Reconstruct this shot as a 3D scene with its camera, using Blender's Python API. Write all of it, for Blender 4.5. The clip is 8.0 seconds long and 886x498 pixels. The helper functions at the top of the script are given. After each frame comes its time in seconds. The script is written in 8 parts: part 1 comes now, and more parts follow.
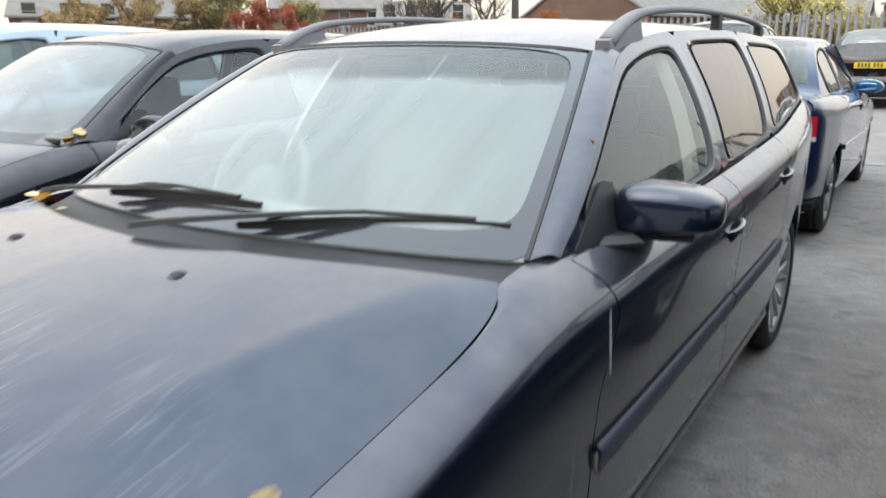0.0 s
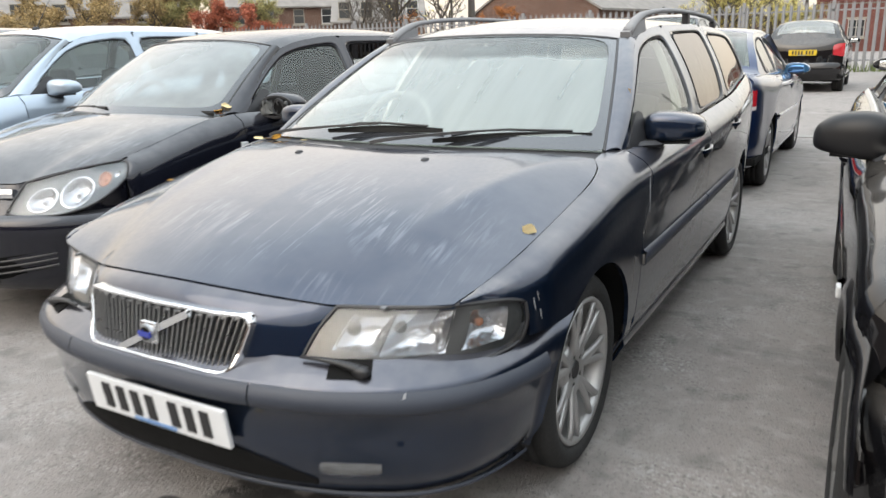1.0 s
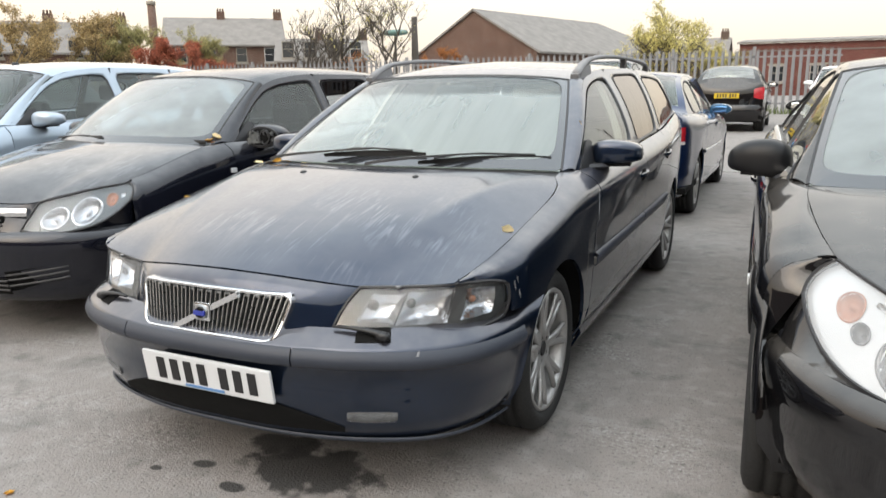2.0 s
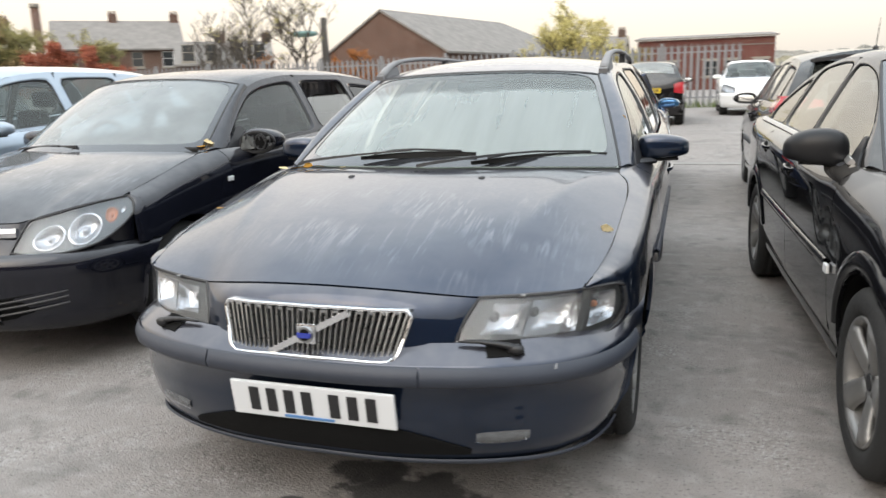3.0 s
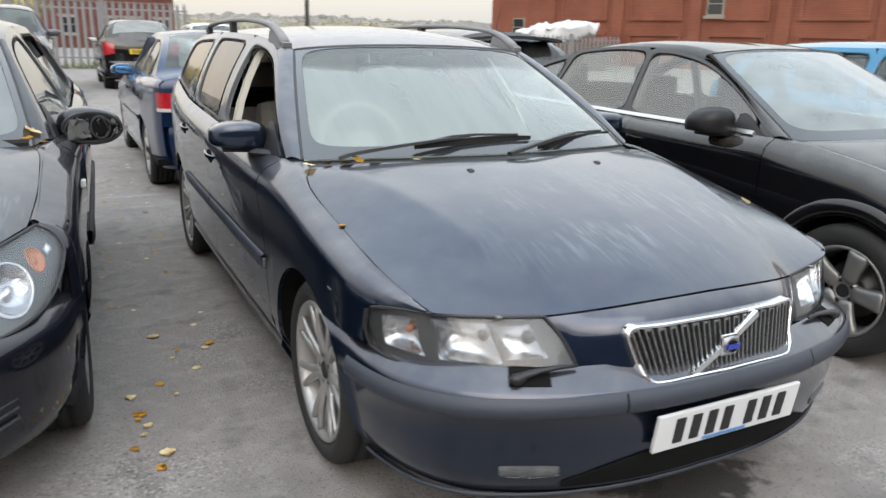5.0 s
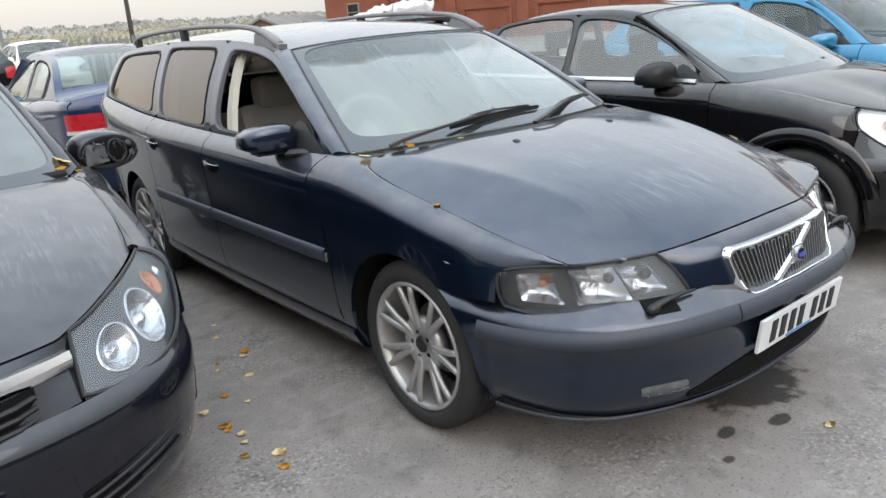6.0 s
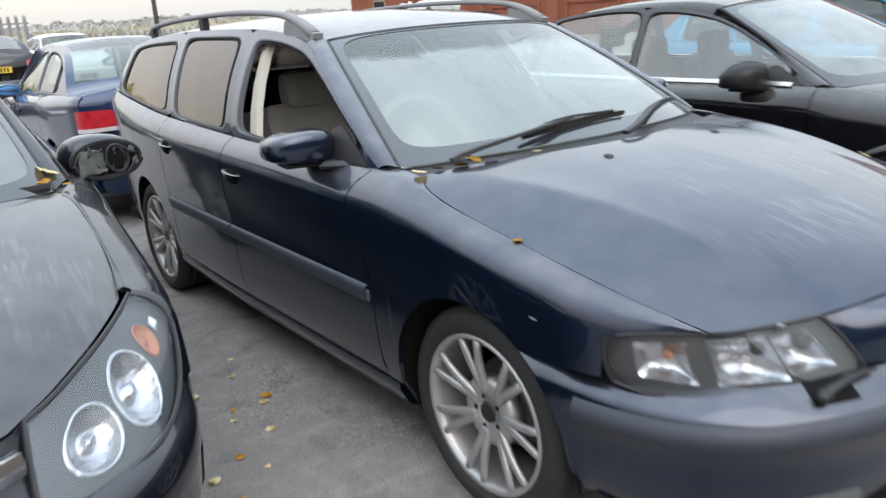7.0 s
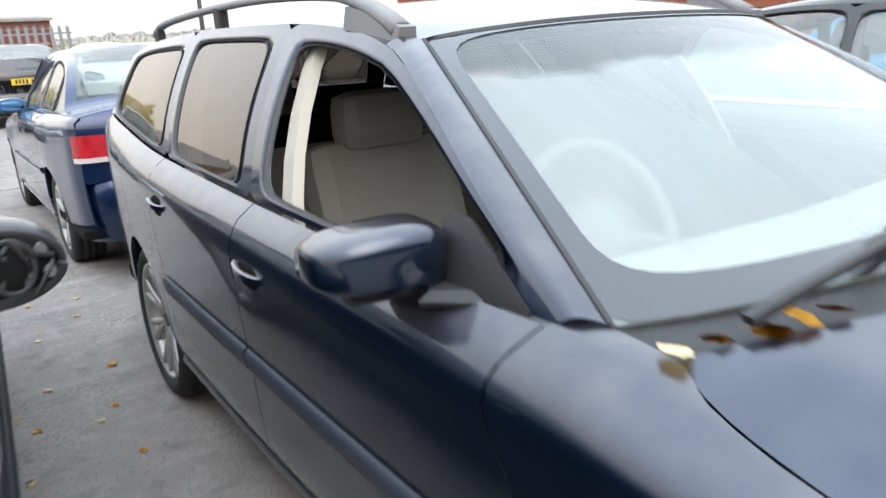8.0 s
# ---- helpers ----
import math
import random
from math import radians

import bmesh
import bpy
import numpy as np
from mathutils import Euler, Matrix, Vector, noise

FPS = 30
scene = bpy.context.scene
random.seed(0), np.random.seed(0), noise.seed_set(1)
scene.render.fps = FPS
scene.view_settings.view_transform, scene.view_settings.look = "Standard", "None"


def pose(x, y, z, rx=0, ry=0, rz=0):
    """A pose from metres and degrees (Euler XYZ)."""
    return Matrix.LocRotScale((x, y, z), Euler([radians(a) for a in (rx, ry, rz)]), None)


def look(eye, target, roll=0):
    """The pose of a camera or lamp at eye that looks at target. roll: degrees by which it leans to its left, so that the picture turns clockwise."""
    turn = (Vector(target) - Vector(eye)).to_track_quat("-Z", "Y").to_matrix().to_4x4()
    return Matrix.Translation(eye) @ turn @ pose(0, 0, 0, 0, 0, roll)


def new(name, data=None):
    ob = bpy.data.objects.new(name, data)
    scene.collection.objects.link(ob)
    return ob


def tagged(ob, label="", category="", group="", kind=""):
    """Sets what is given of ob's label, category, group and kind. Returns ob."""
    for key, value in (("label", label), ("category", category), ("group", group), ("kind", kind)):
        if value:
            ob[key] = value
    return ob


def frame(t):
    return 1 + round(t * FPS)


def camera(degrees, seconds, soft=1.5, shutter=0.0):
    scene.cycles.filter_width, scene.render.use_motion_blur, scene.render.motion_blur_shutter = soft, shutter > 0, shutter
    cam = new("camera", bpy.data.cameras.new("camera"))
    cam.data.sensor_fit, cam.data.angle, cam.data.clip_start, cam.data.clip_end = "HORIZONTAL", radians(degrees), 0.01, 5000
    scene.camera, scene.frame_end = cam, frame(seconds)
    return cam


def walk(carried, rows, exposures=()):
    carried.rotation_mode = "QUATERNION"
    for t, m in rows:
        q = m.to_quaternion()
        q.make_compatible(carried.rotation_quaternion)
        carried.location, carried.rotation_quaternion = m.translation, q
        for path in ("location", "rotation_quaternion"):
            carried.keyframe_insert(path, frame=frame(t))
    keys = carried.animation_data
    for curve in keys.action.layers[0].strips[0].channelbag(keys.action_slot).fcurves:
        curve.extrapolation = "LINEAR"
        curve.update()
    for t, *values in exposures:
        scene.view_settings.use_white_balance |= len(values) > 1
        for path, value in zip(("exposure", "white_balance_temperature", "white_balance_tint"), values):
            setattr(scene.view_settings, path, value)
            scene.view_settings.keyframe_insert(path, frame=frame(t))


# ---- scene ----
cam = camera(61.3, 8.0, shutter=0.35)
PATH = [
    (0, (1.377, 0.15, 1.333), (0.308, 1.76, 0.822), -0.5),
    (0.3, (1.435, -0.289, 1.336), (0.453, 1.355, 0.759), 1.1),
    (0.5, (1.455, -0.596, 1.347), (0.559, 1.091, 0.752), 1.3),
    (1, (1.57, -1.186, 1.314), (0.604, 0.485, 0.792), -1.4),
    (1.5, (1.645, -1.58, 1.289), (0.732, 0.129, 0.791), -1.1),
    (2, (1.658, -1.716, 1.306), (0.82, 0.049, 0.88), -0.7),
    (2.2, (1.638, -1.706, 1.289), (0.801, 0.067, 0.894), -0.6),
    (3.3, (0.615, -1.828, 1.313), (0.217, 0.082, 0.87), -3.3),
    (3.5, (0.324, -1.79, 1.323), (0.089, 0.145, 0.878), -4.4),
    (4, (-0.344, -1.7, 1.357), (-0.377, 0.248, 0.905), -3.5),
    (4.5, (-0.948, -1.502, 1.356), (-0.389, 0.356, 0.874), -5.0),
    (4.7, (-1.194, -1.422, 1.373), (-0.484, 0.375, 0.855), -1.0),
    (5.8, (-2.168, -1.078, 1.389), (-1.007, 0.45, 0.824), -3.9),
    (6, (-2.253, -1.065, 1.402), (-1.072, 0.441, 0.82), -4.5),
    (6.5, (-2.271, -0.981, 1.397), (-1.039, 0.49, 0.832), -2.8),
    (7, (-2.02, -0.529, 1.368), (-0.881, 1.009, 0.788), -3.8),
    (7.5, (-1.77, 0.068, 1.355), (-0.701, 1.663, 0.795), -1.2),
    (7.8, (-1.58, 0.435, 1.307), (-0.517, 2.049, 0.794), -3.2),
    (8, (-1.453, 0.717, 1.329), (-0.39, 2.323, 0.788), -3.4),
]
walk(cam, [(t, look(eye, target, roll)) for t, eye, target, roll in PATH], exposures=[
    (0.0, 0.38, 6550, 10), (1.0, 0.42, 6850, 10), (2.0, 0.30, 6950, 10), (3.5, 0.25, 6750, 10), (4.5, 0.17, 6650, 10),
    (6.5, 0.17, 6400, 10), (7.2, 0.38, 6300, 10), (8.0, 0.66, 6350, 10)])

# ---- world, sun, exposure ----
world = bpy.data.worlds.new("overcast_sky")
scene.world = world
world.use_nodes = True
wn = world.node_tree
wn.nodes.clear()
sky = wn.nodes.new("ShaderNodeTexSky")
sky.sky_type, sky.sun_disc = "NISHITA", False
sky.sun_elevation, sky.sun_rotation = radians(38), radians(200)
sky.dust_density, sky.air_density = 4.0, 1.5
cloud = wn.nodes.new("ShaderNodeTexNoise")
cloud.inputs["Scale"].default_value, cloud.inputs["Detail"].default_value = 1.6, 5
ramp = wn.nodes.new("ShaderNodeValToRGB")
ramp.color_ramp.elements[0].position, ramp.color_ramp.elements[0].color = 0.3, (0.93, 0.96, 1.0, 1)
ramp.color_ramp.elements[1].position, ramp.color_ramp.elements[1].color = 0.7, (1.0, 1.0, 1.0, 1)
bg_sky, bg_cloud = wn.nodes.new("ShaderNodeBackground"), wn.nodes.new("ShaderNodeBackground")
bg_sky.inputs["Strength"].default_value = 0.05
add, out = wn.nodes.new("ShaderNodeAddShader"), wn.nodes.new("ShaderNodeOutputWorld")
wn.links.new(sky.outputs["Color"], bg_sky.inputs["Color"])
wn.links.new(cloud.outputs["Fac"], ramp.inputs["Fac"])
sky_dir, sky_sep, sky_up = wn.nodes.new("ShaderNodeTexCoord"), wn.nodes.new("ShaderNodeSeparateXYZ"), wn.nodes.new("ShaderNodeMapRange")
sky_up.inputs["To Min"].default_value, sky_up.inputs["To Max"].default_value = 0.67, 2.22
wn.links.new(sky_dir.outputs["Generated"], sky_sep.inputs[0])
wn.links.new(sky_sep.outputs["Z"], sky_up.inputs["Value"])
wn.links.new(sky_up.outputs["Result"], bg_cloud.inputs["Strength"])
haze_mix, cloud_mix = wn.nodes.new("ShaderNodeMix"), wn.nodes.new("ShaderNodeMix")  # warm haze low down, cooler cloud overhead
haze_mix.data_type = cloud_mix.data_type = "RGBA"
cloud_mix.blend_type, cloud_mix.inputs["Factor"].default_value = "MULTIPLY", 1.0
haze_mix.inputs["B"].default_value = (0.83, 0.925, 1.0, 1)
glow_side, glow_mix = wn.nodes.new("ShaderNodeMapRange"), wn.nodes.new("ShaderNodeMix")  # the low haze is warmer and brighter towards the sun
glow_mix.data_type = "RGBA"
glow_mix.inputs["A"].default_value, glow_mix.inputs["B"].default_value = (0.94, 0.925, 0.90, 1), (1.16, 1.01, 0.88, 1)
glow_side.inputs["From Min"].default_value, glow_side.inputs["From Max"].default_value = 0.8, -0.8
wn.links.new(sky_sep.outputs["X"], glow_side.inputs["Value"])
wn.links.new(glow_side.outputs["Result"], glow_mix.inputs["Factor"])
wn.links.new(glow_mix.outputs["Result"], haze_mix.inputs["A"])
haze_up = wn.nodes.new("ShaderNodeMapRange")
haze_up.inputs["From Min"].default_value, haze_up.inputs["From Max"].default_value = 0.12, 0.75
wn.links.new(sky_sep.outputs["Z"], haze_up.inputs["Value"])
wn.links.new(haze_up.outputs["Result"], haze_mix.inputs["Factor"])
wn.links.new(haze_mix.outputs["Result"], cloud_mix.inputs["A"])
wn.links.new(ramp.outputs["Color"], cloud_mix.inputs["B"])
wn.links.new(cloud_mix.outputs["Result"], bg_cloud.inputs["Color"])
wn.links.new(bg_sky.outputs[0], add.inputs[0])
wn.links.new(bg_cloud.outputs[0], add.inputs[1])
wn.links.new(add.outputs[0], out.inputs["Surface"])

sun_data = bpy.data.lights.new("sun", "SUN")
sun_data.energy, sun_data.angle, sun_data.color = 1.2, radians(60), (1.0, 0.97, 0.95)
sun = new("sun", sun_data)
sun.matrix_world = look((0, 0, 30), (8, 26, 0))


# ---- materials ----
def material(name, color, rough=0.5, metal=0.0, coat=0.0, var=0.15, scale=6.0, bump=0.0, bump_scale=60.0, spec=0.5, coat_ior=1.5, dust=0.0, dust_color=(0.35, 0.34, 0.33)):
    """A surface with two scales of colour variation, fine relief, and dust that has settled where it faces up."""
    m = bpy.data.materials.new(name)
    m.use_nodes = True
    n, l = m.node_tree.nodes, m.node_tree.links
    b = n["Principled BSDF"]
    b.inputs["Roughness"].default_value, b.inputs["Metallic"].default_value = rough, metal
    b.inputs["Coat Weight"].default_value, b.inputs["Coat Roughness"].default_value, b.inputs["Coat IOR"].default_value = coat, 0.03, coat_ior
    b.inputs["Specular IOR Level"].default_value = spec
    co = n.new("ShaderNodeTexCoord")
    big, fine = n.new("ShaderNodeTexNoise"), n.new("ShaderNodeTexNoise")
    big.inputs["Scale"].default_value, big.inputs["Detail"].default_value = scale, 6
    fine.inputs["Scale"].default_value, fine.inputs["Detail"].default_value = bump_scale, 4
    l.new(co.outputs["Object"], big.inputs["Vector"])
    l.new(co.outputs["Object"], fine.inputs["Vector"])
    mix = n.new("ShaderNodeMix")
    mix.data_type = "RGBA"
    mix.inputs["A"].default_value = (*[c * (1 - var) for c in color], 1)
    mix.inputs["B"].default_value = (*[min(1, c * (1 + var)) for c in color], 1)
    l.new(big.outputs["Fac"], mix.inputs["Factor"])
    last = mix.outputs["Result"]
    mr = n.new("ShaderNodeMapRange")
    mr.inputs["To Min"].default_value, mr.inputs["To Max"].default_value = rough * 0.85, min(1, rough * 1.2)
    l.new(fine.outputs["Fac"], mr.inputs["Value"])
    rough_out = mr.outputs["Result"]
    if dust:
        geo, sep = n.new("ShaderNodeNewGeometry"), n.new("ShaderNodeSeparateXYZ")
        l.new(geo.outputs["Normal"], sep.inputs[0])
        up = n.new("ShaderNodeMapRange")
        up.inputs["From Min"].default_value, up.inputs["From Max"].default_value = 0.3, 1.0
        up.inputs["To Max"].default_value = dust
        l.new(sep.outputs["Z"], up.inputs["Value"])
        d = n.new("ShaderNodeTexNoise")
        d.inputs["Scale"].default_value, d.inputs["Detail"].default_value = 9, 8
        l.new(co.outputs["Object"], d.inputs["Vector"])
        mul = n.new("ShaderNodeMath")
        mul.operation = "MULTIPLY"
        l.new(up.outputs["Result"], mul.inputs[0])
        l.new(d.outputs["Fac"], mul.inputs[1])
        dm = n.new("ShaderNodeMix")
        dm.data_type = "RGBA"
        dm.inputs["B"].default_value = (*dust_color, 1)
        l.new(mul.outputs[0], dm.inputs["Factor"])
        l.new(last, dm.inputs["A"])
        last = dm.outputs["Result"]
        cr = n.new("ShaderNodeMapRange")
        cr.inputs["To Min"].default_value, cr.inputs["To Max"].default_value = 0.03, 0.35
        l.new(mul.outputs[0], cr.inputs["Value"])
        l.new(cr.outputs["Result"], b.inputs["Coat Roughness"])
    l.new(last, b.inputs["Base Color"])
    l.new(rough_out, b.inputs["Roughness"])
    if bump:
        bp = n.new("ShaderNodeBump")
        bp.inputs["Strength"].default_value, bp.inputs["Distance"].default_value = bump, 0.01
        l.new(fine.outputs["Fac"], bp.inputs["Height"])
        l.new(bp.outputs["Normal"], b.inputs["Normal"])
    return m


def glass(name, tint, haze=0.0, haze_color=(0.75, 0.8, 0.8), rough=0.02, ior=1.5, sheen=(1, 1, 1)):
    """A thin pane: tinted see-through, gloss by Fresnel, and a film of mist that on car glass also paints in sky
    reflection.
    """
    m = bpy.data.materials.new(name)
    m.use_nodes = True
    n, l = m.node_tree.nodes, m.node_tree.links
    n.clear()
    o = n.new("ShaderNodeOutputMaterial")
    tr, gl, df = n.new("ShaderNodeBsdfTransparent"), n.new("ShaderNodeBsdfGlossy"), n.new("ShaderNodeBsdfDiffuse")
    tr.inputs["Color"].default_value = (*tint, 1)
    gl.inputs["Roughness"].default_value = rough
    gl.inputs["Color"].default_value = (*sheen, 1)
    df.inputs["Color"].default_value = (*haze_color, 1)
    noise_t, co = n.new("ShaderNodeTexNoise"), n.new("ShaderNodeTexCoord")
    noise_t.inputs["Scale"].default_value, noise_t.inputs["Detail"].default_value = 5, 6
    l.new(co.outputs["Object"], noise_t.inputs["Vector"])
    mr = n.new("ShaderNodeMapRange")
    mr.inputs["To Min"].default_value, mr.inputs["To Max"].default_value = haze * 0.6, haze * 1.3
    l.new(noise_t.outputs["Fac"], mr.inputs["Value"])
    m1, m2 = n.new("ShaderNodeMixShader"), n.new("ShaderNodeMixShader")
    lw, fifth, fr = n.new("ShaderNodeLayerWeight"), n.new("ShaderNodeMath"), n.new("ShaderNodeMapRange")  # the same gloss from both sides of the pane
    lw.inputs["Blend"].default_value = 0.5
    fifth.operation, fifth.inputs[1].default_value = "POWER", 5.0
    fr.inputs["To Min"].default_value, fr.inputs["To Max"].default_value = ((ior - 1) / (ior + 1)) ** 2, 1.0
    l.new(lw.outputs["Facing"], fifth.inputs[0])
    l.new(fifth.outputs[0], fr.inputs["Value"])
    l.new(mr.outputs["Result"], m1.inputs["Fac"])
    l.new(tr.outputs[0], m1.inputs[1])
    l.new(df.outputs[0], m1.inputs[2])
    l.new(fr.outputs[0], m2.inputs["Fac"])
    l.new(m1.outputs[0], m2.inputs[1])
    l.new(gl.outputs[0], m2.inputs[2])
    l.new(m2.outputs[0], o.inputs["Surface"])
    return m


# real dust, its amount and warm tint raised to paint sky sheen on the shoulders
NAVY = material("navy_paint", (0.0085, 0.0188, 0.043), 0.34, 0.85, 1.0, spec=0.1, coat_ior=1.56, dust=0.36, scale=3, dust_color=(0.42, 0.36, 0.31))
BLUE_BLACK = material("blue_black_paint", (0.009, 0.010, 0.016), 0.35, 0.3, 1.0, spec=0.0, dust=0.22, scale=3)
# dust on the black paint, tinted warm to double as reflected sky
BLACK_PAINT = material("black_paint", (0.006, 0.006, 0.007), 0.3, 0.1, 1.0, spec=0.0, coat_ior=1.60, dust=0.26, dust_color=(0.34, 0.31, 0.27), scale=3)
BLUE_PAINT = material("royal_blue_paint", (0.006, 0.019, 0.064), 0.3, 0.5, 1.0, spec=0.2, coat_ior=1.46, dust=0.06)
CYAN_PAINT = material("cyan_paint", (0.012, 0.16, 0.30), 0.3, 0.3, 1.0, spec=0.3, dust=0.15)
PALE_BLUE = material("pale_blue_paint", (0.308, 0.371, 0.441), 0.3, 0.4, 1.0, spec=0.3, dust=0.15)
WHITE_PAINT = material("white_paint", (0.75, 0.76, 0.77), 0.3, 0.0, 1.0, var=0.04)
FRIT = material("printed_glass_border", (0.022, 0.024, 0.028), 0.15, 0, 1.0, var=0.05, bump=0.02)
GREY_PAINT = material("grey_paint", (0.07, 0.073, 0.077), 0.3, 0.5, 1.0, spec=0.0, dust=0.1)
RUBBER = material("tyre_rubber", (0.013, 0.013, 0.013), 0.8, bump=0.25, bump_scale=120, dust=0.12)
TRIM = material("black_plastic_trim", (0.011, 0.011, 0.013), 0.50, bump=0.1, bump_scale=250, dust=0.06)
DOOR_STRIP = material("navy_plastic_strip", (0.022, 0.027, 0.042), 0.45, bump=0.05, bump_scale=300, dust=0.1)
STRIP = material("slate_plastic_strip", (0.030, 0.035, 0.047), 0.45, bump=0.08, bump_scale=300, dust=0.03, spec=0.35)
LINER = material("wheel_arch_felt", (0.007, 0.007, 0.007), 0.95, spec=0.1)
ALLOY = material("brushed_alloy", (0.35, 0.343, 0.336), 0.38, 0.55, 0.3, bump=0.05, var=0.25, scale=9, dust=0.1, dust_color=(0.12, 0.10, 0.08))
GREY_ALLOY = material("grey_alloy", (0.23, 0.225, 0.22), 0.42, 0.6, 0.2, bump=0.05, var=0.25, scale=9, dust=0.1, dust_color=(0.12, 0.10, 0.08))
DARK_ALLOY = material("dull_alloy", (0.168, 0.161, 0.154), 0.42, 0.8, bump=0.05)
CHROME = material("chrome", (0.82, 0.83, 0.84), 0.12, 1.0, var=0.04)
SATIN_CHROME = material("satin_chrome", (0.62, 0.61, 0.59), 0.42, 1.0, var=0.10)
LAMP_MIRROR = material("lamp_reflector", (0.50, 0.51, 0.53), 0.25, 1.0, var=0.25, scale=30, bump=0.8, bump_scale=26)
LAMP_GREY = material("lamp_housing", (0.022, 0.024, 0.024), 0.5, spec=0.4)
PALE_HOUSING = material("grey_lamp_housing", (0.075, 0.082, 0.086), 0.32, 0.4)
AMBER = material("amber_lens", (0.35, 0.14, 0.07), 0.25)
MIRROR_BLUE = material("blue_mirror_cap", (0.03, 0.11, 0.22), 0.2, 0.3, 1.0)
RED_LENS = material("red_lens", (0.36, 0.014, 0.022), 0.12, 0, 1.0, var=0.55, scale=22, bump=0.25, bump_scale=60)
CLEAR_BAND = material("clear_tail_lens", (0.52, 0.47, 0.47), 0.15, 0, 1.0)
SHELL_GREY = material("grey_inner_plastic", (0.085, 0.09, 0.09), 0.4, bump=0.2, bump_scale=60)
PLATE_WHITE = material("plate_white", (0.58, 0.59, 0.60), 0.35, var=0.04)
PLATE_YELLOW = material("plate_yellow", (0.56, 0.385, 0.021), 0.35, var=0.04)
INK = material("plate_ink", (0.012, 0.012, 0.013), 0.5)
BLUE_MARK = material("blue_enamel", (0.02, 0.035, 0.26), 0.25, 0, 0.5)
PALE_MARK = material("pale_blue_print", (0.084, 0.21, 0.434), 0.4)
BEIGE = material("beige_leather", (0.15, 0.14, 0.125), 0.6, bump=0.15, bump_scale=90)
BEIGE_TRIM = material("pale_beige_trim", (0.35, 0.329, 0.28), 0.65, bump=0.05, bump_scale=200)
DASH = material("dashboard_plastic", (0.063, 0.062, 0.058), 0.75, bump=0.1, bump_scale=200)
DARK_CLOTH = material("dark_seat_cloth", (0.021, 0.021, 0.023), 0.9, bump=0.2)
SATIN_BLACK = material("satin_black_plastic", (0.008, 0.008, 0.009), 0.38, bump=0.02, bump_scale=300, spec=0.3)
MIRROR_TINT = material("blue_mirror_glass", (0.10, 0.22, 0.42), 0.08, 1.0, var=0.05)
CLEAR = glass("clear_lamp_glass", (0.93, 0.94, 0.95))
# film of PANE and PALE_PANE is part mist, part painted sky reflection
PANE = glass("greenish_car_glass", (0.62, 0.69, 0.67), 0.10, (0.34, 0.385, 0.37))
PRIVACY = glass("brown_dusty_glass", (0.12, 0.10, 0.085), 0.06, (0.28, 0.25, 0.22), 0.025, 2.05, (1.0, 0.94, 0.88))
PALE_PANE = glass("pale_car_glass", (0.84, 0.88, 0.85), 0.16, (0.68, 0.69, 0.62), 0.03, 2.1)
LENS = glass("hazy_lamp_lens", (0.90, 0.91, 0.92), 0.035, (0.42, 0.43, 0.44), 0.02, 1.58)
BRIGHT_LENS = glass("pale_lamp_lens", (0.90, 0.91, 0.92), 0.24, (0.592, 0.607, 0.622))
SEE_THROUGH = glass("clear_side_glass", (0.86, 0.90, 0.87), 0.04, (0.60, 0.62, 0.56), 0.02, 2.15, (1.0, 0.98, 0.94))
SMOKED = glass("smoked_car_glass", (0.06, 0.06, 0.065), 0.03)


def misted_glass():
    """Windscreen with mist inside that stops at a wavy line below the clear upper band, and run marks in it."""
    # mist colour is raised so that it also carries the reflected sky
    m = glass("misted_windscreen", (0.62, 0.70, 0.69), 0.0, (0.58, 0.66, 0.65), 0.05)
    n, l = m.node_tree.nodes, m.node_tree.links
    co = [k for k in n if k.bl_idname == "ShaderNodeTexCoord"][0]
    mix = [k for k in n if k.bl_idname == "ShaderNodeMixShader" and k.inputs[2].links and k.inputs[2].links[0].from_node.bl_idname == "ShaderNodeBsdfDiffuse"][0]
    sep, wob, add_, edge = n.new("ShaderNodeSeparateXYZ"), n.new("ShaderNodeTexNoise"), n.new("ShaderNodeMath"), n.new("ShaderNodeMapRange")
    l.new(co.outputs["Object"], sep.inputs[0])
    wob.inputs["Scale"].default_value, wob.inputs["Detail"].default_value = 5, 3
    l.new(co.outputs["Object"], wob.inputs["Vector"])
    add_.operation = "MULTIPLY_ADD"
    add_.inputs[1].default_value = 0.07
    l.new(wob.outputs["Fac"], add_.inputs[0])
    l.new(sep.outputs["Z"], add_.inputs[2])
    edge.inputs["From Min"].default_value, edge.inputs["From Max"].default_value = 1.288, 1.306
    edge.inputs["To Min"].default_value, edge.inputs["To Max"].default_value = 0.31, 0.11
    l.new(add_.outputs[0], edge.inputs["Value"])
    mapn, runs = n.new("ShaderNodeMapping"), n.new("ShaderNodeTexNoise")
    mapn.inputs["Scale"].default_value = (14, 1.6, 1.6)
    l.new(co.outputs["Object"], mapn.inputs["Vector"])
    l.new(mapn.outputs["Vector"], runs.inputs["Vector"])
    runs.inputs["Scale"].default_value, runs.inputs["Detail"].default_value = 1.0, 5
    rr = n.new("ShaderNodeMapRange")
    rr.inputs["From Min"].default_value, rr.inputs["From Max"].default_value = 0.35, 0.65
    rr.inputs["To Min"].default_value, rr.inputs["To Max"].default_value = 0.92, 1.05
    l.new(runs.outputs["Fac"], rr.inputs["Value"])
    mul = n.new("ShaderNodeMath")
    mul.operation = "MULTIPLY"
    l.new(edge.outputs["Result"], mul.inputs[0])
    l.new(rr.outputs["Result"], mul.inputs[1])
    l.new(mul.outputs[0], mix.inputs["Fac"])
    return m


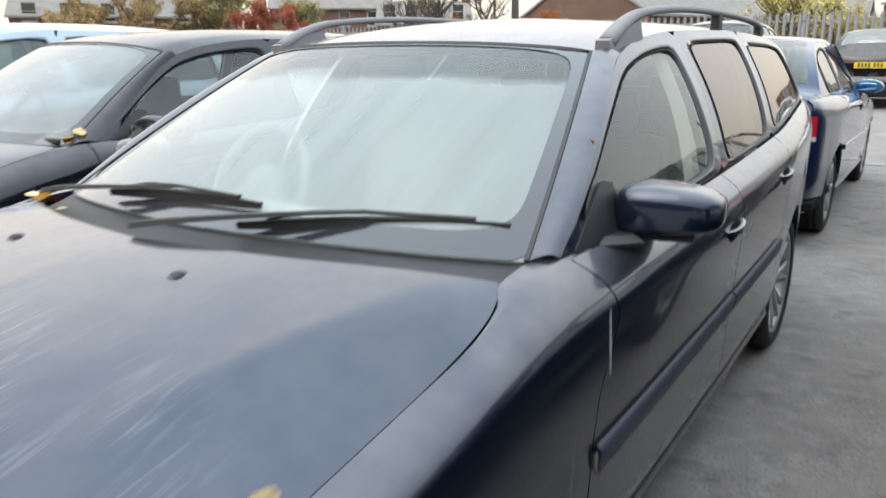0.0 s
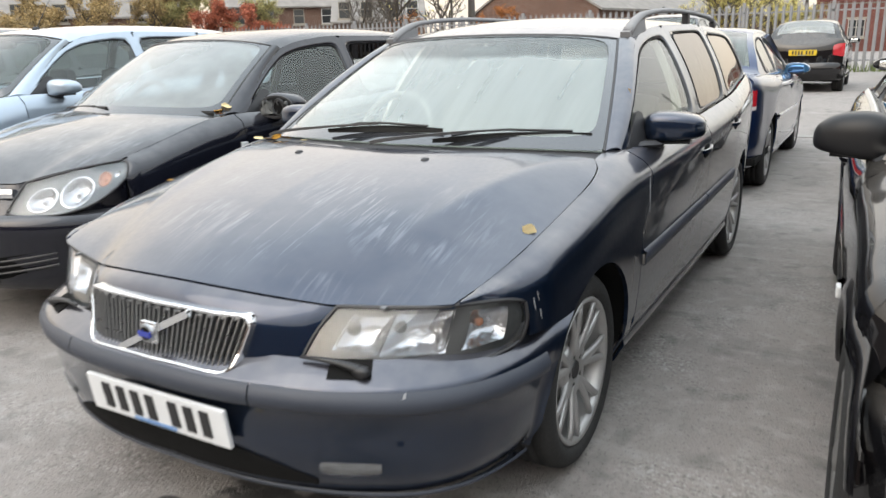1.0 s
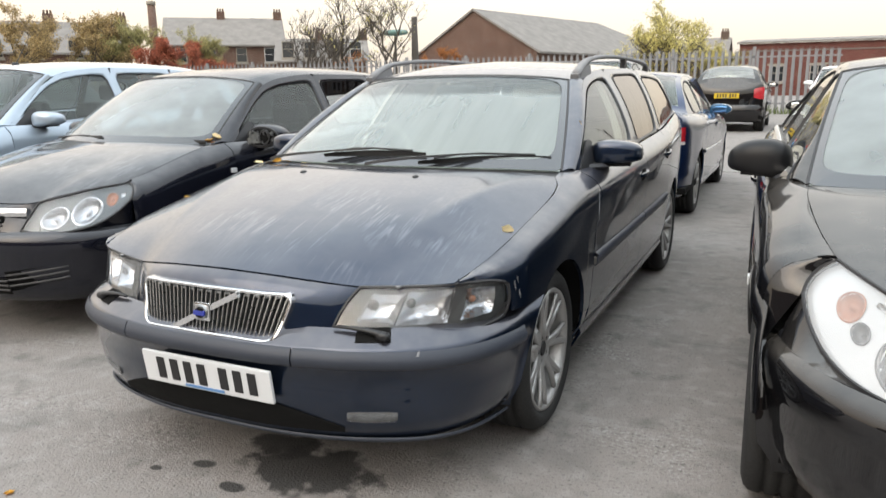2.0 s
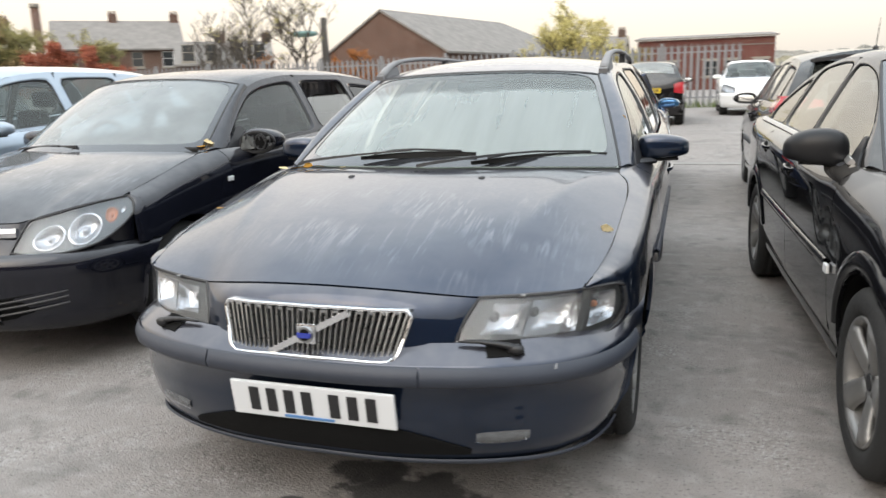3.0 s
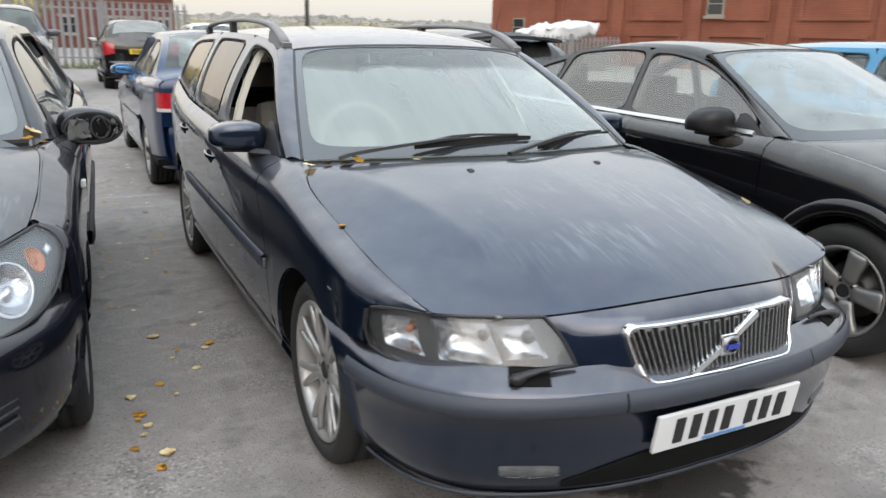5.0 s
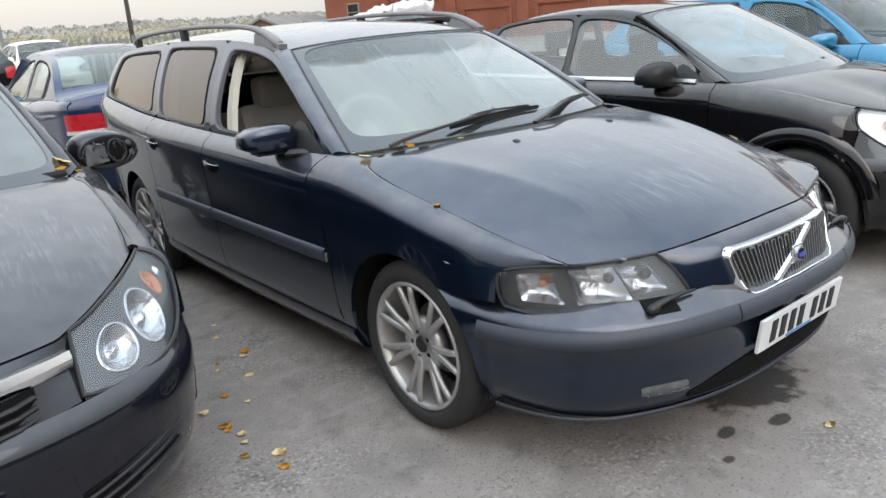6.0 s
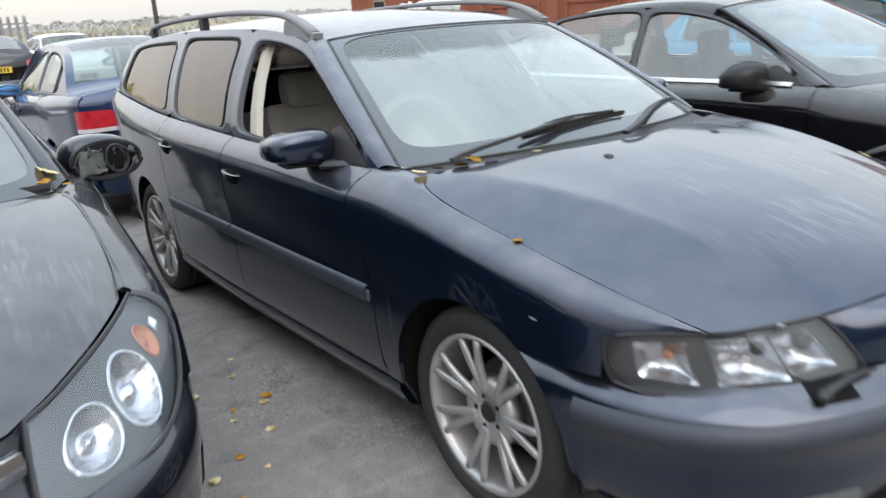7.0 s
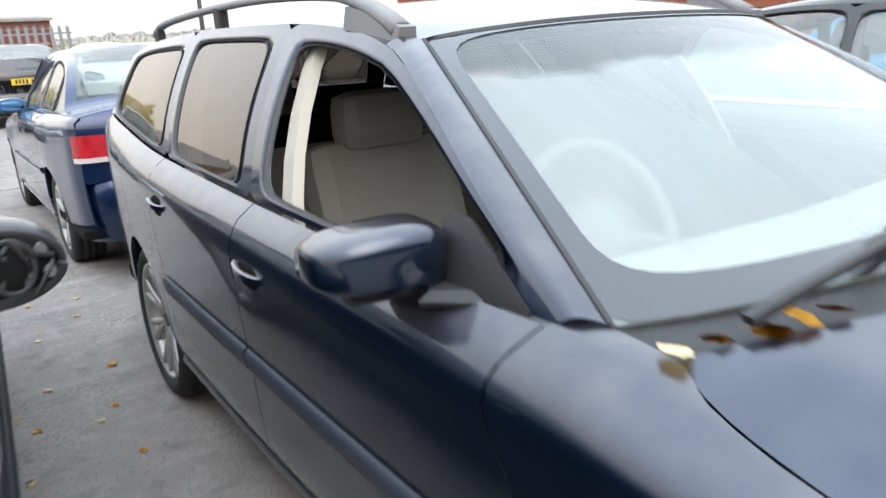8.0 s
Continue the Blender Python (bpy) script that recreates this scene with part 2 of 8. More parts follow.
def smeared(name, base, region, amount=0.5, turn=25):
    """A copy of a paint with wiped, dried streaks in one region (x, y and their radii)."""
    m = base.copy()
    m.name = name
    n, l = m.node_tree.nodes, m.node_tree.links
    b = n["Principled BSDF"]
    co = [k for k in n if k.bl_idname == "ShaderNodeTexCoord"][0]
    src = b.inputs["Base Color"].links[0].from_socket
    mp, st, th = n.new("ShaderNodeMapping"), n.new("ShaderNodeTexNoise"), n.new("ShaderNodeMapRange")
    mp.inputs["Rotation"].default_value, mp.inputs["Scale"].default_value = (0, 0, radians(turn)), (48, 5.0, 1)
    l.new(co.outputs["Object"], mp.inputs["Vector"])
    l.new(mp.outputs["Vector"], st.inputs["Vector"])
    st.inputs["Scale"].default_value, st.inputs["Detail"].default_value, st.inputs["Distortion"].default_value = 1.0, 6, 1.4
    th.inputs["From Min"].default_value, th.inputs["From Max"].default_value = 0.50, 0.70
    l.new(st.outputs["Fac"], th.inputs["Value"])
    mp2, ln, fall = n.new("ShaderNodeMapping"), n.new("ShaderNodeVectorMath"), n.new("ShaderNodeMapRange")
    x, y, rx, ry = region
    mp2.inputs["Location"].default_value, mp2.inputs["Scale"].default_value = (-x / rx, -y / ry, 0), (1 / rx, 1 / ry, 0)
    l.new(co.outputs["Object"], mp2.inputs["Vector"])
    wob = n.new("ShaderNodeTexNoise")
    wob.inputs["Scale"].default_value = 5
    l.new(co.outputs["Object"], wob.inputs["Vector"])
    ln.operation = "LENGTH"
    l.new(mp2.outputs["Vector"], ln.inputs[0])
    fall.inputs["From Min"].default_value, fall.inputs["From Max"].default_value = 1.15, 0.45
    l.new(ln.outputs["Value"], fall.inputs["Value"])
    w2 = n.new("ShaderNodeMapRange")
    w2.inputs["From Min"].default_value, w2.inputs["From Max"].default_value = 0.42, 0.58
    l.new(wob.outputs["Fac"], w2.inputs["Value"])
    m1, m2, m3 = n.new("ShaderNodeMath"), n.new("ShaderNodeMath"), n.new("ShaderNodeMath")
    for k in (m1, m2, m3):
        k.operation = "MULTIPLY"
    l.new(th.outputs["Result"], m1.inputs[0])
    l.new(fall.outputs["Result"], m1.inputs[1])
    l.new(m1.outputs[0], m2.inputs[0])
    l.new(w2.outputs["Result"], m2.inputs[1])
    l.new(m2.outputs[0], m3.inputs[0])
    m3.inputs[1].default_value = amount
    mx = n.new("ShaderNodeMix")
    mx.data_type = "RGBA"
    mx.inputs["B"].default_value = (0.42, 0.43, 0.47, 1)
    l.new(m3.outputs[0], mx.inputs["Factor"])
    l.new(src, mx.inputs["A"])
    l.new(mx.outputs["Result"], b.inputs["Base Color"])
    return m


MIST = misted_glass()
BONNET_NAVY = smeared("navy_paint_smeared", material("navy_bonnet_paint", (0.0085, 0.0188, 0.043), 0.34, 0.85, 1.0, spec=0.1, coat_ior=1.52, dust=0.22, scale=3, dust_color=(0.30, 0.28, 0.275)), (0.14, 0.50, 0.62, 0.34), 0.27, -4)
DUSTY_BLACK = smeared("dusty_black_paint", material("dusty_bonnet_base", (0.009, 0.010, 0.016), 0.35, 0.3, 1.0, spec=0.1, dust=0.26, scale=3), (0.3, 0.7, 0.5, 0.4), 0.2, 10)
RAIL = material("dusty_roof_rail", (0.16, 0.16, 0.165), 0.6, bump=0.08, bump_scale=250, dust=0.3)
LEAF = material("dry_leaf", (0.56, 0.30, 0.05), 0.9, var=0.35, scale=40, bump=0.1, spec=0.2)
LEAF_PALE = material("pale_dry_leaf", (0.70, 0.58, 0.34), 1.0, var=0.2, scale=40, bump=0.1, spec=0.1)


# ---- shape tools ----
def curve(points, n):
    """n + 1 points at even steps along a smooth line through the given points."""
    p = np.array(points, float)
    d = np.linalg.norm(np.diff(p, axis=0), axis=1)
    s = np.r_[0, np.cumsum(d)]
    if len(p) == 2:
        return p[0] + np.linspace(0, 1, n + 1)[:, None] * (p[1] - p[0])
    m = np.zeros_like(p)
    m[1:-1] = (p[2:] - p[:-2]) / (s[2:] - s[:-2])[:, None]
    m[0] = 2 * (p[1] - p[0]) / d[0] - m[1]
    m[-1] = 2 * (p[-1] - p[-2]) / d[-1] - m[-2]
    out = []
    for i in range(len(d)):
        h = np.linspace(0, 1, 25)[:-1, None]
        a, b = p[i], p[i + 1]
        out.append((2 * h**3 - 3 * h**2 + 1) * a + (h**3 - 2 * h**2 + h) * d[i] * m[i] + (3 * h**2 - 2 * h**3) * b + (h**3 - h**2) * d[i] * m[i + 1])
    q = np.vstack([*out, p[-1:]])
    t = np.r_[0, np.cumsum(np.linalg.norm(np.diff(q, axis=0), axis=1))]
    u = np.linspace(0, t[-1], n + 1)
    return np.stack([np.interp(u, t, q[:, k]) for k in range(p.shape[1])], 1)


def table(rows):
    """A smooth function of the first column that gives the others."""
    r = np.array(rows, float)
    y, v = r[:, 0], r[:, 1:]
    g = np.diff(v, axis=0) / np.diff(y)[:, None]
    m = np.zeros_like(v)
    m[0], m[-1] = g[0], g[-1]
    m[1:-1] = np.where(g[:-1] * g[1:] > 0, 2 * g[:-1] * g[1:] / np.where(np.abs(g[:-1] + g[1:]) < 1e-9, 1, g[:-1] + g[1:]), 0)

    def f(x):
        x = min(max(x, y[0]), y[-1])
        i = min(max(int(np.searchsorted(y, x)) - 1, 0), len(y) - 2)
        d = y[i + 1] - y[i]
        h = (x - y[i]) / d
        return (2 * h**3 - 3 * h**2 + 1) * v[i] + (h**3 - 2 * h**2 + h) * d * m[i] + (3 * h**2 - 2 * h**3) * v[i + 1] + (h**3 - h**2) * d * m[i + 1]

    return f


def coons(b, t, l, r):
    """A surface spanned by four edge lines: bottom and top, left and right."""
    n, m = len(b) - 1, len(l) - 1
    u, v = np.linspace(0, 1, n + 1)[None, :, None], np.linspace(0, 1, m + 1)[:, None, None]
    return (1 - v) * b[None] + v * t[None] + (1 - u) * l[:, None] + u * r[:, None] - ((1 - u) * (1 - v) * b[0] + u * (1 - v) * b[-1] + (1 - u) * v * t[0] + u * v * t[-1])


def both(g):
    """A half surface whose first column lies on the middle line, with its mirror image."""
    k = g[:, ::-1].copy()
    k[..., 0] *= -1
    return np.concatenate([k[:, :-1], g], 1)


def flipped(g):
    k = np.array(g)
    k[..., 0] *= -1
    return k


def normals(g):
    du, dv = np.gradient(g, axis=1), np.gradient(g, axis=0)
    n = np.cross(du, dv)
    return n / np.maximum(np.linalg.norm(n, axis=2, keepdims=True), 1e-9)


def sheet(g, thick=0.012, out=None, bm=None):
    """A panel from a grid of points, its edges folded inwards to give it depth. out: a point that its face turns away from."""
    bm = bm or bmesh.new()
    nrm = normals(g)
    mid = g.reshape(-1, 3).mean(0)
    if out is not None and np.dot(nrm.reshape(-1, 3).sum(0), mid - np.array(out)) < 0:
        g, nrm = g[:, ::-1], -nrm[:, ::-1]
    h, w = g.shape[:2]
    v = [[bm.verts.new(g[i, j]) for j in range(w)] for i in range(h)]
    for i in range(h - 1):
        for j in range(w - 1):
            q = (v[i][j], v[i][j + 1], v[i + 1][j + 1], v[i + 1][j])
            bm.faces.new(q).smooth = True
    if thick:
        ring = [(0, j) for j in range(w)] + [(i, w - 1) for i in range(1, h)] + [(h - 1, j) for j in range(w - 2, -1, -1)] + [(i, 0) for i in range(h - 2, 0, -1)]
        back = [bm.verts.new(g[i, j] - thick * nrm[i, j]) for i, j in ring]
        for k in range(len(ring)):
            a, b = ring[k], ring[(k + 1) % len(ring)]
            f = bm.faces.new((v[a[0]][a[1]], back[k], back[(k + 1) % len(ring)], v[b[0]][b[1]]))
            e = bm.edges.get((v[a[0]][a[1]], v[b[0]][b[1]]))
            if e:
                e.smooth = False
    return bm


def part(name, bm, mat, parent=None, label="", shared=None):
    """Links a bmesh as one mesh object, under a thing or a part."""
    me = shared
    if me is None:
        me = bpy.data.meshes.new(name)
        bm.to_mesh(me)
        bm.free()
        for one in mat if isinstance(mat, (list, tuple)) else (mat,):
            me.materials.append(one)
    ob = new(name, me)
    ob.parent = parent
    if label:
        ob["label"] = label
    return ob


def thing(name, label, category, group="", kind="", at=(0, 0, 0), turn=0):
    ob = tagged(new(name), label, category, group, kind)
    ob.empty_display_size = 0.1
    ob.matrix_basis = pose(*at, 0, 0, turn)
    return ob


def box(bm, x0, x1, y0, y1, z0, z1, bevel=0.0, m=None):
    """A block with rounded edges."""
    r = bmesh.ops.create_cube(bm, size=1.0, matrix=(m or Matrix()) @ Matrix.Translation(((x0 + x1) / 2, (y0 + y1) / 2, (z0 + z1) / 2)) @ Matrix.Diagonal((x1 - x0, y1 - y0, z1 - z0, 1)))
    if bevel:
        es = list({e for v in r["verts"] for e in v.link_edges})
        bmesh.ops.bevel(bm, geom=es, offset=bevel, segments=2, affect="EDGES", profile=0.6)
    return bm


def sweep(line, outline, up=(0, 0, 1), cap=True, bm=None, scale=None):
    """A solid whose cross-section (side, up) follows a line."""
    bm = bm or bmesh.new()
    p = np.array(line, float)
    t = np.gradient(p, axis=0)
    t /= np.linalg.norm(t, axis=1)[:, None]
    rings = []
    for i, (a, d) in enumerate(zip(p, t)):
        s = np.cross(d, up)
        s /= max(np.linalg.norm(s), 1e-9)
        w = np.cross(s, d)
        k = 1 if scale is None else scale[i]
        rings.append([bm.verts.new(a + k * (x * s + y * w)) for x, y in outline])
    n = len(outline)
    for a, b in zip(rings, rings[1:]):
        for k in range(n):
            bm.faces.new((a[k], a[(k + 1) % n], b[(k + 1) % n], b[k])).smooth = n > 6
    if cap:
        bm.faces.new(rings[0][::-1])
        bm.faces.new(rings[-1])
    return bm


def circle(r, n=10, ry=None):
    return [(r * math.cos(2 * math.pi * k / n), (ry or r) * math.sin(2 * math.pi * k / n)) for k in range(n)]


def lathe(profile, n=48, bm=None, closed=True):
    """Turns a profile (x along the axle, radius) round the x axis."""
    bm = bm or bmesh.new()
    rings = [[bm.verts.new((x, r * math.cos(2 * math.pi * k / n), r * math.sin(2 * math.pi * k / n))) for k in range(n)] for x, r in profile]
    pairs = list(zip(rings, rings[1:])) + ([(rings[-1], rings[0])] if closed else [])
    for a, b in pairs:
        for k in range(n):
            bm.faces.new((a[k], a[(k + 1) % n], b[(k + 1) % n], b[k])).smooth = True
    return bm


def blob(bm, c, r, power=2.6, n=20):
    """A rounded block (superellipsoid)."""
    vs = []
    h = n // 2
    sg = lambda a: math.copysign(abs(a) ** (2 / power), a)
    for i in range(h + 1):
        f = -math.pi / 2 + math.pi * i / h
        vs.append([bm.verts.new((c[0] + r[0] * sg(math.cos(f)) * sg(math.cos(2 * math.pi * k / n)), c[1] + r[1] * sg(math.cos(f)) * sg(math.sin(2 * math.pi * k / n)), c[2] + r[2] * sg(math.sin(f)))) for k in range(n)])
    for a, b in zip(vs, vs[1:]):
        for k in range(n):
            bm.faces.new((a[k], a[(k + 1) % n], b[(k + 1) % n], b[k])).smooth = True
    bmesh.ops.remove_doubles(bm, verts=bm.verts, dist=1e-5)
    return bm


# ---- cars ----
# The shape of the estate car, in metres: nose at y = 0, tail at y = 4.71, ground at z = 0, right half (x > 0).
ESTATE = {
    "length": 4.71, "hubs": (0.92, 3.685), "tyre": 0.313, "arch_r": 0.352, "hub_x": 0.757,
    "side": [  # y, then x and z of sill, lower side, middle, shoulder, top edge
        (0.300, 0.70, 0.24, 0.720, 0.34, 0.735, 0.50, 0.750, 0.712, 0.7465, 0.7215),
        (0.345, 0.74, 0.24, 0.765, 0.34, 0.780, 0.50, 0.792, 0.711, 0.7600, 0.7325),
        (0.410, 0.78, 0.24, 0.810, 0.34, 0.825, 0.50, 0.829, 0.704, 0.7770, 0.7495),
        (0.44, 0.80, 0.24, 0.835, 0.34, 0.850, 0.50, 0.839, 0.698, 0.7815, 0.7555),
        (0.60, 0.82, 0.22, 0.872, 0.34, 0.890, 0.54, 0.880, 0.735, 0.8015, 0.7915),
        (0.92, 0.83, 0.21, 0.890, 0.34, 0.906, 0.58, 0.896, 0.795, 0.8095, 0.8545),
        (1.15, 0.83, 0.21, 0.890, 0.34, 0.906, 0.58, 0.900, 0.828, 0.8150, 0.9010),
        (1.36, 0.83, 0.21, 0.890, 0.34, 0.908, 0.58, 0.906, 0.842, 0.810, 0.938),
        (1.70, 0.83, 0.21, 0.892, 0.34, 0.910, 0.58, 0.917, 0.845, 0.836, 0.950),
        (2.45, 0.83, 0.21, 0.892, 0.34, 0.910, 0.58, 0.926, 0.87, 0.850, 0.974),
        (3.25, 0.83, 0.22, 0.888, 0.35, 0.906, 0.59, 0.921, 0.90, 0.847, 1.008),
        (4.00, 0.80, 0.24, 0.850, 0.36, 0.868, 0.60, 0.877, 0.94, 0.803, 1.056),
        (4.40, 0.74, 0.27, 0.792, 0.38, 0.812, 0.62, 0.817, 0.95, 0.765, 1.085),
        (4.68, 0.67, 0.32, 0.713, 0.42, 0.733, 0.64, 0.738, 0.96, 0.695, 1.10),
    ],
    "arch": [(1.43, 0.946), (1.62, 1.075), (1.90, 1.235), (2.10, 1.322), (2.35, 1.368), (2.70, 1.392), (3.30, 1.402), (3.90, 1.388), (4.20, 1.362), (4.34, 1.335)],
    "tumble": 0.30, "bulge": 0.63,
    "cells": [((1.435, 1.435), (2.50, 2.64), (0.11, 0.922, 0.045, 0.89)), ((2.50, 2.64), (3.25, 3.44), (0.11, 0.91, 0.035, 0.90)), ((3.25, 3.44), (4.52, 4.34), (0.06, 0.83, 0.04, 0.87))],
    "cuts": (1.365, 2.44, 3.24),
    "bonnet_front": [(0, 0.10, 0.742), (0.20, 0.113, 0.735), (0.34, 0.15, 0.719), (0.460, 0.200, 0.702), (0.585, 0.236, 0.706), (0.70, 0.272, 0.715), (0.742, 0.292, 0.719)],
    "bonnet_edge": [(0.742, 0.292, 0.719), (0.776, 0.42, 0.752), (0.797, 0.60, 0.792), (0.806, 0.90, 0.851), (0.806, 1.06, 0.884), (0.792, 1.18, 0.912), (0.755, 1.262, 0.935)],
    "bonnet_mid": [(0, 0.10, 0.742), (0, 0.30, 0.822), (0, 0.60, 0.899), (0, 0.90, 0.950), (0, 1.06, 0.962)],
    "bonnet_rear": [(0, 1.06, 0.962), (0.35, 1.105, 0.962), (0.60, 1.19, 0.953), (0.755, 1.262, 0.935)],
    "screen_low": [(0, 1.195, 0.960), (0.35, 1.23, 0.960), (0.60, 1.295, 0.954), (0.752, 1.38, 0.943)],
    "screen_top": [(0, 1.935, 1.356), (0.30, 1.958, 1.351), (0.50, 2.01, 1.338), (0.580, 2.058, 1.326)],
    "screen_mid": [(0, 1.195, 0.960), (0, 1.55, 1.168), (0, 1.935, 1.356)],
    "screen_edge": [(0.752, 1.38, 0.943), (0.672, 1.72, 1.145), (0.580, 2.058, 1.326)],
    "roof_mid": [(0, 1.945, 1.361), (0, 2.20, 1.410), (0, 2.60, 1.445), (0, 3.30, 1.452), (0, 4.00, 1.428), (0, 4.42, 1.385)],
    "tail": [((4.42, 1.385), (0.643, 4.34, 1.335)), ((4.50, 1.24), (0.692, 4.43, 1.215)), ((4.58, 1.09), (0.722, 4.53, 1.09)), ((4.66, 0.94), (0.738, 4.64, 0.95)), ((4.69, 0.64), (0.735, 4.66, 0.64)), ((4.69, 0.58), (0.73, 4.66, 0.58))],
    "tail_glass": (0.12, 1.85),
    "bumper": [(0, -0.02), (0.25, -0.010), (0.45, 0.032), (0.60, 0.092), (0.72, 0.168), (0.81, 0.28), (0.858, 0.41), (0.880, 0.565)],
    "bumper_levels": [(0.592, 0.075), (0.568, 0.032), (0.550, 0.010), (0.545, 0.0), (0.49, 0.0), (0.478, 0.016), (0.40, 0.020), (0.31, 0.036), (0.25, 0.058), (0.215, 0.10)],
    "bumper_drop": 0.020,
    "nose_mid": [(0, 0.056, 0.705), (0.20, 0.066, 0.698), (0.31, 0.090, 0.686), (0.40, 0.138, 0.668), (0.440, 0.169, 0.655)],
    "nose_low": [(0, 0.022, 0.540), (0.20, 0.030, 0.540), (0.31, 0.055, 0.545), (0.375, 0.093, 0.555), (0.408, 0.118, 0.573)],
    "nose_top_end": 0.460,
    "lamp_top": [(0.462, 0.202, 0.698), (0.585, 0.236, 0.703), (0.70, 0.276, 0.710), (0.742, 0.300, 0.7135), (0.79, 0.345, 0.714), (0.828, 0.41, 0.706), (0.845, 0.478, 0.684)],
    "lamp_low": [(0.410, 0.119, 0.584), (0.52, 0.135, 0.568), (0.65, 0.195, 0.560), (0.76, 0.290, 0.562), (0.815, 0.385, 0.570), (0.838, 0.462, 0.580)],
    "lamp_in": [(0.410, 0.119, 0.584), (0.430, 0.157, 0.645), (0.462, 0.202, 0.698)],
    "lamp_out": [(0.838, 0.462, 0.580), (0.852, 0.476, 0.630), (0.845, 0.478, 0.684)],
    "wing_start": 0.492, "wing_low": 0.592,
    "crease": True,
    "strip": (0.545, 0.605), "mirror": (0.912, 1.735, 0.992), "bow": True,
    "handles": ((2.25, 2.41, 0.835), (3.05, 3.20, 0.878)),
    "cowl_z": 0.955,
}


def warped(base, fy, fz, kx, **over):
    """The same make-up with another length, height and width. fy, fz: pairs of old and new places."""
    yo, yn = zip(*fy)
    zo, zn = zip(*fz)
    wy, wz = (lambda v: float(np.interp(v, yo, yn))), (lambda v: float(np.interp(v, zo, zn)))
    s = dict(base)
    s["length"] = wy(base["length"])
    s["hubs"] = tuple(wy(v) for v in base["hubs"])
    s["side"] = [(wy(r[0]), *[v * kx if k % 2 == 0 else wz(v) for k, v in enumerate(r[1:])]) for r in base["side"]]
    s["arch"] = [(wy(y), wz(z)) for y, z in base["arch"]]
    s["cells"] = [(tuple(wy(v) for v in a), tuple(wy(v) for v in b), c) for a, b, c in base["cells"]]
    s["cuts"] = tuple(wy(v) for v in base["cuts"])
    for k in ("bonnet_front", "bonnet_edge", "bonnet_mid", "bonnet_rear", "screen_low", "screen_top", "screen_mid", "screen_edge", "roof_mid", "nose_mid", "nose_low", "lamp_top", "lamp_low", "lamp_in", "lamp_out"):
        s[k] = [(x * kx, wy(y), wz(z)) for x, y, z in base[k]]
    s["tail"] = [((wy(a[0]), wz(a[1])), (b[0] * kx, wy(b[1]), wz(b[2])) if b else None) for a, b in base["tail"]]
    s["bumper"] = [(x * kx, wy(y)) for x, y in base["bumper"]]
    s["bumper_levels"] = [(wz(z), d) for z, d in base["bumper_levels"]]
    s["nose_top_end"] = base["nose_top_end"] * kx
    s["wing_start"], s["wing_low"] = wy(base["wing_start"]), wz(base["wing_low"])
    s["strip"] = tuple(wz(v) for v in base["strip"])
    s["mirror"] = (base["mirror"][0] * kx, wy(base["mirror"][1]), wz(base["mirror"][2]))
    s["handles"] = tuple((wy(a), wy(b), wz(c)) for a, b, c in base["handles"])
    s["hub_x"] = base["hub_x"] * kx
    s["cowl_z"] = wz(base["cowl_z"])
    s["crease"] = s["bow"] = False
    s["tumble"], s["bulge"] = 0.50, 0.12
    s.update(over)
    return s


WHEELS = {}


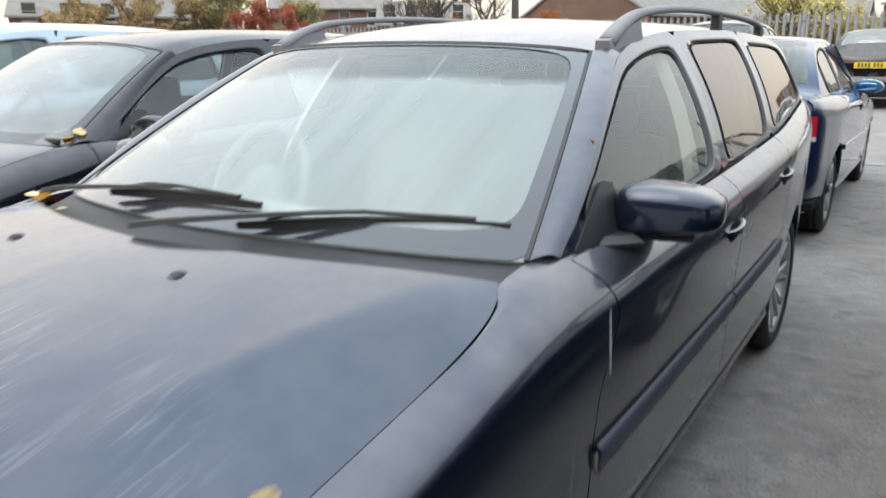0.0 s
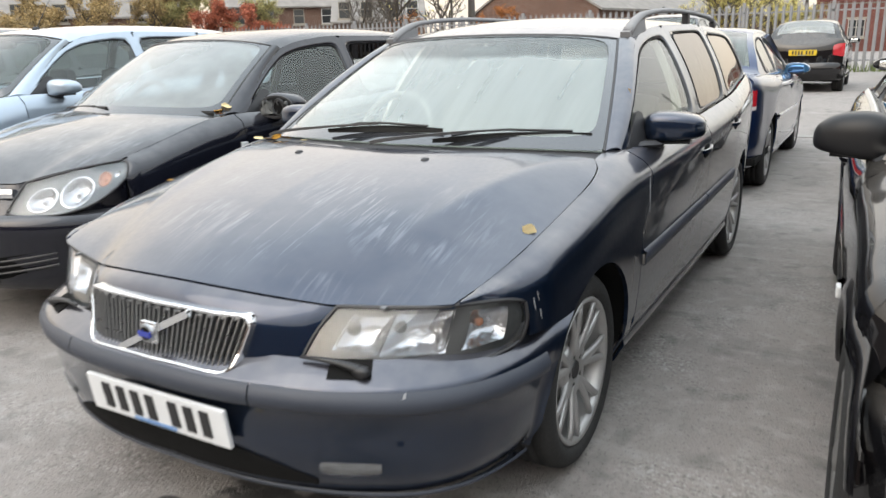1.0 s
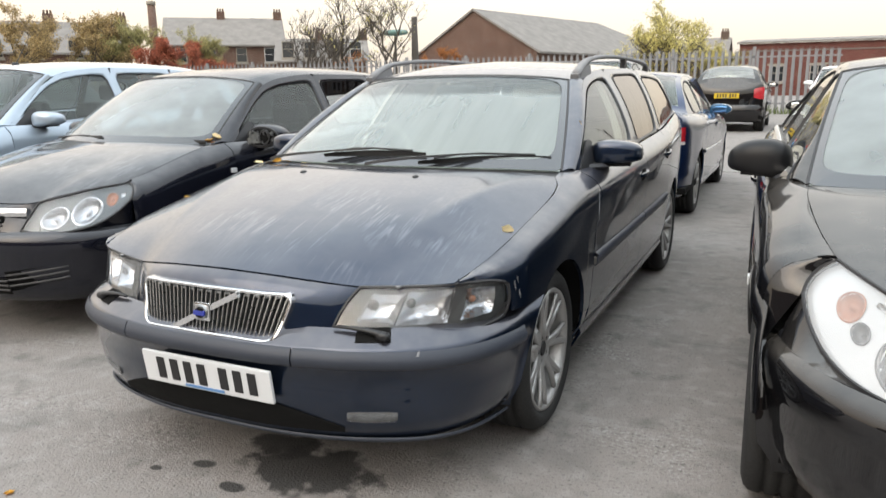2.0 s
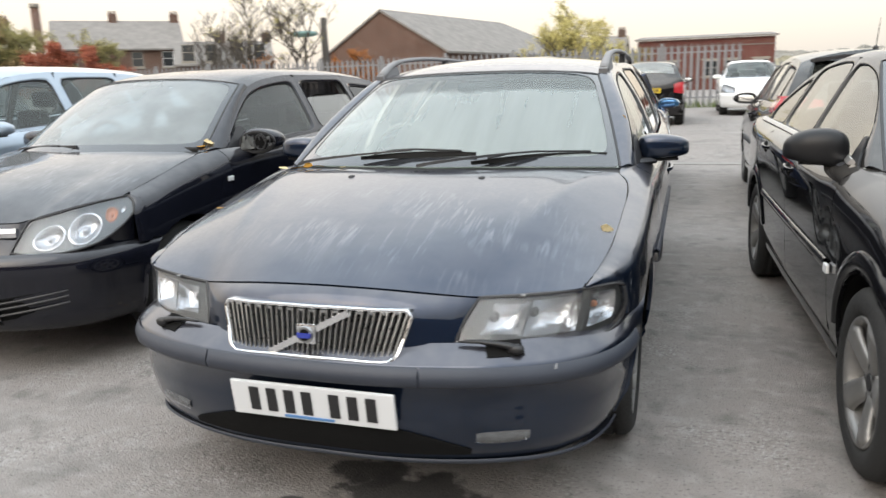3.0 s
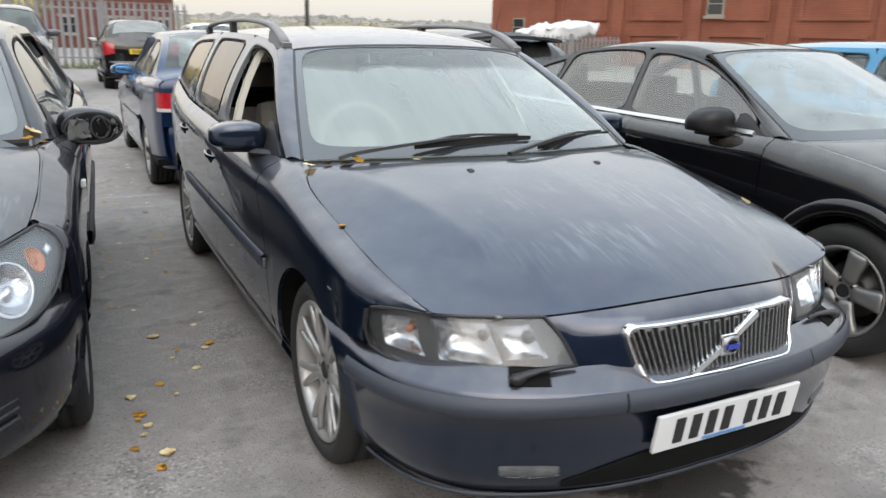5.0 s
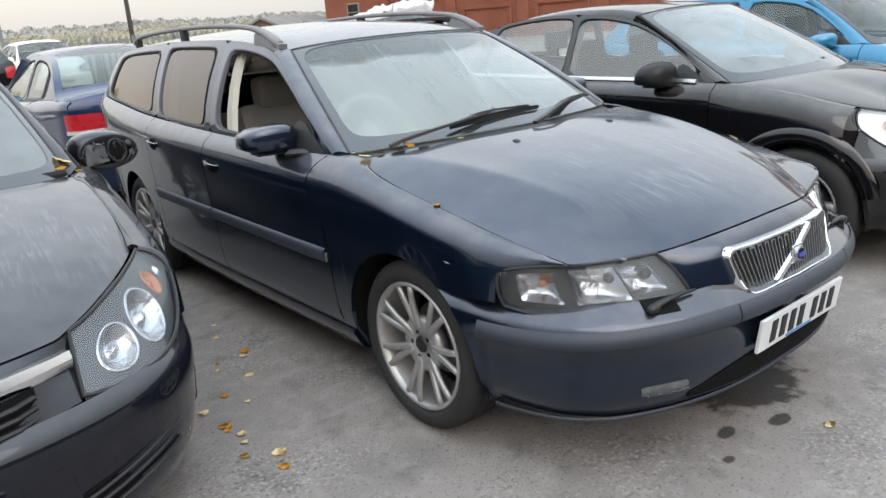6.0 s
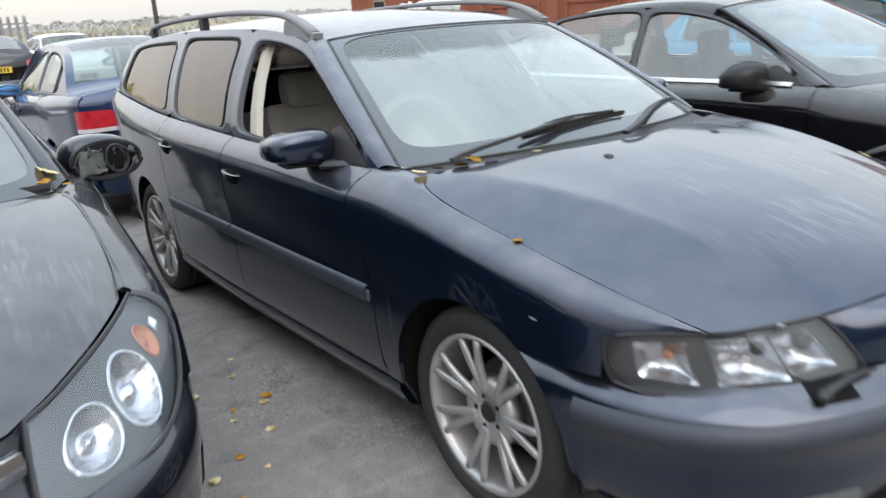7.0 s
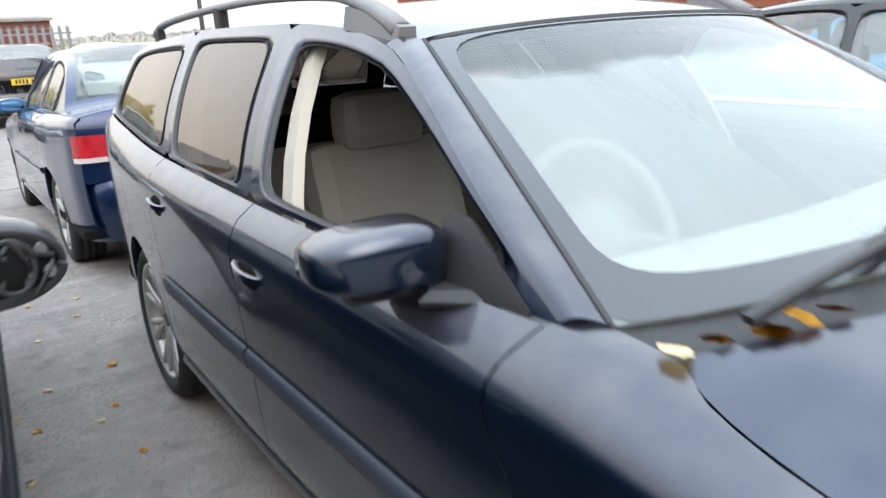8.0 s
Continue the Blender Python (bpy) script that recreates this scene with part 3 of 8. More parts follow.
def wheel_meshes(style, r_tyre, r_rim):
    """The tyre and the alloy wheel of one style, turning round x with the outer face at +x."""
    key = (style, r_tyre, r_rim)
    if key in WHEELS:
        return WHEELS[key]
    w = 0.105
    prof = [(-w + 0.02, r_rim), (-w, r_rim + 0.02), (-w - 0.006, (r_rim + r_tyre) / 2), (-w + 0.004, r_tyre - 0.02), (-w + 0.022, r_tyre - 0.004)]
    for g in (-0.045, 0.0, 0.045):  # tread with three grooves
        prof += [(g - 0.008, r_tyre), (g - 0.006, r_tyre - 0.008), (g + 0.006, r_tyre - 0.008), (g + 0.008, r_tyre)]
    prof += [(w - 0.022, r_tyre - 0.004), (w - 0.004, r_tyre - 0.02), (w + 0.006, (r_rim + r_tyre) / 2), (w, r_rim + 0.02), (w - 0.014, r_rim), (0.0, r_rim - 0.012)]
    tyre = lathe(prof, 56)
    rim = lathe([(w - 0.012, r_rim + 0.004), (w - 0.004, r_rim), (w - 0.008, r_rim - 0.010), (w - 0.03, r_rim - 0.018), (0.0, r_rim - 0.03), (-w + 0.02, r_rim - 0.022), (-w + 0.01, r_rim - 0.002)], 56)
    hubr = 0.104 if style == "pairs" else 0.070
    lathe([(0.058, 0.002), (0.060, 0.030), (0.072, 0.034), (0.072, hubr - 0.018), (0.064, hubr), (0.03, hubr + 0.002), (0.03, 0.002)], 32, rim)
    count, spread, wide = {"pairs": (7, 0.165, 0.0135), "five": (5, 0.0, 0.052), "ten": (11, 0.0, 0.022), "seven": (7, 0.0, 0.03)}[style]
    ro = r_rim - 0.008
    for k in range(count):
        for side in ((-1, 1) if spread else (0,)):
            line = []
            for f in np.linspace(0, 1, 7):
                r = 0.045 + (ro - 0.045) * f
                a = 2 * math.pi * k / count + side * (spread * (0.55 + 0.45 * f) + (-0.02 * (1 - f) if spread else 0))
                line.append((0.062 + 0.016 * math.sin(f * math.pi * 0.6) + 0.012 * f, r * math.cos(a), r * math.sin(a)))
            wd = [wide * (1.25 - 0.35 * f) if style != "five" else wide * (0.8 + 0.35 * f * f) for f in np.linspace(0, 1, 7)]
            outline = [(-1, -0.5), (-0.7, 0.45), (-0.3, 0.7), (0.3, 0.7), (0.7, 0.45), (1, -0.5), (0.6, -1.2), (-0.6, -1.2)]
            sweep(line, [(x, y * (0.018 / wide if style == "five" else 0.7)) for x, y in outline], up=(1, 0, 0), bm=rim, scale=wd)
    bmesh.ops.recalc_face_normals(rim, faces=rim.faces)
    nuts = bmesh.new()
    for k in range(5):
        a = 2 * math.pi * (k + 0.5) / 5
        bmesh.ops.create_cone(nuts, cap_ends=True, segments=8, radius1=0.010, radius2=0.009, depth=0.012, matrix=Matrix.Translation((0.066, 0.05 * math.cos(a), 0.05 * math.sin(a))) @ Matrix.Rotation(math.pi / 2, 4, "Y"))
    bmesh.ops.create_cone(nuts, cap_ends=True, segments=24, radius1=0.032, radius2=0.028, depth=0.012, matrix=Matrix.Translation((0.068, 0, 0)) @ Matrix.Rotation(math.pi / 2, 4, "Y"))
    brake = lathe([(0.0, 0.01), (0.0, 0.08), (-0.02, 0.085), (-0.02, 0.135), (-0.04, 0.135), (-0.04, 0.01)], 40)
    out = []
    for nm, bm, mt in (("tyre", tyre, RUBBER), ("rim", rim, None), ("wheel_nuts", nuts, TRIM), ("brake_disc", brake, DARK_ALLOY)):
        me = bpy.data.meshes.new(nm)
        bm.to_mesh(me)
        bm.free()
        if mt:
            me.materials.append(mt)
        out.append(me)
    WHEELS[key] = out
    return out


def plate(parent, at, turn_x, turn_z, mat, w=0.52, h=0.111, marks=True, name="number_plate"):
    """A number plate with raised dark bars for its characters."""
    p = part(name, box(bmesh.new(), -w / 2, w / 2, -0.006, 0.006, -h / 2, h / 2, 0.003), mat, parent)
    p.matrix_basis = pose(*at, turn_x, 0, turn_z)
    if marks:
        x = -0.205
        for k in range(7):
            if k == 4:
                x += 0.03
            part("plate_bar", box(bmesh.new(), x + 0.006, x + 0.038, -0.0095, -0.005, -0.036, 0.04, 0.002), INK, p)
            x += 0.057
        part("plate_print", box(bmesh.new(), -0.09, 0.07, -0.0085, -0.005, -0.050, -0.042), PALE_MARK, p)
    return p


def build_car(name, label, s, paint, at=(0, 0, 0), turn=0, group="", fine=1.0, wheels="pairs", rim=0.222, rim_mat=None, panes=(None, None, None), screen=None, open_window=None, lowered=None,
              frame_mat=None, belt_chrome=False, mirror_mat=None, cabin=None, plates=(None, None), broken_mirror=False, lamp_cells=None, round_lamps=(), lamp_box=None, lens_mat=None, dash=None, seats=True, doors=2, tail_lamp=None):
    car = thing(name, label, "car", group, at=at, turn=turn)
    q = lambda v: max(3, int(round(v * fine)))
    SIDE, ARCH = table(s["side"]), table(s["arch"])
    mid_point = (0, s["length"] / 2, 0.7)
    cache = {}
    BOW = table([(0.2, -0.01), (0.55, -0.01), (0.70, 0.02), (0.80, 0.085), (0.86, 0.105), (0.95, 0.075)])

    def xside(y, z):
        key = round(y, 4)
        if key not in cache:
            r = SIDE(y)
            pts = list(zip(r[1::2], r[0::2]))
            dz, dx = (0.012, 0.014) if s["crease"] else (0.016, 0.020)
            pts.insert(4, ((pts[3][0] + pts[4][0]) / 2 + dz, (pts[3][1] + pts[4][1]) / 2 + dx))
            cache[key] = table(pts)
        return float(cache[key](z)[0])

    def belt(y):
        r = SIDE(y)
        return float(r[8]), float(r[9])

    def xglass(y, z):
        x4, z4 = belt(y)
        d = z - z4
        return x4 - 0.012 - s["tumble"] * d - s.get("bulge", 0.12) * d * d

    def archz(y, low):
        for c in s["hubs"]:
            d = s["arch_r"] ** 2 - (y - c) ** 2
            if d >= -1e-9:
                low = max(low, s["tyre"] + math.sqrt(max(d, 0)))
        return low

    def side_grid(y0, y1, low=None, m=14, n=18, inner=None):
        ys = set(np.linspace(y0, y1, q(n) + 1).round(5))
        if y0 < 0.4 and low:
            ys |= {round(float(v), 5) for v in np.linspace(y0, 0.478, q(12))} | {0.4795, 0.481}
        for c in s["hubs"]:
            for a in np.linspace(0, math.pi, q(20) + 1):
                y = c - s["arch_r"] * math.cos(a)
                if y0 < y < y1:
                    ys.add(round(float(y), 5))
            for e in (c - s["arch_r"] - 0.0006, c + s["arch_r"] + 0.0006):
                if y0 < e < y1:
                    ys.add(e)
        ys = sorted(ys)
        g = np.zeros((q(m) + 1, len(ys), 3))
        for j, y in enumerate(ys):
            z0, z1 = float(SIDE(y)[1]), belt(y)[1]
            if low:
                edge = s["lamp_top"][3:]
                over_lamp = s["crease"] and y < 0.480
                z0 = float(np.interp(y, [p[1] for p in edge], [p[2] for p in edge])) + 0.001 if over_lamp else max(z0, low if y < s["hubs"][0] else z0)
            z0 = min(archz(y, z0), z1 - (0.004 if y < 0.45 else 0.02))
            for i in range(q(m) + 1):
                f = i / q(m)
                zm, fm = max(s["tyre"] + s["arch_r"] + 0.012, z0 + 0.004), 0.4
                zm = zm if z1 > zm + 0.10 else min(zm, z0 + 0.5 * (z1 - z0))
                spread = lambda zt: z0 + (zm - z0) * f / fm if f < fm else zm + (zt - zm) * (1 - (1 - (f - fm) / (1 - fm)) ** 1.35)
                z = spread(z1)
                yy = y
                if s["bow"] and y < 1.9:
                    lift = float(BOW(z)[0])
                    yy = y + lift * math.exp(-(((y - s["cuts"][0]) / 0.2) ** 2))
                    z = spread(belt(yy)[1])
                g[i, j] = (xside(yy, z), yy, z)
        if inner is None:
            return g
        lip = np.zeros((4, len(ys), 3))  # the wing's top runs on inwards to the bonnet's edge
        for j in range(len(ys)):
            o = g[-1, j]
            p = np.array([min(inner(o[1])[0] + 0.0055, o[0] - 0.001), o[1], inner(o[1])[1]])
            for i, f in enumerate((0.25, 0.5, 0.75, 1.0)):
                lip[i, j] = o + (p - o) * f + (0, 0, 0.0025 * math.sin(math.pi * f) * min(1, (o[0] - p[0]) / 0.02))
        return np.concatenate([g, lip], 0)

    def pair(nm, g, mat, parent=None, thick=0.014, lab="", keep=(True, True)):
        """The panel on both flanks: first x > 0, then x < 0."""
        out = []
        for k, one in enumerate((g, flipped(g))):
            out.append(part(nm, sheet(one, thick, mid_point), mat, (parent[k] if parent else car), lab) if keep[k] else None)
        return out

    c1, c2, c3 = s["cuts"]
    gap = 0.0025
    wing_top = table([(y, x, z) for x, y, z in s["bonnet_edge"]] + [(s["screen_low"][-1][1] + 0.03, s["screen_low"][-1][0] - 0.004, s["screen_low"][-1][2] + 0.002), (s["arch"][0][0] + 0.12, s["screen_low"][-1][0] + 0.01, s["screen_low"][-1][2] + 0.006)])
    wings = pair("front_wing", side_grid(0.302 if s["crease"] else s["wing_start"], c1 - gap, s["wing_low"], n=26, inner=wing_top if s["crease"] else None), paint)
    for k, w in enumerate(wings):  # the strip beside the lamp and the corner below the screen pillar
        extra = bmesh.new()
        extra.from_mesh(w.data)
        e1 = [p for p in s["lamp_top"] if p[0] >= s["bonnet_edge"][0][0] - 0.002]
        e2 = [p for p in s["bonnet_edge"] if p[1] < s["wing_start"]] + [(belt(s["wing_start"])[0], s["wing_start"], belt(s["wing_start"])[1])]
        if len(e1) > 1 and len(e2) > 1 and not s["crease"]:
            a, b = curve(e1, q(8)), curve(e2, q(8)) + np.array([0.003, 0, 0])
            ws = s["wing_start"]
            fs = np.linspace(0, 1, 9)
            prof = [np.array([xside(ws, z) if f < 1 else b[-1][0], ws + 0.002, z]) - (a[-1] + (b[-1] - a[-1]) * f) for f, z in zip(fs, np.linspace(a[-1][2], b[-1][2], 9))]
            g = np.stack([a + (b - a) * f + np.linspace(0, 1, len(a))[:, None] ** 1.5 * dv * min(1, 4 * f) for f, dv in zip(fs, prof)])
            sheet(g if k == 0 else flipped(g), 0.01, mid_point, extra)
        inner = wing_top
        ys = np.linspace(1.438 if s["crease"] else s["wing_start"] + 0.005, s["arch"][0][0] + 0.10, q(28) + 1)
        g = np.zeros((5, len(ys), 3))
        for j, y in enumerate(ys):
            p, o = np.array([inner(y)[0] + 0.0025, y, inner(y)[1]]), np.array([belt(y)[0], y, belt(y)[1]])
            for i, f in enumerate(np.linspace(0, 1, 5)):
                g[i, j] = p + (o - p) * f + (0, 0, 0.003 * math.sin(math.pi * f) - 0.001)
        sheet(g if k == 0 else flipped(g), 0.012, mid_point, extra)
        bx, by = s["bumper"][-1]
        zs = np.linspace(s["wing_low"] - 0.012, belt(s["wing_start"])[1] - 0.001, q(14) + 1)
        front = np.array([(bx - 0.012, by - 0.004, s["wing_low"] - 0.012)] + [p for p in curve(s["lamp_out"], q(8))])
        lamp_side = np.stack([np.interp(zs, front[:, 2], front[:, a]) for a in range(3)], 1) + np.array([0.002, 0.003, 0])
        wing_side = np.array([(xside(s["wing_start"] + 0.003, z) - 0.001, s["wing_start"] + 0.003, z) for z in zs])
        wing_side[:, 1] = np.maximum(wing_side[:, 1], lamp_side[:, 1] + 0.004)
        g = np.stack([lamp_side + (wing_side - lamp_side) * f + np.array([0.007, -0.005, 0]) * math.sin(math.pi * f) for f in np.linspace(0, 1, 6)])
        if not s["crease"]:
            sheet(g if k == 0 else flipped(g), 0.01, mid_point, extra)
        extra.to_mesh(w.data)
        extra.free()
    doors_f = pair("front_door", side_grid(c1 + gap, c2 - gap, m=18), paint)
    doors_r = pair("rear_door" if doors == 2 else "rear_side_panel", side_grid(c2 + gap, c3 - gap, m=18), paint)
    quarters = pair("rear_wing", side_grid(c3 + gap, s["side"][-1][0], n=26), paint)
    hosts = (doors_f, doors_r, quarters)

    # windows with their frames
    for k, ((yb0, yt0), (yb1, yt1), (a0, a1, b0, b1)) in enumerate(s["cells"]):
        n = 24
        bot = np.array([(y, belt(y)[1] + 0.001) for y in np.linspace(yb0, yb1, n + 1)])
        top = np.array([(y, max(float(ARCH(y)[0]), belt(y)[1] + 0.001)) for y in np.linspace(yt0, yt1, n + 1)])
        lef = bot[0] + np.linspace(0, 1, n + 1)[:, None] * (top[0] - bot[0])
        rig = bot[-1] + np.linspace(0, 1, n + 1)[:, None] * (top[-1] - bot[-1])
        g2 = coons(bot, top, lef, rig)

        def place(a, b, off=0.0, g2=g2, n=n):
            a, b = min(max(a, 0), 1) * n, min(max(b, 0), 1) * n
            i, j = min(int(b), n - 1), min(int(a), n - 1)
            u, v = a - j, b - i
            y, z = (1 - v) * ((1 - u) * g2[i, j] + u * g2[i, j + 1]) + v * ((1 - u) * g2[i + 1, j] + u * g2[i + 1, j + 1])
            return (xglass(y, z) + off, y, z)

        N = q(56)
        ring = []
        for t in range(N):
            e = 4 * (t + 0.5) / N
            u = (e * 2 - 1) if e < 1 else 1 if e < 2 else 1 - (e - 2) * 2 if e < 3 else -1
            v = -1 if e < 1 else (e - 1) * 2 - 1 if e < 2 else 1 if e < 3 else 1 - (e - 3) * 2
            ring.append((u, v))
        ca, cb, ha, hb = (a0 + a1) / 2, (b0 + b1) / 2, (a1 - a0) / 2, (b1 - b0) / 2
        inner = []
        for u, v in ring:
            p = 9
            m = 1 / (abs(u) ** p + abs(v) ** p) ** (1 / p)
            inner.append((ca + ha * u * m, cb + hb * v * m))
        outer = [((u + 1) / 2, (v + 1) / 2) for u, v in ring]

        def band(f0, f1, off0, off1, depth, steps):
            rows = []
            for st in range(steps + 1):
                f = f0 + (f1 - f0) * st / steps
                o = off0 + (off1 - off0) * st / steps
                rows.append([place(x0 + (x1 - x0) * f, y0 + (y1 - y0) * f, o) for (x0, y0), (x1, y1) in zip(outer, inner)])
            rows.append([(x - depth, y, z) for x, y, z in rows[-1]])
            g = np.array(rows)
            return np.concatenate([g, g[:, :1]], 1)

        pair("window_frame", band(0.0, 0.91, 0.0, 0.002, 0.02, 3), frame_mat or paint, hosts[k], 0)
        pair("window_seal", band(0.91, 1.03, 0.004, 0.001, 0.012, 1), TRIM, hosts[k], 0)
        rows = [[place(ca + (x - ca) * f, cb + (y - cb) * f, -0.005) for x, y in inner] for f in (1.03, 0.8, 0.55, 0.3, 0.002)]
        g = np.array(rows)
        g = np.concatenate([g, g[:, :1]], 1)
        for o in pair("window_pane", g, panes[k] or PANE, hosts[k], 0, keep=(lowered != k, open_window != k)):
            if o:
                o.visible_shadow = False
        if lowered == k:  # a pane wound a third of the way down
            half = np.array([[place(a0 + (a1 - a0) * u, b0 + (b1 - b0) * 0.66 * v, -0.006) for u in np.linspace(0.0, 1.0, 9)] for v in np.linspace(-0.05, 1, 7)])
            part("window_pane", sheet(half, 0.004, mid_point), panes[k] or PANE, hosts[k][0], "half-lowered window pane").visible_shadow = False
        if belt_chrome:
            ys = np.linspace(max(yb0, s["cells"][0][0][0] + 0.10), yb1, q(16) + 1)
            line = [(belt(y)[0] + 0.003, y, belt(y)[1] + 0.008) for y in ys]
            for side in (0, 1):
                l2 = line if side == 0 else [(-x, y, z) for x, y, z in line]
                part("chrome_strip", sweep(l2, [(-0.016, -0.010), (0.016, -0.010), (0.016, -0.006), (0.003, 0.011), (-0.003, 0.011), (-0.016, -0.006)]), SATIN_CHROME, hosts[k][side], "satin chrome strip")

    s = dict(s)
    s["tail"] = [(a, b if b else (xglass(a[0], float(ARCH(a[0])[0])), a[0], float(ARCH(a[0])[0]))) for a, b in s["tail"]]
    # bonnet, screen, roof
    cf = curve(s["bonnet_front"], q(48))
    ce = curve(s["bonnet_edge"], q(28))
    cm = curve(s["bonnet_mid"], q(28))
    cr = curve(s["bonnet_rear"], q(48))
    g = coons(cf, cr, cm, ce)
    if s["crease"]:
        h, w = g.shape[:2]
        for i in range(h):
            for j in range(w):
                x, y, z = g[i, j]
                f, e = i / (h - 1), j / (w - 1)
                cx, xe = 0.43 + 0.26 * f, max(g[i, -1, 0], 0.01)
                inner_, outer_ = (abs(x) / cx) ** 1.6, (xe - abs(x)) / max(xe - cx, 0.02)
                k = 0.028
                tent = -k * math.log(math.exp(-inner_ / k) + math.exp(-outer_ / k)) if inner_ < 1.6 else outer_
                g[i, j, 2] += 0.047 * math.sin(math.pi * f) ** 0.9 * max(0.0, tent)
    part("bonnet", sheet(both(g), 0.016, mid_point), s.get("bonnet_paint") or paint, car)
    sl, st_, sm, se = curve(s["screen_low"], q(20)), curve(s["screen_top"], q(20)), curve(s["screen_mid"], q(16)), curve(s["screen_edge"], q(16))
    g = coons(sl, st_, sm, se)
    ws = part("windscreen", sheet(both(g), 0.005, mid_point), screen or PANE, car)
    ws.visible_shadow = False
    gb = both(g)
    bh, bw = gb.shape[:2]
    bn = normals(gb)
    bn *= np.sign(bn[bh // 2, bw // 2, 2])

    def on_screen(u, v, off):
        a, b = min(max(u, 0), 1) * (bw - 1), min(max(v, 0), 1) * (bh - 1)
        i, j = min(int(b), bh - 2), min(int(a), bw - 2)
        du, dv = a - j, b - i
        mixd = lambda k: (1 - dv) * ((1 - du) * k[i, j] + du * k[i, j + 1]) + dv * ((1 - du) * k[i + 1, j] + du * k[i + 1, j + 1])
        return mixd(gb) + off * mixd(bn)

    rows = []
    nb = q(96)
    for f in (0.0, 0.35, 0.7, 1.0):
        row = []
        for t in range(nb + 1):
            e = 4 * (t % nb + 0.5) / nb
            u = (e * 2 - 1) if e < 1 else 1 if e < 2 else 1 - (e - 2) * 2 if e < 3 else -1
            v = -1 if e < 1 else (e - 1) * 2 - 1 if e < 2 else 1 if e < 3 else 1 - (e - 3) * 2
            m = 1 / (abs(u) ** 11 + abs(v) ** 11) ** (1 / 11)
            iu, iv = 0.5 + 0.472 * u * m, 0.53 + 0.45 * v * m
            row.append(on_screen((u + 1) / 2 + (iu - (u + 1) / 2) * f, (v + 1) / 2 + (iv - (v + 1) / 2) * f, 0.003))
        rows.append(row)
    part("windscreen_border", sheet(np.array(rows), 0, mid_point), FRIT, ws, "dark printed border of the glass")
    seal = [(-x, y, z) for x, y, z in se[::1]] + [(-x, y, z) for x, y, z in st_[::-1][1:]] + [tuple(v) for v in st_[1:]] + [tuple(v) for v in se[::-1][1:]]
    part("windscreen_seal", sweep(seal, circle(0.008, 6), cap=True), TRIM, ws)
    # plenum between bonnet and glass
    lo = np.array([(x, y - 0.03, z - 0.045) for x, y, z in curve(s["bonnet_rear"], q(20))])
    hi = np.array([(x * 1.0, y + 0.012, z - 0.004) for x, y, z in sl])
    g = np.stack([lo + (hi - lo) * f for f in np.linspace(0, 1, 5)])
    part("scuttle_panel", sheet(both(g), 0.0, (0, 1.2, -3)), TRIM, car)
    ya0, ya1 = s["arch"][0][0], s["screen_edge"][-1][1] + 0.05
    ap = np.array([(xglass(y, max(ARCH(y)[0], belt(y)[1])), y, max(float(ARCH(y)[0]), belt(y)[1])) for y in np.linspace(ya0, ya1, q(18) + 1)])
    sc = curve(s["screen_edge"], q(18)) + np.array([0.004, 0.0, 0.004])
    g = np.stack([sc + (ap - sc) * f + np.array([0.006, 0, 0.010]) * math.sin(math.pi * f) for f in np.linspace(0, 1, 7)], 1)
    pair("windscreen_pillar", g, paint, None, 0.02)
    rm = curve(s["roof_mid"], q(28))
    ye0, ye1 = ya1, s["tail"][0][1][1]
    re_ = np.array([(xglass(y, ARCH(y)[0]), y, float(ARCH(y)[0])) for y in np.linspace(ye0, ye1, q(28) + 1)])
    rf = np.vstack([curve(s["screen_top"], q(20))[:-1] + np.array([0, 0.008, 0.004]), re_[:1]])
    rb = curve([(0, *s["tail"][0][0]), (0.6 * re_[-1][0], (s["tail"][0][0][0] * 0.8 + re_[-1][1] * 0.2), s["tail"][0][0][1] * 0.7 + re_[-1][2] * 0.3), tuple(re_[-1])], q(20))
    rm[-1] = (0, *s["tail"][0][0])
    rm[0] = rf[0]
    g = coons(rf, rb, rm, re_)
    part("roof", sheet(both(g), 0.02, mid_point), s.get("roof_paint") or paint, car)

    # tail: rows from the roof to the bumper
    knots = len(s["tail"])
    per = q(8)
    cmid = np.array([table([(i, *a) for i, (a, b) in enumerate(s["tail"])])(v) for v in np.linspace(0, knots - 1, per * (knots - 1) + 1)])
    cedg = np.array([table([(i, *b) for i, (a, b) in enumerate(s["tail"])])(v) for v in np.linspace(0, knots - 1, per * (knots - 1) + 1)])
    cols = np.linspace(0, 1, q(14) + 1)
    g = np.zeros((len(cmid), len(cols), 3))
    for j, f in enumerate(cols):
        g[:, j, 0] = cedg[:, 0] * f
        g[:, j, 1] = cmid[:, 0] + (cedg[:, 1] - cmid[:, 0]) * f**2.4
        g[:, j, 2] = cmid[:, 1] + (cedg[:, 2] - cmid[:, 1]) * f**2.4
    r0, r1 = int(s["tail_glass"][0] * per), int(s["tail_glass"][1] * per)
    jc = min(int(len(cols) * 0.86), len(cols) - 2)
    if r0 > 0:
        part("tail_header", sheet(both(g[: r0 + 1]), 0.01, mid_point), paint, car)
    part("rear_window", sheet(both(g[r0 : r1 + 1, : jc + 1]), 0.005, mid_point), panes[2] or PANE, car).visible_shadow = False
    pair("rear_pillar", g[r0 : r1 + 1, jc:], paint, None, 0.012)
    gate = part("tailgate", sheet(both(g[r1:]), 0.014, mid_point), paint, car)

    # front face
    tops = [p for p in s["bonnet_front"] if p[0] <= s["nose_top_end"] + 1e-6]
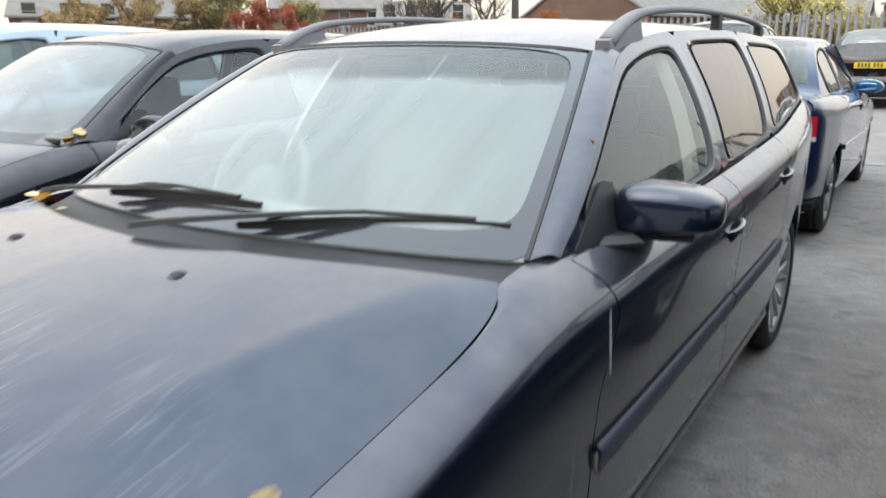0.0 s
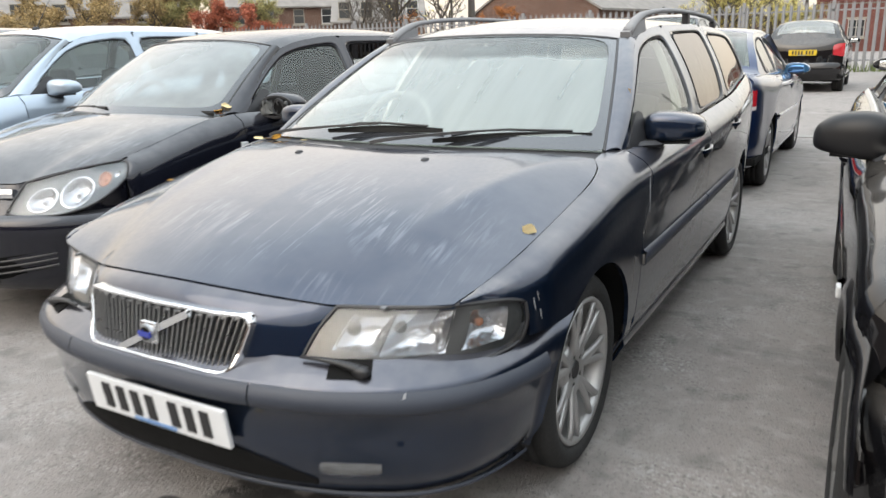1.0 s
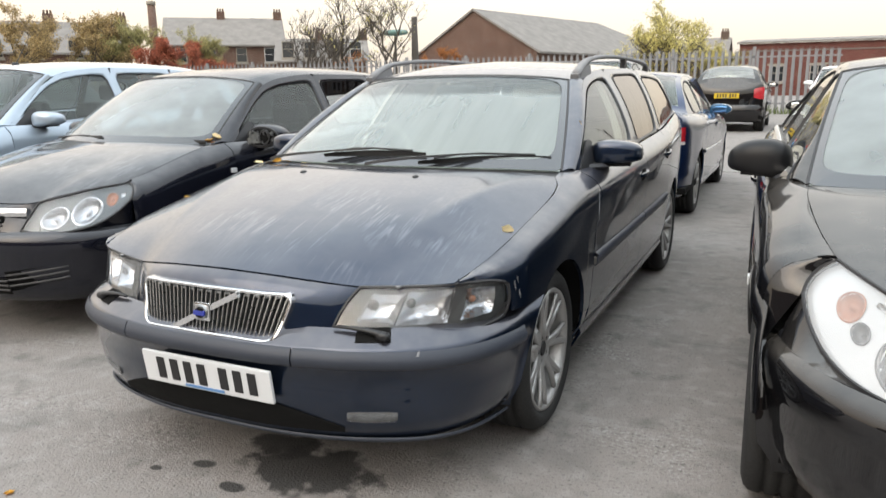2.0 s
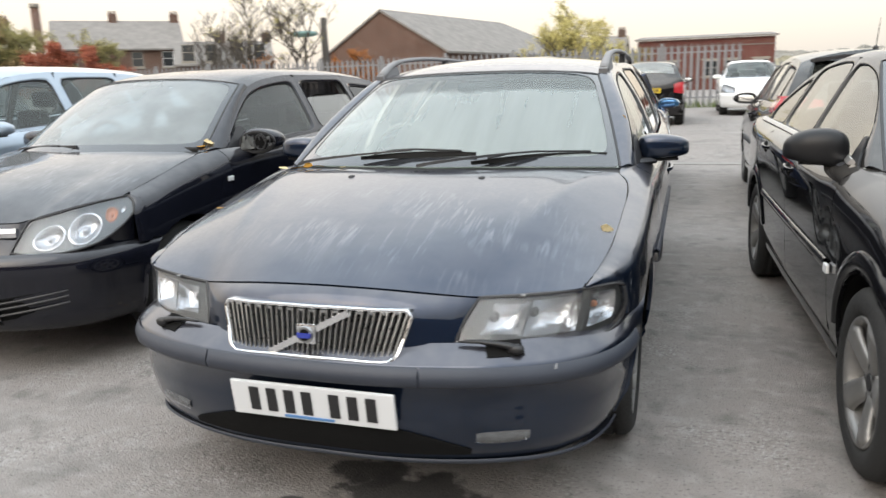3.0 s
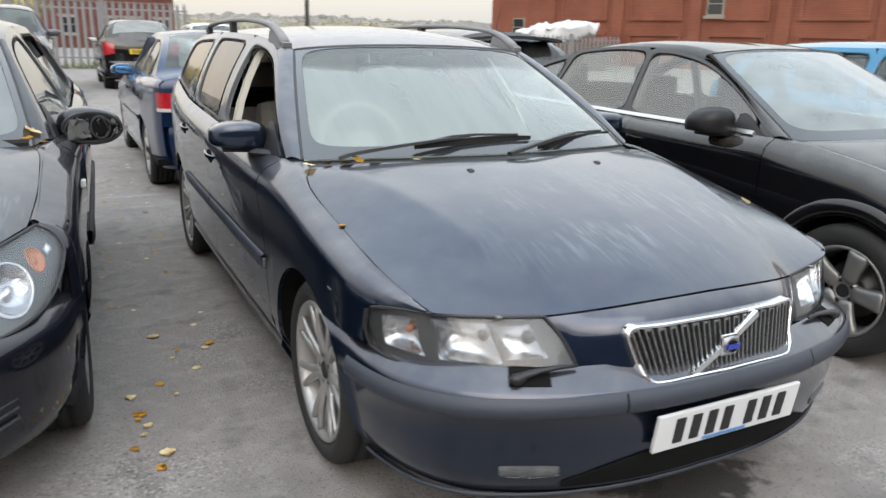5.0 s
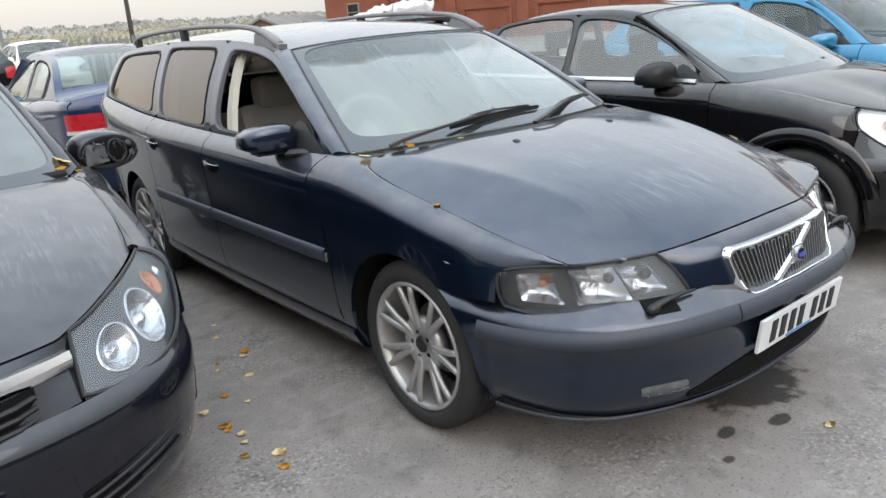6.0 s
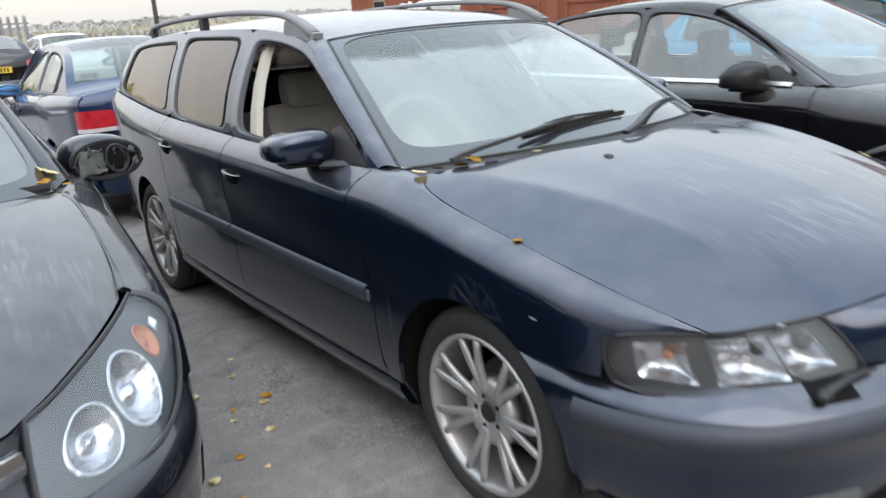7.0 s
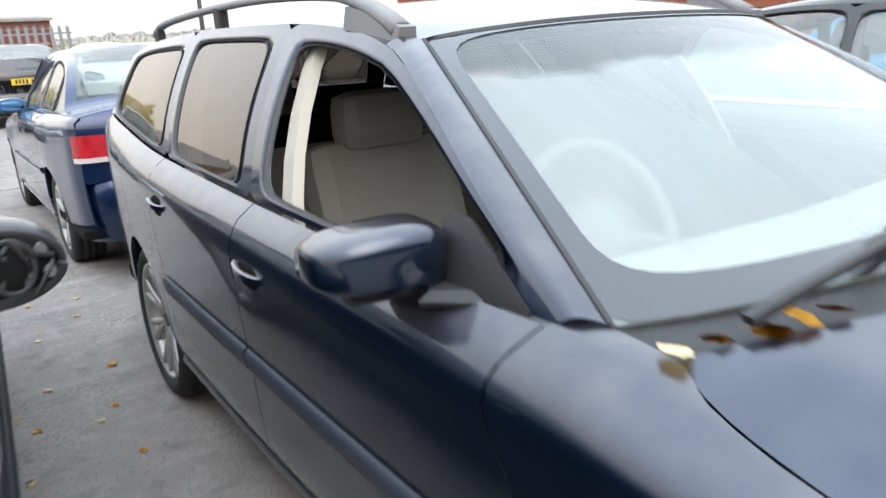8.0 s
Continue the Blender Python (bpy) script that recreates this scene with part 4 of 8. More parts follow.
    a, b_, c_ = curve(tops, q(20)), curve(s["nose_mid"], q(20)), curve(s["nose_low"], q(20))
    g = np.stack([np.array([curve([a[j] + (0, -0.003, -0.005), b_[j], (b_[j] + c_[j]) / 2 + (0, -0.002, 0), c_[j]], q(10))[i] for j in range(len(a))]) for i in range(q(10) + 1)])
    part("front_panel", sheet(both(g), 0.012, mid_point), paint, car)
    lt, ll, li, lo_ = curve(s["lamp_top"], q(20)), curve(s["lamp_low"], q(20)), curve(s["lamp_in"], q(8)), curve(s["lamp_out"], q(8))
    g = coons(ll, lt, li, lo_)
    lens = pair("headlight", g, lens_mat or LENS, None, 0.006, "clear-lensed headlamp with chrome reflectors")
    for o in lens:
        o.visible_shadow = False
    nr = normals(g)
    if nr.reshape(-1, 3).sum(0)[1] > 0:
        nr = -nr
    border = np.concatenate([g[0, :], g[1:, -1], g[-1, ::-1][1:], g[::-1, 0][1:-1]], 0)
    for side in (0, 1):
        bd = border if side == 0 else flipped(border)
        part("lamp_bezel", sweep(np.vstack([bd, bd[:2]]), circle(0.0055, 6), up=(0.3, -0.8, 0.5), cap=False), TRIM, lens[side])
    hh, ww = g.shape[:2]
    def at_lamp(fu, fv, depth):
        fu, fv = min(max(fu, 0), 1) * (ww - 1), min(max(fv, 0), 1) * (hh - 1)
        i0, j0 = min(int(fv), hh - 2), min(int(fu), ww - 2)
        du, dv = fu - j0, fv - i0
        mixd = lambda k: (1 - dv) * ((1 - du) * k[i0, j0] + du * k[i0, j0 + 1]) + dv * ((1 - du) * k[i0 + 1, j0] + du * k[i0 + 1, j0 + 1])
        return mixd(g) - depth * mixd(nr)

    cells = lamp_cells or [(0.06, 0.30, 0.16, 0.84, 0.045, LAMP_MIRROR), (0.32, 0.60, 0.14, 0.86, 0.05, LAMP_MIRROR), (0.66, 0.92, 0.14, 0.84, 0.045, LAMP_MIRROR)]

    def taken(u, v):
        return any(a + 0.005 < u < b - 0.005 and c + 0.02 < v < d - 0.02 for a, b, c, d, _, _ in cells) or any(((u - a) / b) ** 2 + ((v - c) / d) ** 2 < 0.95 for a, c, b, d, _, _ in round_lamps)

    for side in (0, 1):  # housing with holes for the bowls
        NU, NV = q(64), q(28)
        bm = bmesh.new()
        vs = [[bm.verts.new([c * (-1 if side and k == 0 else 1) for k, c in enumerate(at_lamp(i / NU, j / NV, 0.016))]) for i in range(NU + 1)] for j in range(NV + 1)]
        for j in range(NV):
            for i in range(NU):
                if not taken((i + 0.5) / NU, (j + 0.5) / NV):
                    bm.faces.new((vs[j][i], vs[j][i + 1], vs[j + 1][i + 1], vs[j + 1][i])).smooth = True
        part("lamp_housing", bm, lamp_box or LAMP_GREY, lens[side])
    for u, v, ru, rv, deep, mt in round_lamps:  # round bowls with a bright rim and a bulb cap
        rings = [(1.12, 0.014), (1.02, 0.010), (0.97, 0.016), (0.8, 0.016 + deep * 0.55), (0.5, 0.016 + deep * 0.85), (0.22, 0.016 + deep), (0.20, 0.016 + deep * 0.35), (0.02, 0.016 + deep * 0.30)]
        bowl_g = np.array([[at_lamp(u + ru * k * math.cos(a), v + rv * k * math.sin(a), dp) for a in np.linspace(0, 2 * math.pi, 29)] for k, dp in rings])
        pair("reflector", bowl_g, mt, lens, 0.0)
    for (u0, u1, v0, v1, deep, mt) in cells:
        M = 12
        cell = np.zeros((M + 1, M + 1, 3))
        for i in range(M + 1):
            for j in range(M + 1):
                fu, fv = (u0 + (u1 - u0) * j / M) * (ww - 1), (v0 + (v1 - v0) * i / M) * (hh - 1)
                i0, j0 = min(int(fv), hh - 2), min(int(fu), ww - 2)
                du, dv = fu - j0, fv - i0
                lerp = lambda k: (1 - dv) * ((1 - du) * k[i0, j0] + du * k[i0, j0 + 1]) + dv * ((1 - du) * k[i0 + 1, j0] + du * k[i0 + 1, j0 + 1])
                bowl = (1 - (j / M * 2 - 1) ** 4) * (1 - (i / M * 2 - 1) ** 4)
                cell[i, j] = lerp(g) - (0.012 + deep * bowl) * lerp(nr)
        pair("reflector", cell, mt, lens, 0.0)
    plan = curve(s["bumper"], q(30))
    lv = s["bumper_levels"]
    tan = np.gradient(plan, axis=0)
    nrm2 = np.stack([tan[:, 1], -tan[:, 0]], 1)
    nrm2 /= np.linalg.norm(nrm2, axis=1)[:, None]
    drop = s["bumper_drop"]
    g = np.zeros((len(lv), len(plan), 3))
    for i, (z, d) in enumerate(lv):
        for j in range(len(plan)):
            f = j / (len(plan) - 1)
            g[i, j] = (plan[j, 0] - d * nrm2[j, 0], plan[j, 1] - d * nrm2[j, 1], z - drop * f * f * (0.4 if 0.3 < z < 0.55 else 0.0) + (0.0 if z < 0.5 else 0.0))
    g[:, 0, 0] = 0
    hub, last = s["hubs"][0], []
    for i, (z, d) in enumerate(lv):  # the bumper's ends follow the wheel arch
        ya_ = hub - math.sqrt(max(s["arch_r"] ** 2 - (z - s["tyre"]) ** 2, 0.01)) - 0.002
        g[i, :, 1] = np.minimum(g[i, :, 1], ya_)
        last.append([(g[i, -1, 0] + (min(xside(ya_, z), plan[-1, 0] + 0.02) - g[i, -1, 0]) * f, g[i, -1, 1] + (ya_ - g[i, -1, 1]) * f, g[i, -1, 2]) for f in (0.5, 1.0)])
    top_end = g[0].copy()
    g = np.concatenate([g, np.array(last)], 1)
    bumper = part("front_bumper", sheet(both(g), 0.012, mid_point), paint, car)

    ll2 = curve(s["lamp_low"], q(20)) - np.array([0, 0, 0.004])
    j0 = int(np.argmin(np.abs(top_end[:, 0] - ll2[0][0])))
    up = curve([tuple(v) for v in top_end[j0:]], q(20))
    fill = np.stack([up + (ll2 - up) * f for f in np.linspace(0, 1, 4)])
    pair("lamp_sill", fill, paint, (bumper, bumper), 0.0)

    # rear bumper, from the nose of the tail surface outwards
    ylast, xl = s["length"], s["side"][-1][7]
    rp = curve([(0, ylast), (0.45 * xl, ylast - 0.012), (0.80 * xl, ylast - 0.07), (0.96 * xl, ylast - 0.16), (1.03 * xl, ylast - 0.34)], q(16))
    zt = s["tail"][-1][0][1] + 0.02
    g = np.zeros((5, len(rp), 3))
    for i, (z, d) in enumerate(((zt, 0.03), (zt - 0.03, 0.0), (zt - 0.16, 0.0), (0.30, 0.03), (0.24, 0.09))):
        g[i, :, 0], g[i, :, 1], g[i, :, 2] = rp[:, 0] * (1 - d * 0.3), rp[:, 1] - d, z
    part("rear_bumper", sheet(both(g), 0.012, mid_point), paint, car)
    if tail_lamp:
        z0, z1, out_y, in_x = tail_lamp[:4]
        g = np.zeros((5, 9, 3))
        ye = s["side"][-1][0]
        for i, z in enumerate(np.linspace(z0, z1, 5)):
            xe = xside(ye, z)
            cy = float(np.interp(-z, -cmid[:, 1], cmid[:, 0]))
            ex, ey = float(np.interp(-z, -cedg[:, 2], cedg[:, 0])), float(np.interp(-z, -cedg[:, 2], cedg[:, 1]))
            ytail = lambda x: cy + (ey - cy) * min(1, x / ex) ** 2.4 + 0.014
            p = curve([(xside(out_y, z) + 0.004, out_y, z), (xside(ye - 0.05, z) + 0.010, ye - 0.05, z), (max(xe, ex) + 0.010, max(ye, ey) - 0.005, z), (max(xe, ex) * 0.975, ytail(ex * 0.975) + 0.006, z), (ex * 0.5 + in_x * 0.5, ytail(ex * 0.5 + in_x * 0.5), z), (in_x, ytail(in_x) - 0.004, z)], 8)
            zc = (z0 + z1) / 2
            p[:, 2] = zc + (z - zc) * (1 - 0.30 * np.linspace(0, 1, len(p)) ** 3)
            g[i] = p
        tl = pair("tail_light", g, RED_LENS, None, 0.02, "red tail lamp")
        if len(tail_lamp) > 4:  # clear band under the red lens
            pair("clear_band", np.array([g[0] + (0, 0, -0.001), g[0] + (0, 0, -tail_lamp[4])]), CLEAR_BAND, tl, 0.015)

    # underside and wheels
    part("underbody", box(bmesh.new(), -0.70, 0.70, 0.50, s["length"] - 0.3, 0.21, 0.30, 0.04), LINER, car)
    part("engine_bay", box(bmesh.new(), -0.50, 0.50, 0.30, s["cuts"][0], 0.26, 0.66, 0.05), LINER, car)
    for c in s["hubs"]:
        ang = np.linspace(radians(-18), radians(190), 25)
        r = s["arch_r"] + 0.004
        g = np.zeros((4, len(ang), 3))
        for j, a in enumerate(ang):
            y, z = c + r * math.cos(a), s["tyre"] + r * math.sin(a)
            xo = xside(y, max(z, s["side"][3][2])) - 0.016
            if c == s["hubs"][0] and z < s["wing_low"] + 0.02 and y < c:
                xo = s["bumper"][-1][0] - 0.07
            for i, f in enumerate((1, 0.85, 0.7, 0.52)):
                g[i, j] = (xo * f, y, z)
        pair("wheel_arch_liner", g, LINER, None, 0.0)
    tyre, rim_me, nuts, brake = wheel_meshes(wheels, s["tyre"], rim)
    if not rim_me.materials:
        rim_me.materials.append(rim_mat or ALLOY)
    for c in s["hubs"]:
        for side in (1, -1):
            w = part("wheel", None, None, car, shared=tyre)
            w.matrix_basis = pose(side * s["hub_x"], c, s["tyre"], 0 if side > 0 else 0, 0, 0 if side > 0 else 180)
            for nm, me in (("rim", rim_me), ("wheel_nuts", nuts), ("brake_disc", brake)):
                part(nm, None, None, w, shared=me)

    # sills, strips, handles, mirrors
    for side in (1, -1):
        host = (doors_f, doors_r)
        k = 0 if side > 0 else 1
        z0, z1 = s["strip"]
        for dk, (ya, yb) in enumerate(((c1 + 0.012, c2 - 0.006), (c2 + 0.006, c3 - 0.02))):
            ys = np.linspace(ya, yb, q(14) + 1)
            g = np.array([[(side * (xside(y, zz) + o), y, zz + 0.02 * (y - c1) / 1.9) for y in ys] for zz, o in ((z0, 0.0), (z0 + 0.006, 0.012), (z1 - 0.01, 0.016), (z1, 0.002))])
            part("rubbing_strip", sheet(g, 0.004, mid_point), s.get("strip_mat") or STRIP, host[dk][k])
        ys = np.linspace(s["hubs"][0] + s["arch_r"] + 0.02, s["hubs"][1] - s["arch_r"] - 0.02, q(20) + 1)
        g = np.array([[(side * (xside(y, float(SIDE(y)[1]) + dz) + o), y, float(SIDE(y)[1]) + dz) for y in ys] for dz, o in ((-0.03, -0.02), (-0.01, 0.012), (0.055, 0.018), (0.075, 0.002))])
        part("sill", sheet(g, 0.01, mid_point), s.get("sill_mat") or paint, car)
        for dk, (ya, yb, zh) in enumerate(s["handles"][:doors]):
            bm = bmesh.new()
            x = xside((ya + yb) / 2, zh)
            line = [(side * (xside(ya + (yb - ya) * f, zh + 0.012 * f) - 0.006 + 0.022 * math.sin(math.pi * f) ** 0.5), ya + (yb - ya) * f, zh + 0.012 * f) for f in np.linspace(0, 1, 11)]
            sweep(line, [(-0.006, -0.008), (0.0, -0.011), (0.006, -0.008), (0.007, 0.008), (0.0, 0.010), (-0.007, 0.008)], bm=bm)
            h = part("door_handle", bm, s.get("handle_mat") or paint, host[dk][k])
            # flat black blob, painted-in shade of the recess behind the handle
            cup = bmesh.new()
            blob(cup, (side * (x - 0.004), (ya + yb) / 2, zh), (0.010, (yb - ya) * 0.42, 0.033), 2.4, 20)
            part("handle_recess_shade", cup, LINER, host[dk][k])
        mx, my, mz = s["mirror"]
        bm = bmesh.new()
        rr = s.get("mirror_size", (0.113, 0.082, 0.066) if s["bow"] else (0.126, 0.080, 0.070))
        blob(bm, (0, 0, 0), rr, 4.4 if s["bow"] else 3.2, 36)
        for v in bm.verts:
            if v.co.y > 0.030:
                v.co.y = 0.030 + (v.co.y - 0.030) * 0.12
            t = v.co.x / rr[0]
            v.co.z *= (1 - 0.20 * t * t - 0.12 * t) if v.co.z > 0 else (0.62 - 0.14 * t if s["bow"] else 0.70 - 0.22 * t)
            v.co.y += 0.035 * t * t * (1 if t > 0 else 0.3)
            if "mirror_size" in s:
                v.co.z = max(v.co.z, -0.046 + 0.02 * t)
        mir = part("door_mirror", bm, mirror_mat or paint, doors_f[k])
        torn = broken_mirror and side > 0
        mir.matrix_basis = pose(side * mx, my, mz - (0.012 if torn else 0), 0, 0, side * 8) @ Matrix.Diagonal((side, 1, 1.22 if torn else 1, 1))
        arm = bmesh.new()
        sail_y = s["arch"][0][0] + 0.20
        xa = xglass(sail_y, belt(sail_y)[1] + 0.03)
        sweep([(side * (xa - 0.02), sail_y - 0.02, mz - 0.048), (side * (xa + 0.03), sail_y + 0.02, mz - 0.048), (side * (mx - 0.10), my - 0.01, mz - 0.046), (side * (mx + 0.06), my + 0.01, mz - 0.040)], [(-0.05, -0.010), (0.05, -0.010), (0.055, 0.0), (0.03, 0.012), (-0.03, 0.012), (-0.055, 0.0)], bm=arm)
        part("mirror_arm", arm, TRIM, mir).matrix_basis = mir.matrix_basis.inverted()
        if broken_mirror and side > 0:
            # solid black blob paints the shade of the open hollow
            hollow = part("mirror_hollow_fill", blob(bmesh.new(), (0.0, -0.062, 0.004), (0.108, 0.026, 0.047), 2.6, 24), LINER, mir, "solid black blob for the shaded hollow where the cap is missing")
            rim_line = [(0.112 * math.cos(a), -0.070, 0.004 + 0.050 * math.sin(a)) for a in np.linspace(0, 2 * math.pi, 33)]
            part("mirror_rim", sweep(rim_line, circle(0.007, 6), up=(0, 1, 0), cap=False), TRIM, mir)
            rnd = random.Random(3)
            for w in range(6):
                pts = [(-0.085 + 0.032 * w + rnd.uniform(-0.02, 0.02), -0.088 + rnd.uniform(-0.008, 0.006), -0.03 + 0.016 * i + rnd.uniform(-0.01, 0.01)) for i in range(5)]
                part("loose_wire", sweep(curve(pts, 10), circle(0.0045, 5)), TRIM, mir)
            part("motor_ring", sweep([(0.028 + 0.036 * math.cos(a), -0.091 + 0.006 * math.sin(a), 0.006 + 0.036 * math.sin(a)) for a in np.linspace(0, 2 * math.pi, 29)], circle(0.004, 6), up=(0, 1, 0), cap=False), TRIM, mir)
            # black disc in place of the shaded hole inside the ring
            part("motor_well_fill", blob(bmesh.new(), (0.028, -0.082, 0.006), (0.031, 0.007, 0.031), 2.2, 18), LINER, mir)
            plate_g = np.array([[(-0.100 + 0.090 * u + 0.012 * v * (1 - u), -0.080 - 0.016 * math.sin(math.pi * (0.15 + 0.7 * u)) - 0.007 * math.sin(13 * u + 6 * v) - 0.005 * math.sin(17 * v - 5 * u), -0.034 + 0.068 * v * (1 - 0.25 * u * u) + 0.010 * u) for u in np.linspace(0, 1, 9)] for v in np.linspace(0, 1, 6)])
            part("broken_shell", sheet(plate_g, 0.004, (0, 0.3, 0)), SHELL_GREY, mir, "torn grey inner frame")
            for ox, oz in ((0.078, 0.024), (0.086, -0.008)):
                part("screw_boss", sweep([(ox, -0.074, oz), (ox, -0.094, oz)], circle(0.009, 10), up=(0, 0, 1)), SHELL_GREY, mir)
            lip = [(0.108 * math.cos(a), -0.084 - 0.006 * math.sin(a), 0.002 + 0.046 * math.sin(a)) for a in np.linspace(math.pi * 1.02, math.pi * 1.98, 21)]
            part("lower_shell_edge", sweep(lip, circle(0.009, 6), up=(0, 1, 0)), TRIM, mir)
        else:
            part("mirror_glass", blob(bmesh.new(), (0, 0.042, 0.002), (0.098, 0.006, 0.040), 3.0, 20), MIRROR_TINT if mirror_mat is MIRROR_BLUE else CHROME, mir)
        y0 = s["arch"][0][0]
        tri = []
        for f in np.linspace(0, 1, 5):
            z0 = lambda y: belt(y)[1] - 0.004
            row = []
            for y in np.linspace(y0 + 0.05, y0 + 0.27, 8):
                z = z0(y) + (float(ARCH(y)[0]) - 0.030 - z0(y)) * f * (1 if y < y0 + 0.21 else 0.90 if y < y0 + 0.25 else 0.72)
                row.append((side * (xglass(y, max(z, belt(y)[1])) + 0.007), y, z))
            tri.append(row)
        part("mirror_base", sheet(np.array(tri), 0.01, mid_point), TRIM, doors_f[k], "grey plastic corner piece")

    # cabin
    cab = cabin or DARK_CLOTH
    cy, cz = s["screen_low"][0][1], s["cowl_z"]
    xs = np.linspace(0, s["screen_low"][-1][0] - 0.02, 10)
    low = curve(s["screen_low"], 10)
    prof = [(0.02, -0.012), (0.20, 0.0), (0.38, -0.01), (0.44, -0.05), (0.44, -0.30), (0.40, -0.45)]
    g = np.array([[(low[j][0] * 0.97, low[j][1] * 0.55 + low[0][1] * 0.45 + dy, low[j][2] + dz - 0.012) for j in range(11)] for dy, dz in prof])
    part("dashboard", sheet(both(g), 0.0, (0, cy + 0.2, 0)), dash or DASH, car)
    floor_y0, floor_y1 = cy + 0.05, s["tail"][-1][0][0] - 0.12
    part("cabin_floor", box(bmesh.new(), -0.78, 0.78, floor_y0, floor_y1, 0.28, 0.34, 0.01), LINER, car)
    zt = s["screen_top"][0][2]
    if seats:
        sy = s["screen_top"][0][1] + 0.10
        for row, (y, xs) in enumerate(((sy, (-0.37, 0.37)), (sy + 0.86, (-0.38, 0.38)))):
            for x in xs:
                if row == 0:
                    bm = bmesh.new()
                    box(bm, -0.25, 0.25, -0.06, 0.46, 0.40, 0.56, 0.05)
                    box(bm, -0.25, 0.25, 0, 0.14, 0.0, 0.60, 0.065, m=Matrix.Translation((0, 0.42, 0.50)) @ Matrix.Rotation(radians(-17), 4, "X"))
                    seat = part("seat", bm, cab, car)
                    part("headrest", box(bmesh.new(), -0.14, 0.14, 0.57, 0.68, 1.03, 1.20, 0.05), cab, seat)
                else:
                    bm = bmesh.new()
                    box(bm, -0.34, 0.34, -0.06, 0.42, 0.40, 0.56, 0.05)
                    box(bm, -0.34, 0.34, 0, 0.13, 0.0, 0.50, 0.05, m=Matrix.Translation((0, 0.40, 0.50)) @ Matrix.Rotation(radians(-20), 4, "X"))
                    seat = part("rear_seat", bm, cab, car)
                    part("headrest", box(bmesh.new(), -0.12, 0.12, 0.60, 0.68, zt - 0.28, zt - 0.13, 0.03), cab, seat)
                seat.location = (x, y, 0)
        wheel_bm = bmesh.new()
        r = 0.185
        sweep([(r * math.cos(a), r * math.sin(a), 0) for a in np.linspace(0, 2 * math.pi, 33)], circle(0.016, 8), bm=wheel_bm, cap=False)
        blob(wheel_bm, (0, 0, -0.02), (0.08, 0.07, 0.03))
        for a in (200, 340, 270):
            sweep([(0, 0, -0.02), (r * math.cos(radians(a)), r * math.sin(radians(a)), 0)], circle(0.014, 6), bm=wheel_bm)
        sw = part("steering_wheel", wheel_bm, cab if cab is BEIGE else DASH, car)
        sw.matrix_basis = pose(-0.37, cy + 0.56, s["cowl_z"] - 0.015, 62, 0, 0)
        part("rear_view_mirror", blob(bmesh.new(), (0.0, s["screen_top"][0][1] + 0.03, zt - 0.075), (0.12, 0.02, 0.033), 3), TRIM, car)
    if cabin:
        part("boot_lining", box(bmesh.new(), -0.70, 0.70, s["tail"][-2][0][0] - 0.22, s["tail"][-2][0][0] - 0.19, 0.34, min(1.04, s["cowl_z"] + 0.05), 0.01), LINER, car)
    for k in (0, 1):
        if k + 1 < len(s["cells"]):
            yb, yt = s["cells"][k][1]
            for side in (1, -1):
                zb0, zt0 = belt(yb)[1] - 0.1, float(ARCH(yt)[0]) - 0.02
                line = [(side * (xglass(yb + (yt - yb) * f, zb0 + (zt0 - zb0) * f) - 0.045), yb + (yt - yb) * f - 0.01, zb0 + (zt0 - zb0) * f) for f in np.linspace(0, 1, 6)]
                part("pillar_trim", sweep([(p[0], p[1] - (0.115 + 0.075 * (1 - k / (len(line) - 1)) if cabin else 0), p[2]) for k, p in enumerate(line)], [(-0.036, -0.012), (0.036, -0.012), (0.026, 0.012), (-0.026, 0.012)], up=(side, 0, 0.4)), BEIGE_TRIM if cabin else DASH, car)
    part("headlining", sheet(both(coons(rf, rb, rm, re_)) * np.array([0.97, 1, 1]) - np.array([0, 0, 0.035]), 0.0, (0, s["length"] / 2, 3)), s.get("lining") or DASH, car)
    if plates[0]:
        plate(bumper, (0.012 if s["crease"] else 0, s["bumper"][0][1] + (0.004 if s["crease"] else -0.012), plates[0][0]), 8 if s["crease"] else 0, 0, plates[0][1])
    if plates[1]:
        plate(gate, (0, plates[1][2], plates[1][0]), 0, 180, plates[1][1])
    return car, {"xside": xside, "belt": belt, "xglass": xglass, "bumper": bumper, "wings": wings, "doors": (doors_f, doors_r), "lens": lens, "windscreen": ws, "gate": gate}


# ---- the estate car in the middle ----
ESTATE["bonnet_paint"], ESTATE["strip_mat"] = BONNET_NAVY, DOOR_STRIP
estate, V = build_car("estate_car", "dark navy estate car with roof rails, smeared bonnet and misted windscreen", ESTATE, NAVY, cabin=BEIGE, screen=MIST, panes=(PANE, PRIVACY, PRIVACY),
                      open_window=0, dash=BEIGE_TRIM, plates=((0.416, PLATE_WHITE), None), tail_lamp=(0.70, 1.05, 4.58, 0.62),
                      rim=0.234, lamp_cells=[(0.10, 0.30, 0.25, 0.88, 0.045, LAMP_MIRROR), (0.310, 0.59, 0.23, 0.90, 0.050, LAMP_MIRROR), (0.66, 0.88, 0.24, 0.86, 0.040, LAMP_MIRROR)])


